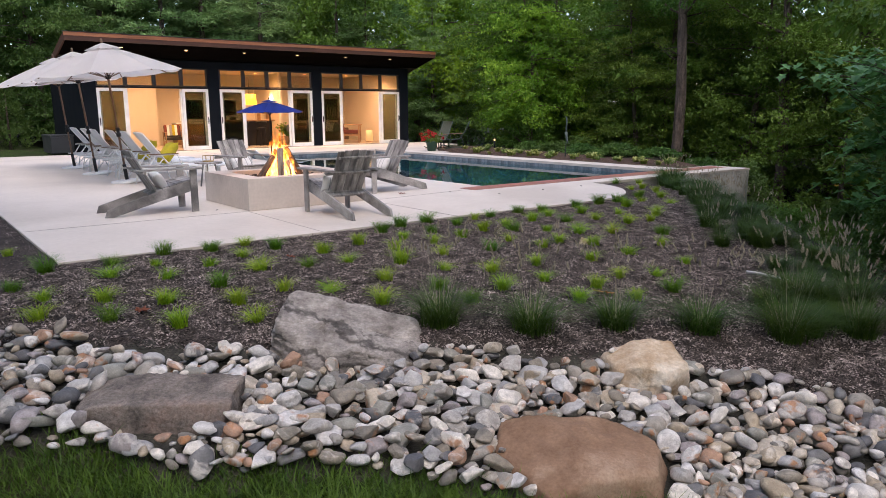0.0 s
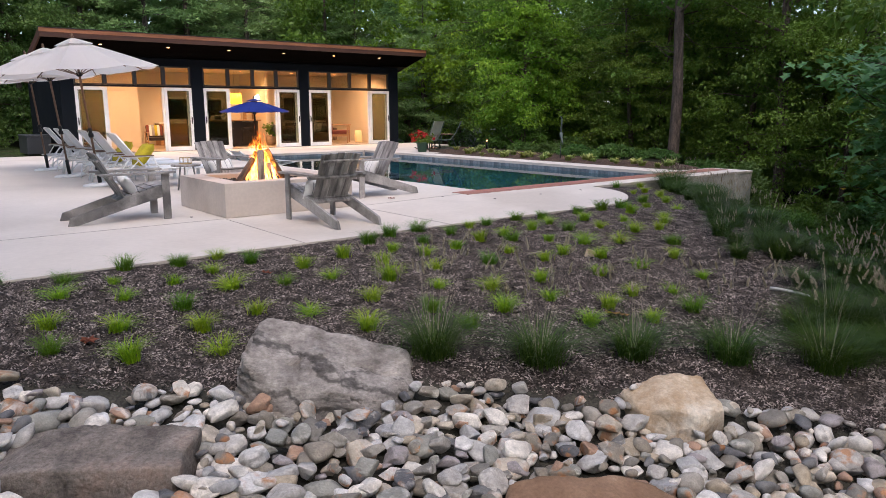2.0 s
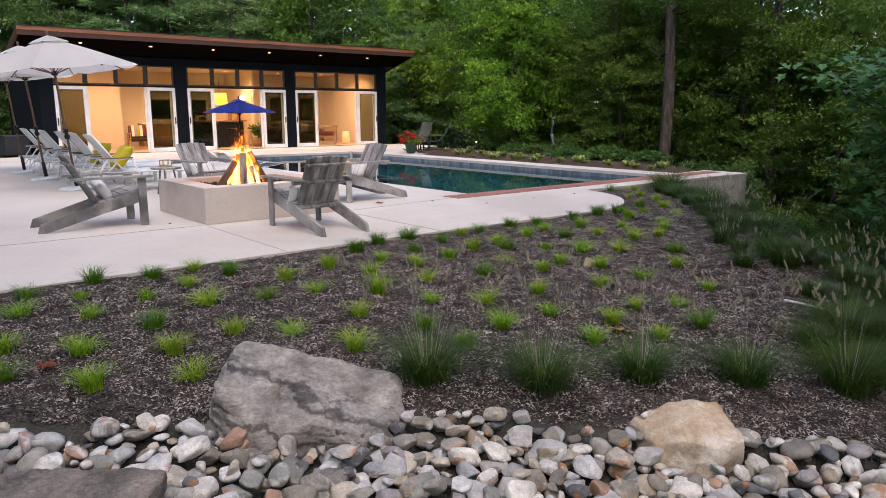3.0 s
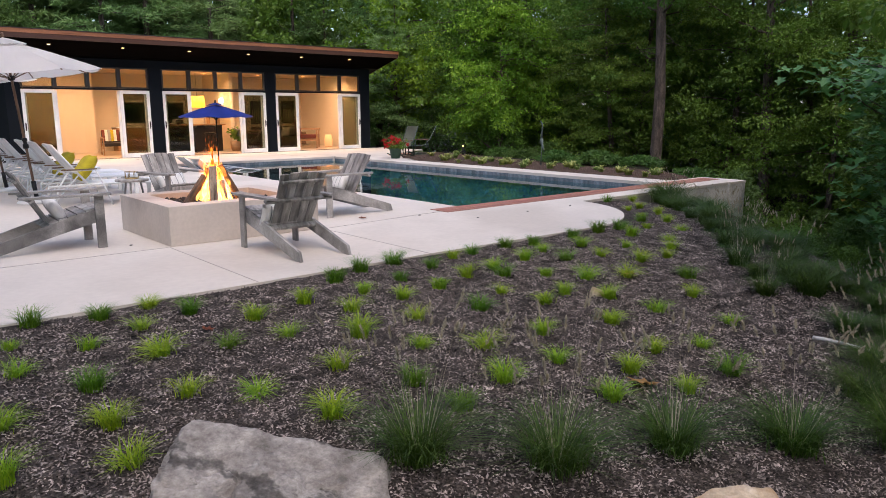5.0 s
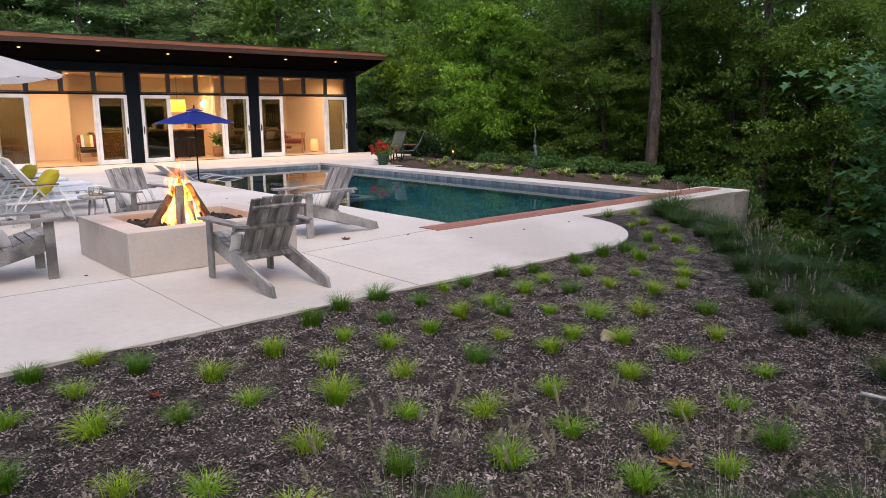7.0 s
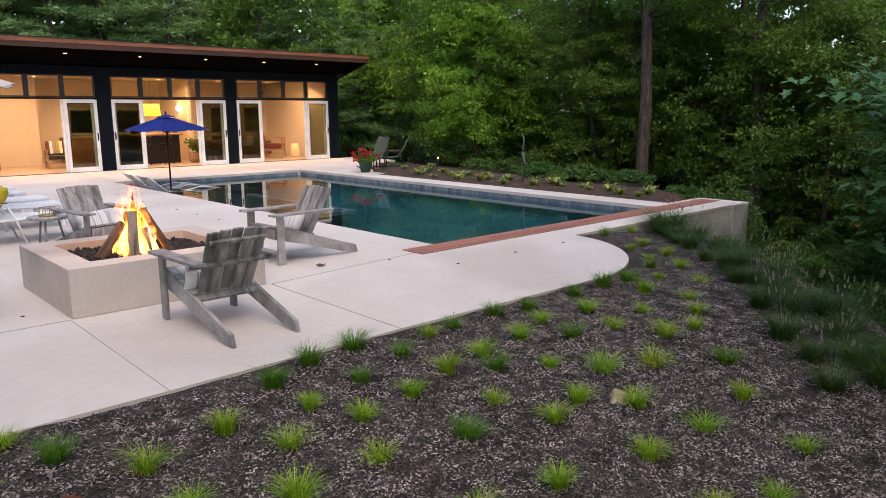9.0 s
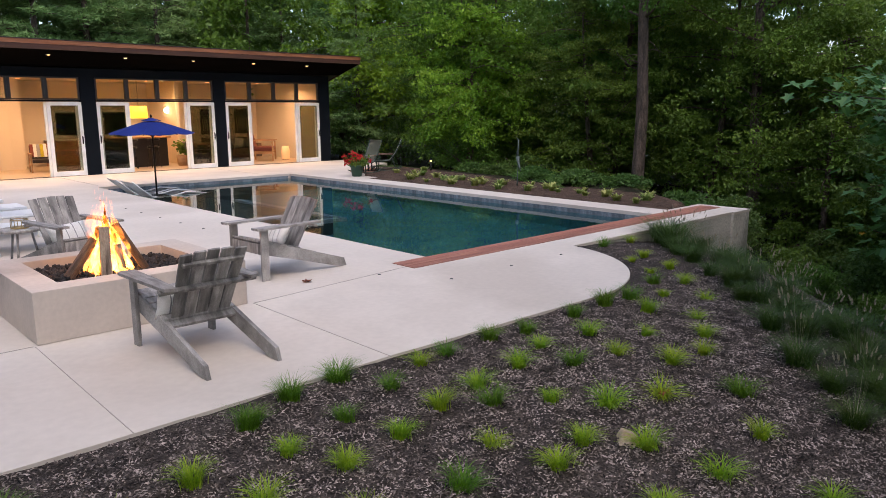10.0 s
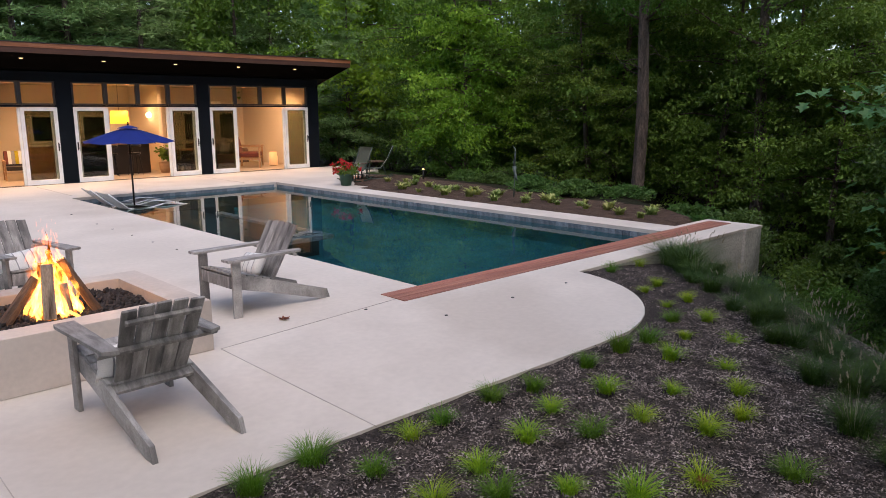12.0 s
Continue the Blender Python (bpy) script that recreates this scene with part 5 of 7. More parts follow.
DRY_RED = plain("dry_red_leaf", (0.25, 0.075, 0.04), 0.8)
DRY_TAN = plain("dry_tan_leaf", (0.45, 0.25, 0.09), 0.8)
dry_leaf(pose(2.82, 0.37, 0.004, 0, 0, 30), DRY_RED, 0.05)
dry_leaf(pose(0.94, -5.54, land(0.94, -5.54) + 0.03, 12, 8, 70), DRY_TAN, 0.085)
dry_leaf(pose(-0.95, -3.2, land(-0.95, -3.2) + 0.02, 5, 10, 10), DRY_RED, 0.04)
dry_leaf(pose(2.95, -4.0, land(2.95, -4.0) + 0.03, 5, 10, 200), DRY_RED, 0.045)
dry_leaf(pose(-2.6, -4.1, land(-2.6, -4.1) + 0.02, 5, 0, 10), DRY_RED, 0.05)


# ---- rooms of the pool house ----
DARK_WOOD = surf("espresso_wood", (0.018, 0.013, 0.010), (0.035, 0.025, 0.018), 3, 0.45, 0.15, 40, speckle=0.25)
HONEY_WOOD = surf("honey_wood", (0.34, 0.19, 0.09), (0.46, 0.27, 0.13), 3, 0.5, 0.2, 40, stretch=(1, 1, 4), speckle=0.2)
RUST = surf("rust_leather", (0.13, 0.022, 0.009), (0.19, 0.036, 0.015), 5, 0.55, 0.2, 60, speckle=0.15)
GREY_CLOTH = surf("grey_upholstery", (0.12, 0.12, 0.12), (0.18, 0.18, 0.18), 5, 0.9, 0.3, 100)
BROWN_CLOTH = surf("brown_upholstery", (0.10, 0.065, 0.045), (0.15, 0.10, 0.07), 5, 0.9, 0.3, 100)
YELLOW_SHADE = glow("yellow_lampshade", (1.0, 0.58, 0.04), 1.1)
BULB = glow("bare_bulb", (1.0, 0.72, 0.38), 22.0)
PAPER_LAMP = glow("rattan_lamp", (1.0, 0.60, 0.28), 0.2)
ZIN = Y1 - 0.235


def frame_box(bm, x0, z0, x1, z1, y, w, d):
    for r in ((x0, z0, x1, z0 + w), (x0, z1 - w, x1, z1), (x0, z0 + w, x0 + w, z1 - w), (x1 - w, z0 + w, x1, z1 - w)):
        box(bm, r[0], y - d, r[1], r[2], y, r[3])
    return bm


def rooms():
    # closet block with a flush door in the first bay
    solid("partition_wall", boxes((X0 + 0.24, 20.85, 0.006, 5.05, 20.97, 2.965)), CREAM, "warm cream inner wall with a flush door", "wall", kind="structure")
    d = thing("inner_door", "flush cream inner door with slim pulls", "door", pose(3.30, 20.845, 0.006), kind="structure")
    part("door_leaf", boxes((0, -0.025, 0, 1.35, 0, 2.12), bevel=0.004), CREAM, d)
    for x in (0.06, 0.18):
        part("door_handle", boxes((x, -0.05, 1.22, x + 0.02, -0.026, 1.52)), BRASS, d)
    solid("partition_wall", boxes((9.75, 19.6, 0.006, 9.87, ZIN, 2.965)), CREAM, "warm cream inner wall beside the kitchen", "wall", kind="structure")
    # rear windows with night-dark panes
    for n, (x0, x1) in enumerate(((6.35, 7.45), (8.0, 8.95))):
        w = thing("window_%d" % (n + 1), "white framed rear window onto the dusk", "window", kind="structure")
        part("window_frame", frame_box(bm_new(), x0, 0.98, x1, 1.95, ZIN, 0.08, 0.03), WHITE, w)
        part("pane", boxes((x0 + 0.08, ZIN - 0.015, 1.06, x1 - 0.08, ZIN - 0.004, 1.87)), DUSK_PANE, w, "dark reflecting pane")
    # kitchen bar
    bar = thing("kitchen_bar", "dark kitchen bar with a honey wood top", "counter", pose(6.45, 19.1, 0.005))
    part("bar_front", boxes((0, 0, 0, 2.7, 0.5, 0.98), bevel=0.005), DARK_WOOD, bar)
    part("worktop", boxes((-0.06, -0.2, 0.982, 2.76, 0.55, 1.03), bevel=0.006), HONEY_WOOD, bar)
    for k in range(3):
        t = thing("bar_stool", "black bar stool with a low curved back", "stool", pose(6.95 + 0.75 * k, 18.62, 0.005, 0, 0, (8, -14, 5)[k]), "bar stools")
        part("seat", lathe(bm_new(), [(0.17, 0.66), (0.20, 0.68), (0.19, 0.72), (0.1, 0.73)], 16), BLACK, t)
        bm = bm_new()
        tube(bm, [(0.2 * math.cos(a), -0.2 * math.sin(a), 0.95) for a in np.linspace(0.2, math.pi - 0.2, 9)], 0.035, 7)
        part("backrest", bm, BLACK, t)
        for a in (0.8, 2.34, 3.94, 5.5):
            part("leg", tube(bm_new(), [(0.24 * math.cos(a), 0.24 * math.sin(a), 0), (0.14 * math.cos(a), 0.14 * math.sin(a), 0.67)], 0.014, 6), BLACK, t)
        for a in (0.8, 2.34):
            part("back_post", tube(bm_new(), [(0.17 * math.cos(a), -0.17 * math.sin(a), 0.68), (0.2 * math.cos(a), -0.2 * math.sin(a), 0.94)], 0.012, 6), BLACK, t)
    oven = thing("microwave", "small white microwave on the rear counter", "microwave", pose(8.35, 21.75, 0.93))
    part("case", boxes((0, 0, 0, 0.48, 0.35, 0.28), bevel=0.01), WHITE, oven)
    part("window", boxes((0.03, -0.008, 0.04, 0.33, -0.001, 0.24)), BLACK, oven)
    c = thing("rear_counter", "honey wood kitchen counter along the rear wall", "counter", pose(6.0, 21.55, 0.005))
    part("cabinet", boxes((0, 0, 0, 3.4, 0.6, 0.88), bevel=0.004), HONEY_WOOD, c)
    part("worktop", boxes((-0.02, -0.03, 0.882, 3.42, 0.6, 0.92), bevel=0.004), WHITE, c)
    for k in range(6):
        part("cabinet_door", boxes((0.03 + 0.56 * k, -0.02, 0.08, 0.56 + 0.56 * k, -0.001, 0.86), bevel=0.004), HONEY_WOOD, c)
    p = thing("pendant_lamp", "large yellow drum pendant lamp over the bar", "lamp", pose(8.42, 19.6, 1.66))
    part("shade", lathe(bm_new(), [(0.30, 0.0), (0.27, 0.42), (0.26, 0.42), (0.29, 0.0)], 28), YELLOW_SHADE, p)
    part("cord", tube(bm_new(), [(0, 0, 0.40), (0, 0, 1.30)], 0.006, 6), BLACK, p)
    s = thing("wall_sconce", "bright globe wall lamp", "lamp", pose(9.70, 20.3, 1.93))
    part("globe", lathe(bm_new(), [(0.02, -0.09), (0.07, -0.06), (0.09, 0.0), (0.07, 0.06), (0.02, 0.09)], 16), BULB, s)
    part("bracket", boxes((0.0, -0.03, -0.03, 0.048, 0.03, 0.03)), BRASS, s)
    sh = thing("open_shelf", "tall narrow honey wood shelf unit", "shelf", pose(9.30, 20.6, 0.005))
    for x in (0.0, 0.40):
        part("side_panel", boxes((x, 0, 0, x + 0.03, 0.3, 1.35)), HONEY_WOOD, sh)
    for k in range(5):
        part("shelf", boxes((0.031, 0, 0.08 + 0.30 * k, 0.399, 0.3, 0.11 + 0.30 * k)), HONEY_WOOD, sh)
    b = thing("plant_basket", "leafy house plant in a woven basket", "plant", pose(9.50, 18.70, 0.005))
    part("basket", lathe(bm_new(), [(0.15, 0), (0.20, 0.15), (0.21, 0.36), (0.18, 0.36), (0.17, 0.3)], 18), HONEY_WOOD, b)
    ob = new("foliage", leaf_cloud("foliage", np.array([(prng.normal() * 0.09, prng.normal() * 0.09, 0.55 + prng.uniform(-0.15, 0.25)) for _ in range(16)]), [0.13] * 16, 10, 0.14, LEAF_MID, prng))
    ob.parent = b
    # bench chair with a striped throw
    armchair("woven_chair", "wooden armchair with a striped woven throw", pose(5.15, 19.3, 0.005, 0, 0, -8), DARK_WOOD, HONEY_WOOD, True)
    armchair("wooden_chair", "small honey wood chair", pose(3.05, 19.6, 0.005, 0, 0, 20), HONEY_WOOD, HONEY_WOOD, False)
    armchair("lounge_chair", "rust leather armchair with an open wooden frame", pose(12.85, 18.95, 0.005, 0, 0, 55), RUST, HONEY_WOOD, False, 1.25, 1.3)
    # sofa and cushions
    so = thing("sofa", "brown upholstered sofa against the rear wall", "sofa", pose(11.3, 20.2, 0.005))
    part("base", boxes((0, 0, 0.08, 2.0, 0.85, 0.42), bevel=0.04), BROWN_CLOTH, so)
    part("backrest", boxes((0, 0.65, 0.422, 2.0, 0.87, 0.85), bevel=0.05), BROWN_CLOTH, so)
    for x in (-0.18, 2.002):
        part("arm", boxes((x, 0, 0.08, x + 0.178, 0.85, 0.62), bevel=0.04), BROWN_CLOTH, so)
    for x, c in ((1.55, PILLOW), (1.85, GREY_CLOTH)):
        t = thing("sofa_cushion", "square scatter cushion on the sofa", "pillow", pose(11.3 + x - 0.1, 20.70, 0.63, 20, 0, 0), "sofa cushions")
        part("cover", cushion(bm_new(), 0.42, 0.42, 0.14), c, t)
    armchair("dining_chair", "grey upholstered dining chair", pose(9.95, 18.5, 0.005, 0, 0, 90), GREY_CLOTH, DARK_WOOD, False)
    armchair("dining_chair", "grey upholstered dining chair", pose(10.9, 18.7, 0.005, 0, 0, -80), GREY_CLOTH, DARK_WOOD, False)
    dt = thing("dining_table", "square honey wood dining table", "table", pose(10.4, 19.0, 0.005))
    part("tabletop", boxes((-0.5, -0.4, 0.71, 0.5, 0.4, 0.75), bevel=0.006), HONEY_WOOD, dt)
    for sx in (-1, 1):
        for sy in (-1, 1):
            part("leg", boxes((sx * 0.44 - 0.03, sy * 0.34 - 0.03, 0, sx * 0.44 + 0.03, sy * 0.34 + 0.03, 0.709)), HONEY_WOOD, dt)
    l = thing("floor_lantern", "low rattan floor lamp beside the armchair", "lamp", pose(13.75, 18.85, 0.005))
    part("shade", lathe(bm_new(), [(0.16, 0.02), (0.17, 0.3), (0.13, 0.52), (0.12, 0.52), (0.15, 0.3)], 18), PAPER_LAMP, l)
    part("foot", lathe(bm_new(), [(0.14, 0.0), (0.14, 0.018)], 16), HONEY_WOOD, l)
    # two framed abstract pictures
    for n, x in enumerate((11.85, 13.35)):
        t = thing("framed_picture", "dark framed abstract picture with pale upright strokes", "picture", pose(x, ZIN, 0.96), "framed pictures")
        part("canvas", boxes((0.03, -0.02, 0.03, 0.62, -0.004, 0.97)), PICTURE_DARK, t)
        part("picture_frame", frame_box(bm_new(), 0, 0, 0.65, 1.0, -0.002, 0.03, 0.03), DARK_WOOD, t)
        for k in range(6):
            xx = 0.08 + 0.09 * k
            part("stroke", prism(bm_new(), [(xx, -0.024), (xx + 0.03, -0.024), (xx + 0.03, -0.0205), (xx, -0.0205)], 0.12 + 0.03 * ((k * 3) % 4), 0.62 + 0.05 * ((k * 5) % 5)), PICTURE_PALE, t)
    ac = thing("air_conditioner", "white wall-mounted air conditioner", "air conditioner", pose(12.4, ZIN, 2.16))
    part("case", boxes((0, -0.22, 0, 0.9, -0.002, 0.28), bevel=0.02), WHITE, ac)
    part("louvre", boxes((0.05, -0.226, 0.03, 0.85, -0.2205, 0.07)), GREY_CLOTH, ac)
    # round ceiling downlights
    for x in (2.9, 4.9, 7.0, 9.0, 11.3, 13.4):
        for y in (18.4, 20.2):
            t = thing("ceiling_light", "round recessed ceiling downlight", "light", pose(x, y, 2.968), "ceiling lights")
            part("trim", lathe(bm_new(), [(0.085, -0.008), (0.085, 0.0)], 18), WHITE, t)
            part("lens", lathe(bm_new(), [(0.04, -0.014), (0.065, -0.009)], 16), LAMP_WARM, t)


def armchair(name, label, m, cloth, wood, throw, size=1.0, whole=1.0):
    t = thing(name, label, "chair", m)
    t.scale = (whole, whole, whole)
    w = 0.31 * size
    part("seat", boxes((-w, -0.30, 0.30, w, 0.30, 0.42), bevel=0.03), cloth, t)
    bm = bm_new()
    box(bm, -w, -0.05, 0.0, w, 0.05, 0.45, 0.03, pose(0, 0.28, 0.40, -14, 0, 0))
    part("backrest", bm, cloth, t)
    for s in (-1, 1):
        x = s * (w + 0.03)
        part("front_leg", boxes((x - 0.02, -0.32, 0, x + 0.02, -0.27, 0.58), bevel=0.004), wood, t)
        part("rear_leg", boxes((x - 0.02, 0.27, 0, x + 0.02, 0.32, 0.58), bevel=0.004), wood, t)
        part("arm", boxes((x - 0.03, -0.36, 0.582, x + 0.03, 0.34, 0.61), bevel=0.006), wood, t)
        part("rail", boxes((x - 0.018, -0.269, 0.22, x + 0.018, 0.269, 0.27)), wood, t)
    if throw:
        cols = (RUST, PILLOW, STRIPE, MUSTARD, PILLOW, RUST)
        for k, c in enumerate(cols):
            bm = bm_new()
            box(bm, -w * 0.95 + k * w * 0.31, -0.062, 0.06, -w * 0.95 + (k + 1) * w * 0.31 - 0.004, 0.062, 0.47, 0.0, pose(0, 0.28, 0.40, -14, 0, 0))
            part("throw_stripe", bm, c, t)


DUSK_PANE = plain("dark_pane", (0.012, 0.018, 0.016), 0.08)
PICTURE_DARK = plain("dark_canvas", (0.03, 0.028, 0.025), 0.8)
PICTURE_PALE = plain("pale_stroke", (0.42, 0.38, 0.30), 0.8)
rooms()

# ---- stones ----


def stone_material(name, islands):
    """Water-worn stones of many colours, each softly mottled; some carry rust stains, some pale bands."""
    k = 8.0 if islands else 1.0
    m = surf(name, (0.38, 0.38, 0.38), (0.62, 0.62, 0.62), 2.4 * k, 0.66, 0.5, 16 * k, speckle=0.13, depth=0.004 if islands else 0.02, spec=0.32)
    N, L = m.node_tree.nodes, m.node_tree.links
    tones = [(0.21, 0.20, 0.182), (0.46, 0.465, 0.475), (0.27, 0.245, 0.21), (0.60, 0.60, 0.605), (0.17, 0.175, 0.185), (0.40, 0.345, 0.27), (0.36, 0.37, 0.39), (0.66, 0.64, 0.61), (0.255, 0.235, 0.20), (0.33, 0.305, 0.32),
             (0.12, 0.125, 0.14), (0.52, 0.47, 0.40), (0.29, 0.295, 0.275), (0.60, 0.605, 0.62), (0.40, 0.26, 0.19), (0.34, 0.325, 0.30), (0.72, 0.70, 0.67), (0.44, 0.43, 0.42)]
    if islands:
        src = N.new("ShaderNodeNewGeometry").outputs["Random Per Island"]
    else:
        src = N.new("ShaderNodeObjectInfo").outputs["Random"]
    ramp = N.new("ShaderNodeValToRGB")
    ramp.color_ramp.interpolation = "CONSTANT"
    while len(ramp.color_ramp.elements) < len(tones):
        ramp.color_ramp.elements.new(0.99)
    for i, c in enumerate(tones):
        ramp.color_ramp.elements[i].position = i / len(tones)
        ramp.color_ramp.elements[i].color = (*c, 1)
    L.new(src, ramp.inputs[0])
    tc = N.new("ShaderNodeTexCoord")
    colour = ramp.outputs[0]

    def stain(scale, lo, hi, tint, spin, share, amount, distort):
        """A second colour in patches, on a share of the stones only."""
        no = N.new("ShaderNodeTexNoise")
        no.inputs["Scale"].default_value, no.inputs["Detail"].default_value, no.inputs["Distortion"].default_value = scale * k, 5, distort
        L.new(tc.outputs["Object"], no.inputs["Vector"])
        mr = N.new("ShaderNodeMapRange")
        mr.inputs["From Min"].default_value, mr.inputs["From Max"].default_value, mr.inputs["To Max"].default_value = lo, hi, amount
        L.new(no.outputs["Fac"], mr.inputs["Value"])
        mu, fr, gt, gate = [N.new("ShaderNodeMath") for _ in range(4)]
        mu.operation, fr.operation, gt.operation, gate.operation = "MULTIPLY", "FRACT", "LESS_THAN", "MULTIPLY"
        mu.inputs[1].default_value, gt.inputs[1].default_value = spin, share
        L.new(src, mu.inputs[0])
        L.new(mu.outputs[0], fr.inputs[0])
        L.new(fr.outputs[0], gt.inputs[0])
        L.new(gt.outputs[0], gate.inputs[0])
        L.new(mr.outputs[0], gate.inputs[1])
        mx = N.new("ShaderNodeMixRGB")
        mx.inputs[2].default_value = (*tint, 1)
        L.new(gate.outputs[0], mx.inputs[0])
        L.new(colour, mx.inputs[1])
        return mx.outputs[0]

    colour = stain(1.5, 0.50, 0.62, (0.40, 0.19, 0.085), 37.7, 0.22, 0.85, 0.4)
    colour = stain(1.1, 0.50, 0.60, (0.68, 0.66, 0.63), 53.1, 0.36, 0.65, 1.2)
    colour = stain(2.6, 0.52, 0.66, (0.17, 0.16, 0.15), 71.9, 0.40, 0.55, 0.6)
    gain = N.new("ShaderNodeMixRGB")
    gain.blend_type = "MULTIPLY"
    gain.inputs[0].default_value = 1.0
    gain.inputs[2].default_value = (1.92, 1.83, 1.74, 1)
    L.new(N["Principled BSDF"].inputs["Base Color"].links[0].from_socket, gain.inputs[1])
    mul = N.new("ShaderNodeMixRGB")
    mul.blend_type = "MULTIPLY"
    mul.inputs[0].default_value = 1.0
    L.new(colour, mul.inputs[1])
    L.new(gain.outputs[0], mul.inputs[2])
    L.new(mul.outputs[0], N["Principled BSDF"].inputs["Base Color"])
    return m


STONE = stone_material("river_stone", False)
STONE_MANY = stone_material("river_stone_field", True)


def pebble(rng, detail):
    """A worn stone about 1 across, longer than it is thick, some with a flat or broken side."""
    bm = bm_new()
    bmesh.ops.create_icosphere(bm, subdivisions=detail, radius=0.5)
    off = Vector(rng.uniform(0, 90, 3))
    sq = Vector((1.14, rng.uniform(0.68, 0.95), rng.uniform(0.45, 0.70)))
    power = rng.uniform(2.0, 3.0)
    broken = int(rng.integers(5, 13)) if rng.uniform() < 0.72 else 2
    cuts = [(Vector(rng.normal(size=3)).normalized(), rng.uniform(0.24, 0.39)) for _ in range(broken)]
    for v in bm.verts:
        d = v.co.normalized()
        r = 0.5 / (abs(d.x) ** power + abs(d.y) ** power + abs(d.z) ** power) ** (1 / power)
        r *= 1 + 0.26 * noise.noise(d * 1.0 + off) + 0.05 * noise.noise(d * 3.0 + off)
        p = d * r
        for n, k in cuts:
            e = p.dot(n)
            if e > k:
                p -= n * (e - k) * 0.96
        v.co = Vector((p.x * sq.x, p.y * sq.y, p.z * sq.z))
    for f in bm.faces:
        f.smooth = True
    return bm


stone_rng = np.random.default_rng(21)
BOULDERS = [(-1.58, -5.31, 0.52, 0.32), (-2.88, -5.50, 0.46, 0.31), (0.05, -6.66, 0.27, 0.20), (-1.06, -7.12, 0.46, 0.38)]


def stone_spots():
    """Stones of mixed sizes packed over the bed, a second layer on top of the first."""
    spots, cells = [], {}

    def clear(x, y, r, gap, layer):
        for i in range(int((x - 0.4) * 4), int((x + 0.4) * 4) + 2):
            for j in range(int((y - 0.4) * 4), int((y + 0.4) * 4) + 2):
                for a, b, c in cells.get((i, j, layer), ()):
                    if (a - x) ** 2 + (b - y) ** 2 < ((c + r) * gap) ** 2:
                        return False
        return True

    for layer, lo, hi, tries, gap in ((0, 0.066, 0.100, 2600, 0.80), (0, 0.044, 0.066, 9000, 0.76), (0, 0.026, 0.044, 12000, 0.78), (1, 0.048, 0.082, 3600, 0.84), (1, 0.028, 0.048, 5000, 0.84)):
        for _ in range(tries):
            x = stone_rng.uniform(-6.5, 4.6)
            q = stone_rng.uniform(-7.6, -5.02)
            y = (q - 0.598 * x) / 0.80
            r = stone_rng.uniform(lo, hi)
            edge = bed_edge(x) + 0.07 * math.sin(x * 3.1) + 0.05 * math.sin(x * 7.7 + 1)
            if not (lawn_edge(x) + r * 0.5 < q < edge - r * 0.5):
                continue
            if any(((0.788 * (x - bx) - 0.616 * (y - by)) / (half + r * 0.4)) ** 2 + ((0.616 * (x - bx) + 0.788 * (y - by)) / (deep + r * 0.4)) ** 2 < 1 for bx, by, half, deep in BOULDERS):
                continue
            if not clear(x, y, r, gap, layer):
                continue
            cells.setdefault((int(x * 4), int(y * 4), layer), []).append((x, y, r))
            z = land(x, y) + (0.045 if layer == 0 else 0.085) + r * 0.25
            spots.append((x, y, z, r, layer))
    return spots


def build_stones():
    bed = thing("stone_bed", "dry stream bed of mixed rounded river stones", "stone bed", kind="structure")
    shapes = [finish("stone", pebble(stone_rng, 3), STONE) for _ in range(30)]
    coarse = [finish("small_stone", pebble(stone_rng, 2), STONE_MANY) for _ in range(30)]
    data = []
    for me in coarse:
        v = np.zeros(len(me.vertices) * 3, dtype=np.float32)
        me.vertices.foreach_get("co", v)
        f = np.zeros(len(me.polygons) * 3, dtype=np.int32)
        me.polygons.foreach_get("vertices", f)
        data.append((v.reshape(-1, 3), f.reshape(-1, 3)))
    spots = stone_spots()
    rank = sorted(range(len(spots)), key=lambda k: abs(spots[k][0] + 1.4) - 14 * spots[k][3])
    single = set(rank[:300])
    vs, fs, base = [], [], 0
    for k, (x, y, z, r, layer) in enumerate(spots):
        which = int(stone_rng.integers(len(shapes)))
        tilt = 12 if layer == 0 else 19
        m = pose(x, y, z, stone_rng.normal() * tilt, stone_rng.normal() * tilt, stone_rng.uniform(0, 360))
        s = r * 2.1
        if k in single:
            ob = new("stone", shapes[which])
            ob.matrix_world = m
            ob.scale = (s, s, s)
            ob.parent = bed
        else:
            v, f = data[which]
            a = np.array(m.to_3x3()) * s
            vs.append(v @ a.T + np.array(m.translation))
            fs.append(f + base)
            base += len(v)
    ob = new("stone_field", raw_mesh("stone_field", np.concatenate(vs), np.concatenate(fs), STONE_MANY, True))
    ob.parent = bed
    tagged(ob, "small and distant river stones", kind="stuff")


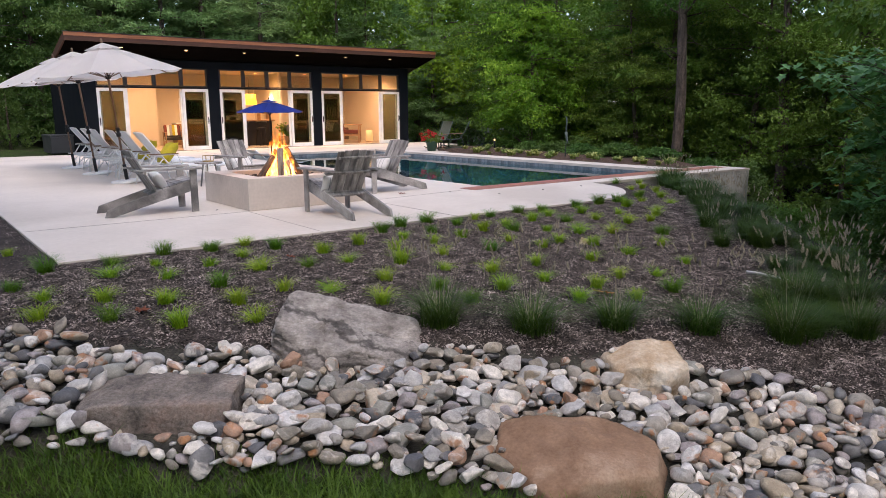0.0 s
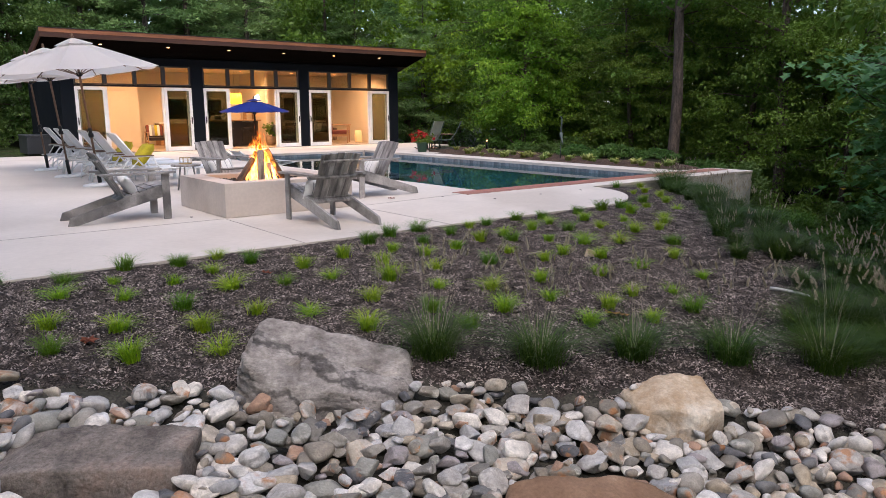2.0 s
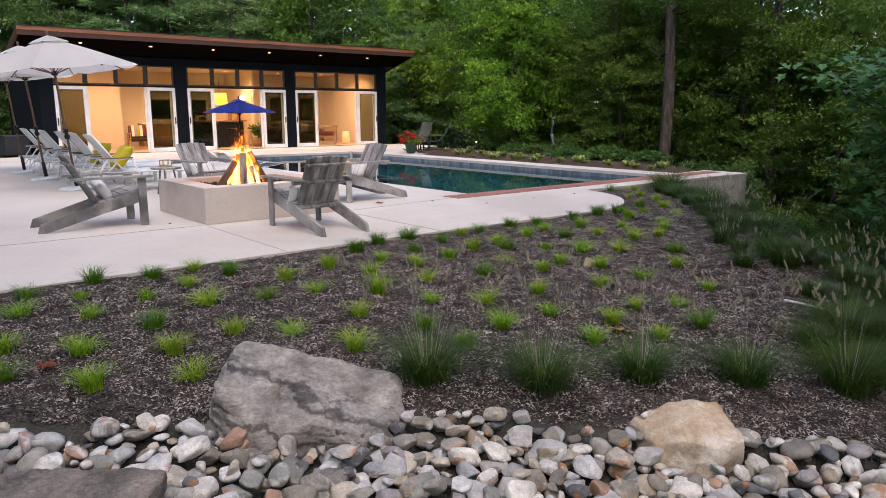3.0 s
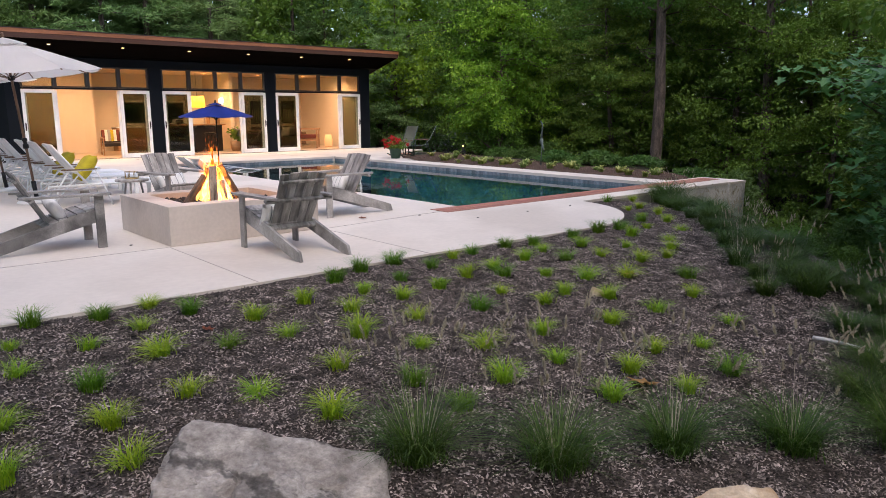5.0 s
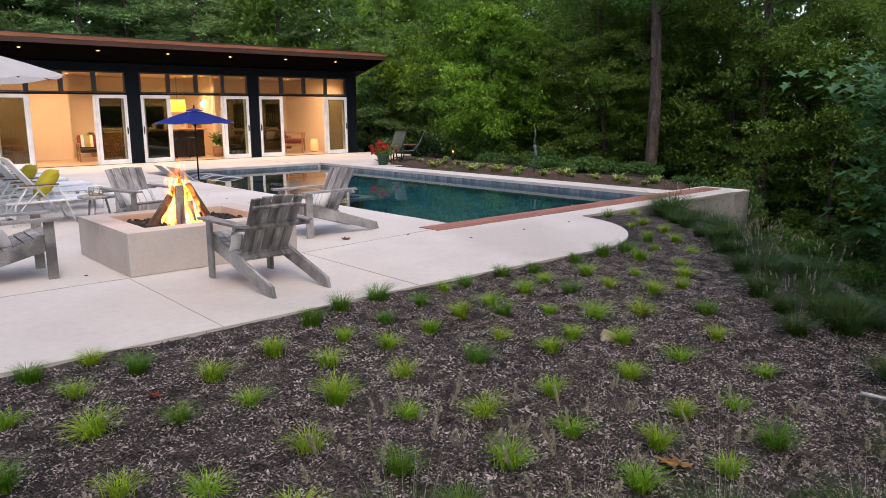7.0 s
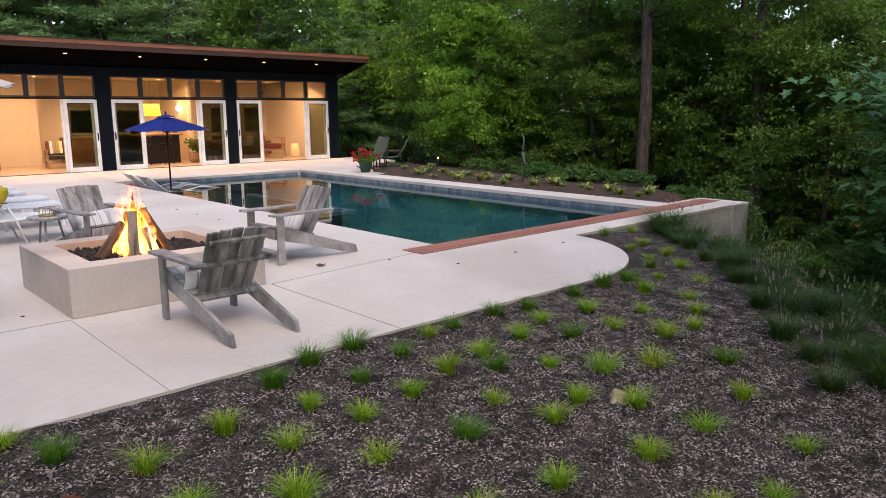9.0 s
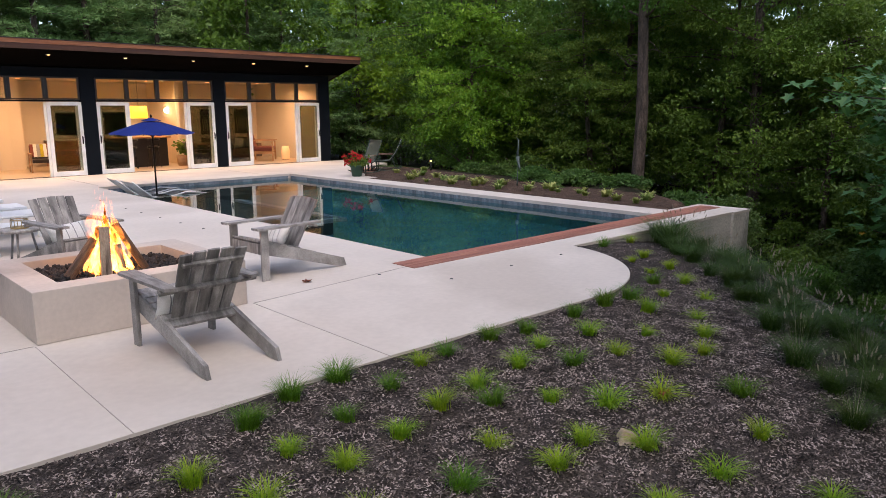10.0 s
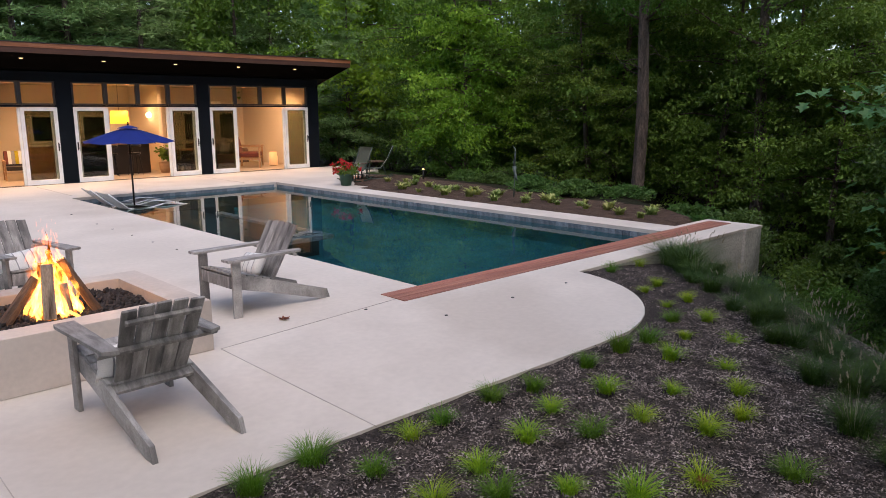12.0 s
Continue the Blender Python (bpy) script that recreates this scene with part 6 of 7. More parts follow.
def boulder(name, label, material, m, planes, seed, round_=12, rough=0.03, beds=None, detail=6, chips=26, bite=0.06):
    """A rock bounded by planes (a way out and its distance, in metres), its edges worn round, its faces broken by noise, with
    narrow clefts along its dipping beds where it has any."""
    bm = bm_new()
    bmesh.ops.create_icosphere(bm, subdivisions=detail, radius=1.0)
    off = Vector((seed * 7.3, seed * 3.1, seed * 5.7))
    faces = [(Vector(n).normalized(), k) for n, k in planes]
    rng = np.random.default_rng(int(seed * 10))
    for v in bm.verts:
        d = v.co.normalized()
        v.co = d * sum(max(0.0, d.dot(n) / k) ** round_ for n, k in faces) ** (-1 / round_)
    hull = np.array([tuple(v.co) for v in bm.verts])
    flakes = []
    for _ in range(chips):
        n = rng.normal(size=3)
        n /= np.linalg.norm(n)
        flakes.append((Vector(n), float((hull @ n).max()) * (1 - bite * rng.uniform(0.2, 1.0))))
    for v in bm.verts:
        p = v.co.copy()
        d = p.normalized()
        for n, k in flakes:
            e = p.dot(n) - k
            if e > 0:
                p -= n * e
        q = p * 4.0 + off
        out = rough * (noise.noise(q) + 0.5 * noise.noise(q * 2.3) + 0.28 * noise.noise(q * 5.1) + 0.16 * noise.noise(q * 11.0) + 0.08 * noise.noise(q * 23.0))
        if beds:
            way, pitch, depth = beds
            h = p.dot(Vector(way).normalized()) / pitch + 0.55 * noise.noise(p * 3.0 + off) + 0.2 * noise.noise(p * 9.0 + off)
            f = h - math.floor(h)
            keep = max(0.15, min(1.0, 0.6 + 1.8 * noise.noise(p * 2.2 + off * 1.7)))
            out -= depth * keep * max(0.0, 1 - f / 0.16) + depth * 0.4 * keep * (1 - f)
        v.co = p + d * out
    for f in bm.faces:
        f.smooth = True
    ob = solid(name, bm, material, label, "boulder", "boulders in the stone bed")
    ob.matrix_world = m
    return ob


def rock(name, c1, c2, scale, fine, stain, stretch=(1, 1, 1), speckle=0.3, depth=0.02, cracks=0.0):
    """Weathered stone: ragged patches of two tones, a stain, grain, pits and dark hairline cracks."""
    m = surf(name, c1, c2, scale, 0.85, 0.8, fine, stretch=stretch, stain=stain, speckle=speckle, depth=depth, spec=0.3)
    for n in m.node_tree.nodes:
        if n.type == "TEX_NOISE":
            n.inputs["Detail"].default_value, n.inputs["Roughness"].default_value = 10, 0.68
    if cracks:
        N, L = m.node_tree.nodes, m.node_tree.links
        tc, mp, wave, mr, mul = [N.new("ShaderNode" + k) for k in ("TexCoord", "Mapping", "TexWave", "MapRange", "MixRGB")]
        mp.inputs["Rotation"].default_value = (0.12, radians(-18), 0.0)
        wave.bands_direction = "Z"
        wave.inputs["Scale"].default_value, wave.inputs["Distortion"].default_value, wave.inputs["Detail"].default_value = cracks, 5.0, 5.0
        wave.inputs["Detail Scale"].default_value, wave.inputs["Detail Roughness"].default_value = 1.6, 0.62
        mr.inputs["From Max"].default_value, mr.inputs["To Min"].default_value = 0.10, 0.35
        mul.blend_type, mul.inputs[0].default_value = "MULTIPLY", 1.0
        L.new(tc.outputs["Object"], mp.inputs["Vector"])
        L.new(mp.outputs[0], wave.inputs["Vector"])
        L.new(wave.outputs["Fac"], mr.inputs["Value"])
        base = N["Principled BSDF"].inputs["Base Color"]
        L.new(base.links[0].from_socket, mul.inputs[1])
        L.new(mr.outputs[0], mul.inputs[2])
        L.new(mul.outputs[0], base)
    return m


GREY_ROCK = rock("layered_grey_rock", (0.15, 0.130, 0.116), (0.56, 0.505, 0.465), 3.6, 40, (0.12, 0.107, 0.096), (1.0, 1.0, 1.9), 0.30, cracks=1.7)
BROWN_ROCK = rock("grey_brown_rock", (0.080, 0.066, 0.057), (0.32, 0.27, 0.235), 5.0, 55, (0.26, 0.185, 0.15), speckle=0.4, depth=0.012)
TAN_ROCK = rock("tan_sandstone", (0.40, 0.27, 0.16), (0.66, 0.56, 0.44), 5.0, 45, (0.72, 0.66, 0.57), speckle=0.22, depth=0.012)
RED_ROCK = rock("red_brown_rock", (0.175, 0.100, 0.060), (0.31, 0.195, 0.128), 3.5, 60, (0.40, 0.285, 0.205), speckle=0.2, depth=0.006)
build_stones()
boulder("boulder", "large layered grey boulder with a sloping top", GREY_ROCK, pose(-1.60, -5.25, -0.295, 0, 0, -38),
        [((0.28, -0.28, 0.91), 0.225), ((0.10, -0.62, 0.78), 0.315), ((-0.93, -0.10, 0.35), 0.45), ((-0.95, -0.30, -0.1), 0.52), ((-0.42, -0.88, 0.12), 0.40), ((0.20, -0.96, 0.12), 0.36),
         ((0.80, -0.45, 0.40), 0.50), ((1, 0.05, 0.1), 0.60), ((0, 1, 0.25), 0.30), ((0, 0, -1), 0.35)], 1.0, 50, 0.036, ((0.28, -0.20, 0.93), 0.10, 0.045), bite=0.06)
boulder("boulder", "blocky grey-brown boulder with a flat top", BROWN_ROCK, pose(-2.88, -5.47, -0.35, 0, 0, -36),
        [((0.02, -0.10, 0.99), 0.155), ((-0.35, -0.10, 0.93), 0.25), ((-0.95, -0.25, 0.15), 0.45), ((-0.5, -0.86, 0.05), 0.36), ((0.04, -0.99, 0.10), 0.215), ((0.72, -0.69, 0.05), 0.44),
         ((1, 0.0, 0.03), 0.45), ((0, 1, 0.2), 0.22), ((0, 0, -1), 0.27)], 2.0, 44, 0.024, chips=14, bite=0.04)
boulder("boulder", "pale tan sandstone boulder with broken faces", TAN_ROCK, pose(0.075, -6.645, -0.445, 0, 0, -36),
        [((0.10, -0.34, 0.93), 0.145), ((-0.30, -0.15, 0.94), 0.155), ((-0.97, -0.2, 0.1), 0.265), ((-0.25, -0.95, 0.06), 0.18), ((0.60, -0.78, -0.15), 0.215), ((0.95, 0.1, 0.2), 0.275),
         ((0.62, -0.25, 0.74), 0.235), ((0, 1, 0.2), 0.2), ((0, 0, -1), 0.22)], 3.4, 44, 0.022, chips=20, bite=0.07)
boulder("boulder", "smooth reddish-brown boulder set in the grass edge", RED_ROCK, pose(-1.115, -7.05, -0.615, 0, 0, -38),
        [((0.14, -0.14, 0.97), 0.20), ((-0.12, -0.30, 0.94), 0.215), ((-0.74, -0.66, 0.10), 0.42), ((-0.95, 0.15, 0.25), 0.46), ((0.26, -0.94, 0.14), 0.36), ((0.90, -0.35, 0.22), 0.47),
         ((0.7, 0.7, 0.3), 0.40), ((-0.1, 1, 0.3), 0.25), ((0, 0, -1), 0.3)], 4.2, 34, 0.020, chips=14, bite=0.04)
boulder("boulder", "rounded grey-brown boulder at the bed's end", BROWN_ROCK, pose(-4.05, -4.72, -0.36, 0, 0, 10),
        [((0, 0, 1), 0.17), ((1, 0, 0.1), 0.23), ((-1, 0.1, 0.1), 0.22), ((0.1, 1, 0), 0.18), ((0, -1, 0.2), 0.18), ((0, 0, -1), 0.17)], 5.5, 8, 0.015, detail=5)
boulder("pale_rock", "small pale rock lying in the mulch", TAN_ROCK, pose(2.215, -4.17, land(2.215, -4.17) + 0.015, 10, 0, 40),
        [((0.2, -0.2, 1), 0.032), ((1, 0.2, 0.4), 0.058), ((-1, 0, 0.4), 0.058), ((0, 1, 0.2), 0.05), ((0.2, -1, 0.3), 0.048), ((0, 0, -1), 0.05)], 6.5, 12, 0.005, detail=4)

# bleached driftwood among the grasses
DRIFT = surf("bleached_wood", (0.52, 0.50, 0.47), (0.70, 0.68, 0.64), 5, 0.8, 0.4, 50, stretch=(1, 1, 1), speckle=0.25)
bm = bm_new()
tube(bm, [(-0.26, 0.02, 0.02), (-0.16, -0.02, 0.04), (-0.04, 0.015, 0.03), (0.06, -0.02, 0.035), (0.17, 0.02, 0.02), (0.25, 0.0, 0.005)], 0.017, 7, 0.006)
drift = solid("driftwood", bm, DRIFT, "bleached stick lying among the grasses", "stick")
drift.matrix_world = pose(2.85, -6.05, land(2.85, -6.05) + 0.04, 0, 4, -78)

# ---- planting ----


def blades(rng, count, height, spread, width, lean, bend=0.5, base_r=0.03, segs=3):
    """Arching blades from one crown: vertices and triangles."""
    v, f = [], []
    for _ in range(count):
        a = rng.uniform(0, math.tau)
        out = np.array((math.cos(a), math.sin(a), 0.0))
        side = np.array((-math.sin(a), math.cos(a), 0.0))
        h = height * rng.uniform(0.55, 1.1)
        reach = spread * rng.uniform(0.25, 1.0) ** 0.8
        p0 = out * base_r * rng.uniform(0, 1) + side * base_r * rng.normal() * 0.6
        w = width * rng.uniform(0.7, 1.3)
        twist = side * rng.normal() * 0.15 * reach
        i = len(v)
        for k in range(segs):
            t = k / segs
            c = p0 + out * reach * (t ** (1.0 + bend)) * lean + twist * t + np.array((0, 0, h * (t - bend * 0.45 * t ** 2.6)))
            v += [c - side * w * (1 - t * 0.7) / 2, c + side * w * (1 - t * 0.7) / 2]
        v.append(p0 + out * reach * lean + twist + np.array((0, 0, h * (1 - bend * 0.45))))
        for k in range(segs - 1):
            b = i + 2 * k
            f += [(b, b + 1, b + 3), (b, b + 3, b + 2)]
        b = i + 2 * (segs - 1)
        f.append((b, b + 1, b + 2))
    return np.array(v), np.array(f)


TUFT_GREEN = leafy("sedge_green", (0.055, 0.15, 0.008), (0.17, 0.32, 0.02), 0.45, 0.4, 0.012, 0.8, 2.0)
TUFT_LIME = leafy("sedge_lime", (0.12, 0.28, 0.008), (0.42, 0.56, 0.030), 0.45, 0.4, 0.015, 0.8, 2.0)
FOUNTAIN = leafy("fountain_grass_blades", (0.022, 0.060, 0.007), (0.085, 0.155, 0.020), 0.5, 0.3, 0.01, 0.85, 2.0)
PLUME = leafy("plume_bristle", (0.36, 0.31, 0.22), (0.58, 0.52, 0.40), 0.8, 0.4, 0.0, 0.9, 2.0)

tuft_rng = np.random.default_rng(3)
lime_kinds = [raw_mesh("grass_tuft", *blades(tuft_rng, int(n * 1.3), h * 1.12, s * 1.05, 0.0042, 1.0, 0.95, 0.04, 5), TUFT_LIME) for n, h, s in ((150, 0.17, 0.18), (120, 0.15, 0.20), (170, 0.19, 0.17), (100, 0.15, 0.17))]
green_kinds = [raw_mesh("grass_tuft", *blades(tuft_rng, int(n * 1.2), h * 1.1, s * 1.05, 0.0038, 1.0, 0.8, 0.05, 5), TUFT_GREEN) for n, h, s in ((230, 0.20, 0.18), (190, 0.18, 0.17), (260, 0.21, 0.19))]
tuft_spots_upper = [
    (7.95, -0.52), (7.16, -0.58), (6.89, -1.41), (-3.11, -1.48), (6.45, -1.51), (6.08, -2.00), (6.40, -2.07), (-1.87, -2.30), (1.36, -2.32), (5.60, -2.33),
    (-1.05, -2.36), (0.92, -2.38), (2.83, -2.43), (2.31, -2.45), (-1.45, -2.46), (4.46, -2.46), (-2.40, -2.46), (2.01, -2.48), (3.92, -2.48), (4.86, -2.49),
    (3.21, -2.51), (-2.96, -2.51), (5.85, -2.55), (0.50, -2.59), (5.19, -2.68), (1.55, -2.69), (-0.87, -2.71), (-2.09, -2.77), (3.01, -2.83), (-1.29, -2.86),
]
tuft_spots_middle = [
    (4.58, -2.86), (1.02, -2.88), (3.58, -2.90), (-2.53, -2.98), (-0.04, -3.00), (5.47, -3.00), (2.53, -3.01), (-3.28, -3.01), (0.51, -3.03), (-1.69, -3.06),
    (2.04, -3.06), (-0.55, -3.13), (1.58, -3.16), (2.93, -3.22), (3.95, -3.23), (4.79, -3.26), (1.14, -3.28), (-2.15, -3.28), (3.39, -3.31), (1.91, -3.32),
    (0.67, -3.37), (0.15, -3.39), (-1.34, -3.43), (-3.13, -3.47), (2.24, -3.55), (-0.94, -3.56), (4.34, -3.57), (-0.51, -3.59), (-2.74, -3.66), (1.48, -3.71),
    (3.55, -3.71), (-1.85, -3.73), (3.95, -3.77), (0.46, -3.82),
]
tuft_spots_lower = [
    (2.50, -3.83), (-3.23, -3.86), (-0.11, -3.89), (1.03, -3.91), (-2.37, -3.97), (2.92, -3.99), (1.93, -4.04), (-1.44, -4.11), (1.60, -4.12), (-2.82, -4.14),
    (-1.90, -4.24), (-0.53, -4.26), (0.12, -4.28), (-1.11, -4.30), (2.22, -4.31), (3.45, -4.32), (-2.44, -4.51), (0.50, -4.54), (1.04, -4.60), (-1.93, -4.65),
    (2.91, -4.69), (-0.28, -4.70), (1.69, -4.72), (2.28, -4.74), (-0.90, -4.77), (0.76, -4.97), (0.23, -4.98), (-0.25, -5.13), (1.51, -5.24), (2.56, -5.25),
    (1.05, -5.35), (1.91, -5.36), (0.64, -5.51), (1.67, -5.73), (1.14, -5.73),
]
for n, (x, y) in enumerate(tuft_spots_upper + tuft_spots_middle + tuft_spots_lower):
    dark = y > -2.75 and x < 5.7 and n % 7 != 3 or n % 6 == 1
    me = green_kinds[n % 3] if dark else lime_kinds[n % 4]
    ob = tagged(new("grass_tuft", me), "small deep green sedge tuft in dark mulch" if dark else "small yellow-green sedge tuft in dark mulch", "grass tuft", "sedge tufts")
    s = tuft_rng.uniform(0.78, 1.15) * (1.0 if x < 5 else 0.85)
    ob.matrix_world = pose(x, y, land(x, y) + relief(x, y) - 0.006, tuft_rng.normal() * 6, tuft_rng.normal() * 6, n * 67 % 360)
    ob.scale = (s, s, s * tuft_rng.uniform(0.85, 1.2))


def plume_mesh(rng, stems, height, spread):
    """Bristly seed heads on thin arching stems."""
    v, f = [], []
    for _ in range(stems):
        a = rng.uniform(0, math.tau)
        out = np.array((math.cos(a), math.sin(a), 0.0))
        h = height * rng.uniform(0.75, 1.1)
        r = spread * rng.uniform(0.3, 1.0)
        top = out * r + np.array((0, 0, h))
        d = (out * rng.uniform(0.2, 0.7) + np.array((0, 0, 1.0)))
        d /= np.linalg.norm(d)
        side = np.cross(d, out) + 1e-4
        side /= np.linalg.norm(side)
        i = len(v)
        v += [out * 0.03 - side * 0.0012, out * 0.03 + side * 0.0012, top]
        f.append((i, i + 1, i + 2))
        L = rng.uniform(0.05, 0.085)
        for _ in range(70):
            t = rng.uniform(0, 1)
            c = top + d * L * t
            q = rng.normal(size=3)
            q = q / np.linalg.norm(q) * 0.8 + d * 0.7
            tip = c + q * 0.022 * (1.2 - 0.6 * t)
            s2 = np.cross(q, d)
            s2 = s2 / (np.linalg.norm(s2) + 1e-9) * 0.0034
            i = len(v)
            v += [c - s2, c + s2, tip]
            f.append((i, i + 1, i + 2))
    return np.array(v), np.array(f)


def fountain_grass(rng, height, plumes):
    t = thing("fountain_grass", "dark green fountain grass clump with pale bristly plumes", "ornamental grass", group="fountain grasses")
    ob = new("blades", raw_mesh("blades", *blades(rng, 520, height * 0.90, height * 1.05, 0.0052, 1.0, 0.8, 0.10, 5), FOUNTAIN))
    ob.parent = t
    if plumes:
        ob = new("plumes", raw_mesh("plumes", *plume_mesh(rng, plumes, height * 1.5, height * 1.0), PLUME))
        ob.parent = t
        tagged(ob, "pale bristly seed plumes")
    return t


grass_rng = np.random.default_rng(14)
grass_kinds = [fountain_grass(grass_rng, 0.46, 26), fountain_grass(grass_rng, 0.42, 20), fountain_grass(grass_rng, 0.50, 22), fountain_grass(grass_rng, 0.48, 0)]
grass_spots = [(-0.76, -5.36), (-0.22, -5.80), (0.47, -6.04), (1.09, -6.42), (1.62, -6.85), (2.34, -7.10), (2.55, -6.45), (3.15, -6.75)]
line = [(3.6, -6.1), (4.2, -5.2), (5.2, -4.1), (6.3, -3.0), (7.0, -2.1), (8.4, -0.8)]
for k in range(24):
    g = k / 23 * 4.999
    (ax, ay), (bx, by) = line[int(g)], line[int(g) + 1]
    off = grass_rng.uniform(-0.1, 0.5)
    grass_spots.append((ax + (bx - ax) * (g % 1) + 0.7 * off, ay + (by - ay) * (g % 1) - 0.7 * off))
dense_spots = [(2.14, -6.4), (1.92, -6.69), (1.91, -6.89), (2.35, -6.9), (2.38, -7.02), (2.74, -6.62), (3.05, -6.7), (2.78, -6.24), (3.18, -6.28), (3.77, -6.31), (17.58, -1.38), (4.09, -5.84), (3.32, -5.86), (4.46, -5.48), (9.38, -3.93)]
wall_spots = [(8.75, -0.62), (8.2, -1.1), (7.7, -1.5), (7.07, -2.01), (6.49, -2.54), (6.17, -2.96), (5.75, -3.26), (5.8, -3.43), (5.06, -3.85), (4.37, -4.36), (5.06, -4.14), (4.08, -4.72), (3.63, -5.01), (4.24, -4.96), (5.67, -3.72)]
for n, (x, y) in enumerate(grass_spots):
    kind_n = (0, 0, 1, 1, 2, 2, 0, 2)[n] if n < 8 else (3 if n % 5 or n > 21 else 0)
    src = grass_kinds[kind_n]
    m = pose(x, y, land(x, y) - 0.01, 0, 0, n * 83 % 360)
    first = not src.get("placed")
    if first:
        src["placed"] = 1
        src.matrix_world = m
        ob = src
    else:
        ob = copy_thing(src, m)
    s = 1.0 if n < 8 else grass_rng.uniform(0.5, 0.9)
    ob.scale = (s, s, s)
for n, (x, y) in enumerate(dense_spots):
    ob = copy_thing(grass_kinds[(3, 3, 3, 3, 0)[n % 5]], pose(x, y, land(x, y) - 0.01, 0, 0, n * 59 % 360))
    s = grass_rng.uniform(0.62, 0.85)
    ob.scale = (s, s, s)
for n, (x, y) in enumerate(wall_spots):
    ob = copy_thing(grass_kinds[(3, 3, 1, 3, 0)[n % 5]], pose(x, y, land(x, y) - 0.01, 0, 0, n * 131 % 360))
    s = 1.5 if n < 2 else grass_rng.uniform(0.62, 0.9)
    ob.scale = (s * 0.85, s * 0.85, s)
for g in bpy.data.objects:
    if "placed" in g:
        del g["placed"]


def build_chips():
    """Shredded bark lying over the mulch bed."""
    rng = np.random.default_rng(9)
    n = 300000
    x = rng.uniform(-4.4, 9.0, n)
    y = -2.24 - rng.uniform(0, 1, n) ** 0.9 * 5.2
    x, y = np.concatenate([x, rng.uniform(0.8, 7.0, 40000)]), np.concatenate([y, rng.uniform(-9.2, -7.2, 40000)])
    q = 0.598 * x + 0.80 * y
    keep = (q > -5.42 + 0.30 * np.exp(-((x + 0.4) / 1.4) ** 2)) & (x - y < 10.7) & ~((x > 4.85) & (y > -2.2))
    x, y = x[keep], y[keep]
    n2 = 4000
    x = np.concatenate([x, rng.uniform(-4.4, -2.83, 3500), rng.uniform(5.9, 8.6, n2)])
    y = np.concatenate([y, rng.uniform(-2.6, 3.0, 3500), rng.uniform(-2.3, -0.5, n2)])
    ok = ~((x > 4.0) & (y > -2.23) & ((x - 4.60) ** 2 + (y + 0.09) ** 2 < 2.19 ** 2)) & ~((x > -2.83) & (x < 4.9) & (y > -2.23))
    x, y = x[ok], y[ok]
    n = len(x)
    z = np.array([land(a, b) + relief(a, b) for a, b in zip(x, y)]) + rng.uniform(-0.002, 0.012, n)
    ang, tilt = rng.uniform(0, math.tau, n), rng.normal(size=n) * 0.36
    L, W, T = 0.005 + 0.017 * rng.uniform(0, 1, n) ** 1.8, rng.uniform(0.003, 0.0085, n), rng.uniform(0.002, 0.007, n)
    d = np.stack([np.cos(ang) * np.cos(tilt), np.sin(ang) * np.cos(tilt), np.sin(tilt)], 1)
    s = np.stack([-np.sin(ang), np.cos(ang), rng.normal(size=n) * 0.3], 1)
    c = np.stack([x, y, z], 1)
    up = np.array((0, 0, 1.0))
    v = np.stack([c - d * L[:, None], c + s * W[:, None], c + d * L[:, None], c - s * W[:, None], c + up * T[:, None]], 1).reshape(-1, 3)
    i = np.arange(n)[:, None] * 5
    f = np.concatenate([i + np.array([[a, b, 4]]) for a, b in ((0, 3), (3, 2), (2, 1), (1, 0))], 1).reshape(-1, 3)
    tagged(new("mulch_chips", raw_mesh("mulch_chips", v, f, CHIP)), "shredded dark bark mulch chips", "mulch", kind="stuff")


build_chips()


LAWN_BLADE = leafy("lawn_blades", (0.032, 0.085, 0.010), (0.125, 0.215, 0.026), 0.5, 0.35, 0.0, 0.55, 5.0)


def build_lawn():
    rng = np.random.default_rng(17)
    vs, fs, base = [], [], 0
    for _ in range(46000):
        x = rng.uniform(-4.8, -0.3)
        q = rng.uniform(-7.3, -6.30)
        y = (q - 0.598 * x) / 0.80
        if q > lawn_edge(x) + 0.02 + 0.09 * rng.normal() + 0.08 * math.sin(x * 9):
            continue
        a = rng.uniform(0, math.tau)
        h = rng.uniform(0.025, 0.07) * (1.0 if rng.uniform() < 0.9 else 2.1)
        c = np.array((x, y, land(x, y) - 0.004))
        o = np.array((math.cos(a), math.sin(a), 0))
        s = np.array((-math.sin(a), math.cos(a), 0)) * 0.0035
        bend = o * h * rng.uniform(0.2, 1.7)
        vs.append(np.stack([c - s, c + s, c + bend * 0.4 + np.array((0, 0, h * 0.6)) - s * 0.7, c + bend * 0.4 + np.array((0, 0, h * 0.6)) + s * 0.7, c + bend + np.array((0, 0, h))]))
        fs.append(np.array(((0, 1, 3), (0, 3, 2), (2, 3, 4))) + base)
        base += 5
    tagged(new("lawn_grass", raw_mesh("lawn_grass", np.concatenate(vs), np.concatenate(fs), LAWN_BLADE)), "short green lawn at the edge of the stones", "grass", kind="stuff")


build_lawn()

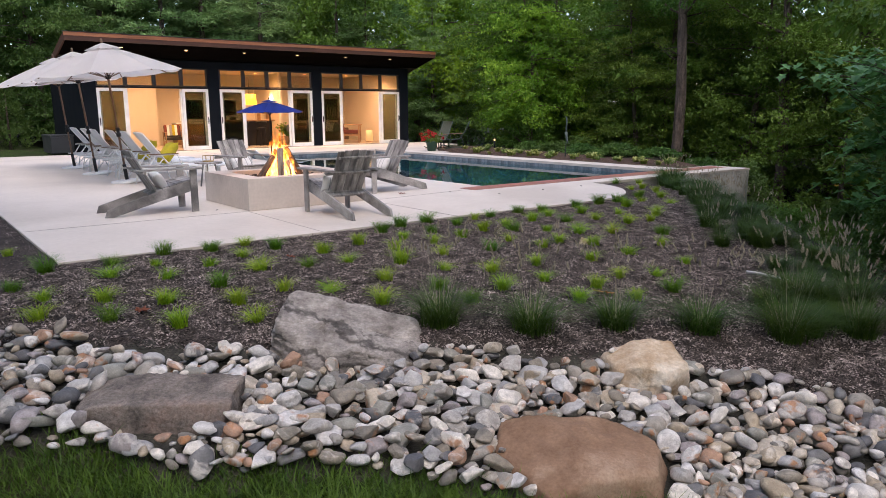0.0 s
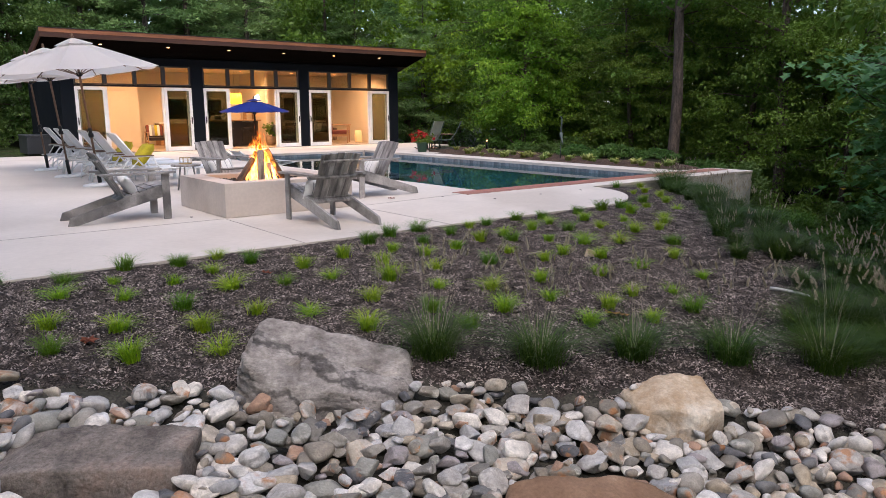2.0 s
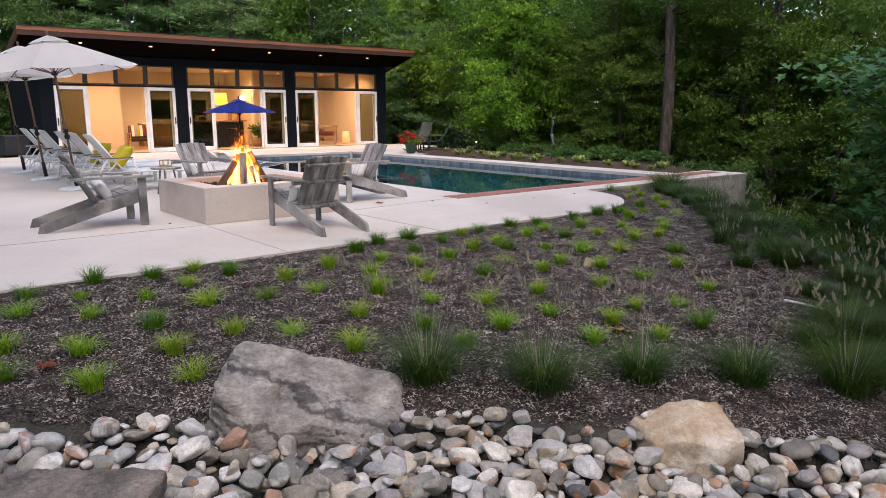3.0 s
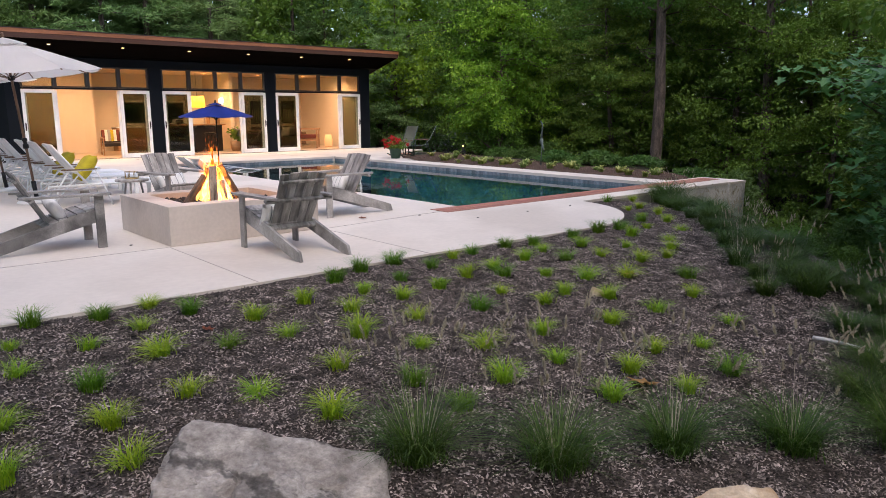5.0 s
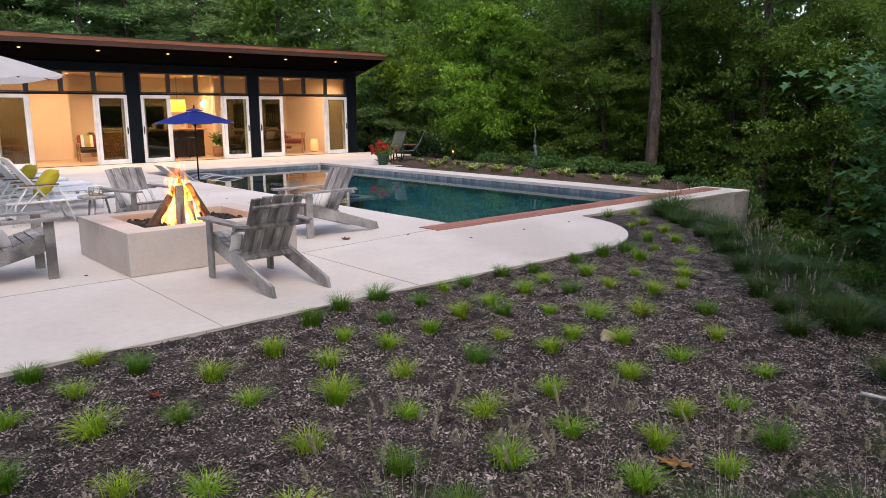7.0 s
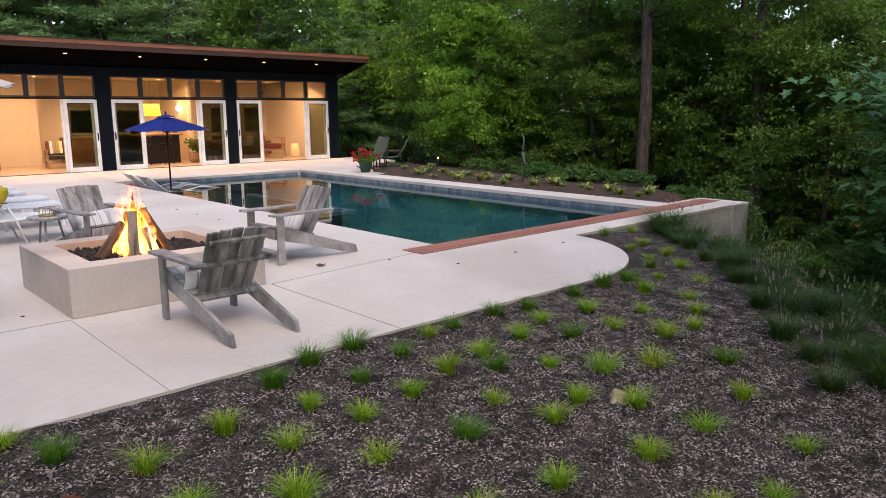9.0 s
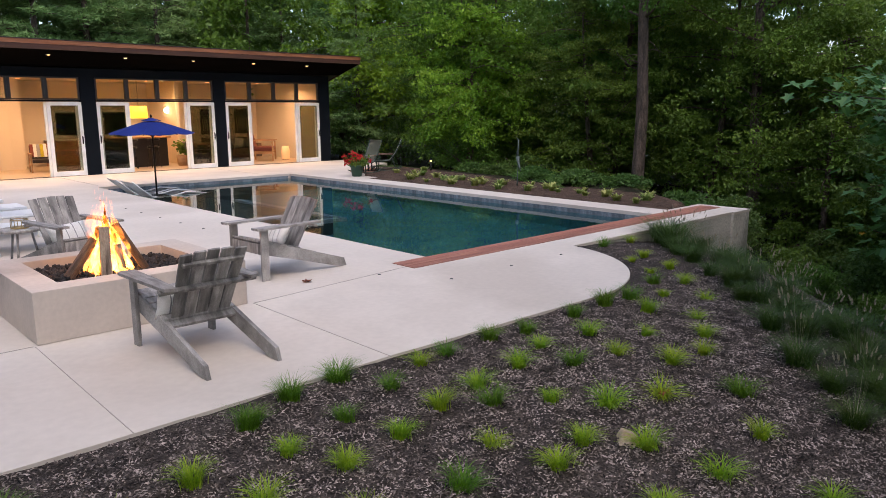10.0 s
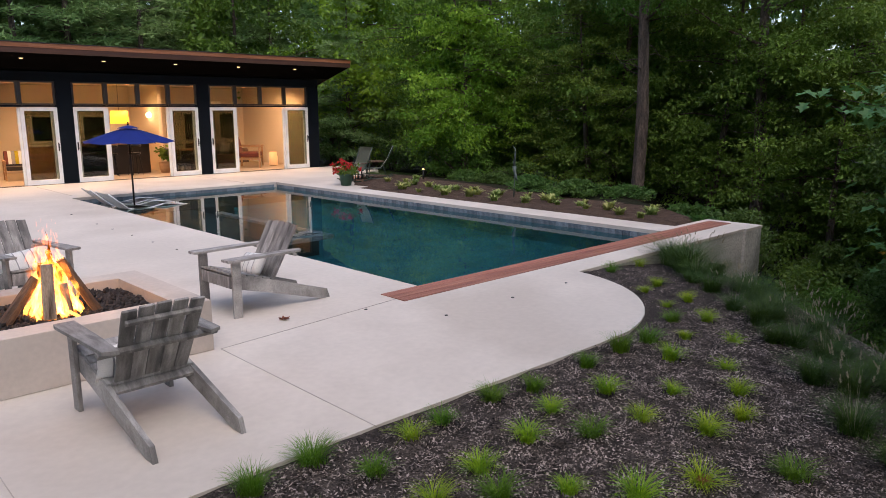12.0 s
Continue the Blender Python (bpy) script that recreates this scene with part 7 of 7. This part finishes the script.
# big-leaved sapling and the undergrowth at the wood's edge
def broad_leaf_mesh(rng, centres, count, size, material):
    """Large heart-shaped leaves on clusters, cupped along the midrib."""
    outline = [(0, 0), (0.40, 0.02), (0.24, 0.30), (0.56, 0.52), (0.20, 0.66), (0, 1.05)]
    vs, fs, base = [], [], 0
    for c in centres:
        for _ in range(count):
            p = np.array(c) + rng.normal(size=3) * np.array((0.30, 0.30, 0.16))
            a = rng.uniform(0, math.tau)
            d = np.array((math.cos(a), math.sin(a), rng.uniform(-0.9, 0.0)))
            d /= np.linalg.norm(d)
            s = np.cross(d, (0, 0, 1.0))
            s /= np.linalg.norm(s)
            n = np.cross(s, d)
            k = size * rng.uniform(0.55, 1.2)
            pts = [p + d * v * k for _, v in outline] + [p + d * v * k + s * u * k * 0.9 + n * 0.22 * k * abs(u) for u, v in outline[1:5]] + [p + d * v * k - s * u * k * 0.9 + n * 0.22 * k * abs(u) for u, v in outline[1:5]]
            vs.append(np.array(pts))
            r, l = [0, 6, 7, 8, 9, 5], [0, 10, 11, 12, 13, 5]
            for e in (r, l):
                for j in range(5):
                    fs.append(np.array((j, e[j + 1], e[j])) + base if j else np.array((0, 1, e[1])) + base)
                    if 0 < j < 4:
                        fs.append(np.array((j, j + 1, e[j + 1])) + base)
            base += len(pts)
    return raw_mesh("crown", np.concatenate(vs), np.array(fs), material)


def sapling(rng, m, height, radius):
    t = thing("broad_leaved_tree", "young tree with very large soft green leaves", "tree", m)
    tb = bm_new()
    trunk = limb_path(rng, (0, 0, -0.3), (0.05, 0.02, 1), height, 8, 0.05)
    tube(tb, trunk, 0.08, 8, 0.015)
    cs = []
    for k in range(44):
        b = trunk[int(rng.integers(1, 8))]
        a = rng.uniform(0, math.tau)
        p = limb_path(rng, b, (math.cos(a), math.sin(a), 0.25), radius * rng.uniform(0.5, 1.05), 5, 0.12)
        tube(tb, p, 0.022, 5, 0.006)
        cs += [tuple(q) for q in p[2:]]
    part("trunk", tb, BARK, t)
    ob = new("crown", broad_leaf_mesh(rng, cs, 13, 0.235, LEAF_BIG))
    ob.parent = t
    ob = new("turning_leaves", broad_leaf_mesh(rng, [c for c in cs if c[2] < height * 0.5][::9], 3, 0.16, LEAF_TURNING))
    ob.parent = t
    tagged(ob, "a few orange autumn leaves")


shrub_rng = np.random.default_rng(31)
LEAF_TURNING = leafy("turning_leaves", (0.42, 0.20, 0.02), (0.60, 0.34, 0.03), 0.5, 0.4)
sapling(shrub_rng, pose(13.0, -3.8, land(13.0, -3.8)), 5.7, 2.0)
sapling(shrub_rng, pose(13.2, -6.0, land(13.2, -6.0), 0, 0, 120), 6.5, 2.8)


def shrub(rng, height, radius, material, leaf, label):
    t = thing("shrub", label, "shrub", group="undergrowth")
    tb = bm_new()
    cs, rs = [], []
    for k in range(9):
        a = rng.uniform(0, math.tau)
        p = limb_path(rng, (0, 0, -0.1), (math.cos(a) * 0.5, math.sin(a) * 0.5, 1), height * rng.uniform(0.6, 1.0), 5, 0.18)
        tube(tb, p, 0.025, 5, 0.006)
    for k in range(80):
        a, z = rng.uniform(0, math.tau), rng.uniform(0.05, 1.0) * height
        r = radius * (1.1 - 0.8 * z / height) * rng.uniform(0.2, 1.15) * (1 + 0.3 * math.sin(3 * a + height))
        cs.append((r * math.cos(a), r * math.sin(a), z))
        rs.append(rng.uniform(0.16, 0.36) * min(1.0, 0.35 + 0.4 * height))
    part("stem", tb, BARK, t)
    ob = new("foliage", leaf_cloud("foliage", np.array(cs), rs, 36, leaf * 1.08, material, rng, flat=0.5))
    ob.parent = t
    return t


bushes = [shrub(shrub_rng, 2.0, 1.3, LEAF_DARK, 0.095, "dense dark green woodland shrub"), shrub(shrub_rng, 1.5, 1.2, LEAF_MID, 0.085, "mid-green leafy woodland shrub"), shrub(shrub_rng, 2.6, 1.5, LEAF_DARK, 0.11, "tall dark woodland shrub")]
low_cover = shrub(shrub_rng, 0.42, 0.85, LEAF_DARK, 0.085, "low leafy ground cover at the wood's edge")
cover_spots = [(12.6, 0.9), (13.4, 1.6), (14.2, 1.0), (14.6, 3.9), (13.9, 4.8), (14.9, 5.6), (14.4, 6.8), (15.2, 2.2), (13.2, -0.2), (15.4, 7.6), (14.4, -0.6), (15.6, 4.6), (15.2, 8.8), (15.4, 10.2)]
for n, (x, y) in enumerate(cover_spots):
    m = pose(x, y, land(x, y), 0, 0, n * 71 % 360)
    ob = low_cover if n == 0 else copy_thing(low_cover, m)
    ob.matrix_world = m
    s = shrub_rng.uniform(0.75, 1.2)
    ob.scale = (s, s, s * shrub_rng.uniform(0.5, 0.9))
bush_spots = [(17.4, 9.6), (18.0, 3.0), (15.6, -2.6), (13.3, -0.9), (14.1, -2.0), (13.6, 0.5), (14.9, -0.9), (15.8, 0.6), (14.5, -0.3), (15.3, 0.1), (13.0, -2.4), (9.9, -3.4), (11.2, -2.0), (9.6, -5.4), (11.0, -4.0), (12.2, -1.8), (15.6, -2.6), (16.6, -3.9), (17.4, -2.2), (15.8, -5.4), (15.4, -4.4), (12.6, -7.4), (14.6, -7.6), (16.5, -5.4), (17.6, 12.6), (16.6, 11.4), (18.6, 17.5), (16.9, 19.0), (19.0, 0.6), (18.8, -6.0), (10.3, -7.8), (8.8, -8.4), (11.6, -8.6), (20.4, 14.6), (-4.6, 26.0), (-8.0, 24.0), (-1.6, 27.0), (15.8, 24.5), (22.0, 5.0)]
for n, (x, y) in enumerate(bush_spots):
    src = bushes[(n * 2 + n // 3) % 3] if n > 2 else bushes[n]
    m = pose(x, y, land(x, y), 0, 0, n * 101 % 360)
    ob = src if n < 3 else copy_thing(src, m)
    ob.matrix_world = m
    s = shrub_rng.uniform(0.65, 1.1) * (0.62 if x < 12.5 and y < 0 else 0.66 if 14 < x < 18.5 and -1 < y < 11 else 1.0)
    ob.scale = (s * 1.4, s * 1.4, s * 0.5) if 14 < x < 18.5 and -1 < y < 11 else (s, s, s)

# clipped evergreen cone on the lawn
t = thing("evergreen_cone", "dark conical evergreen on the lawn behind the terrace", "tree", pose(0.2, 24.0, land(0.2, 24.0)))
part("trunk", tube(bm_new(), [(0, 0, -0.1), (0, 0, 2.2)], 0.06, 7, 0.02), BARK, t)
cs, rs = [], []
for k in range(90):
    z = shrub_rng.uniform(0.1, 2.7)
    a, r = shrub_rng.uniform(0, math.tau), 0.95 * (1 - z / 2.9) * shrub_rng.uniform(0.6, 1)
    cs.append((r * math.cos(a), r * math.sin(a), z))
    rs.append(0.2)
ob = new("crown", leaf_cloud("crown", np.array(cs), rs, 50, 0.09, LEAF_DARK, shrub_rng, droop=-0.4, long=2.5))
ob.parent = t

# the far bed of young perennials
HOSTA = leafy("perennial_leaves", (0.13, 0.22, 0.03), (0.58, 0.58, 0.22), 0.5, 0.35, 0.03, 0.7, 3.0)
host_kinds = [raw_mesh("perennial", *blades(shrub_rng, 34, 0.25, 0.26, 0.075, 1.0, 0.7, 0.05, 3), HOSTA), raw_mesh("perennial", *blades(shrub_rng, 40, 0.22, 0.22, 0.055, 1.0, 0.7, 0.06, 3), HOSTA)]
for n in range(34):
    y = 1.6 + 0.27 * n + shrub_rng.normal() * 0.1
    x = 11.75 + (n % 3) * 0.42 + shrub_rng.normal() * 0.12 + (0.7 if y > 9.5 else 0)
    ob = tagged(new("perennial", host_kinds[n % 2]), "young yellow-green perennial in the far mulch bed", "plant", "far bed perennials")
    ob.matrix_world = pose(x, y, land(x, y), 0, 0, n * 57 % 360)
    s = shrub_rng.uniform(0.6, 1.15)
    ob.scale = (s, s, s)

tile_band()
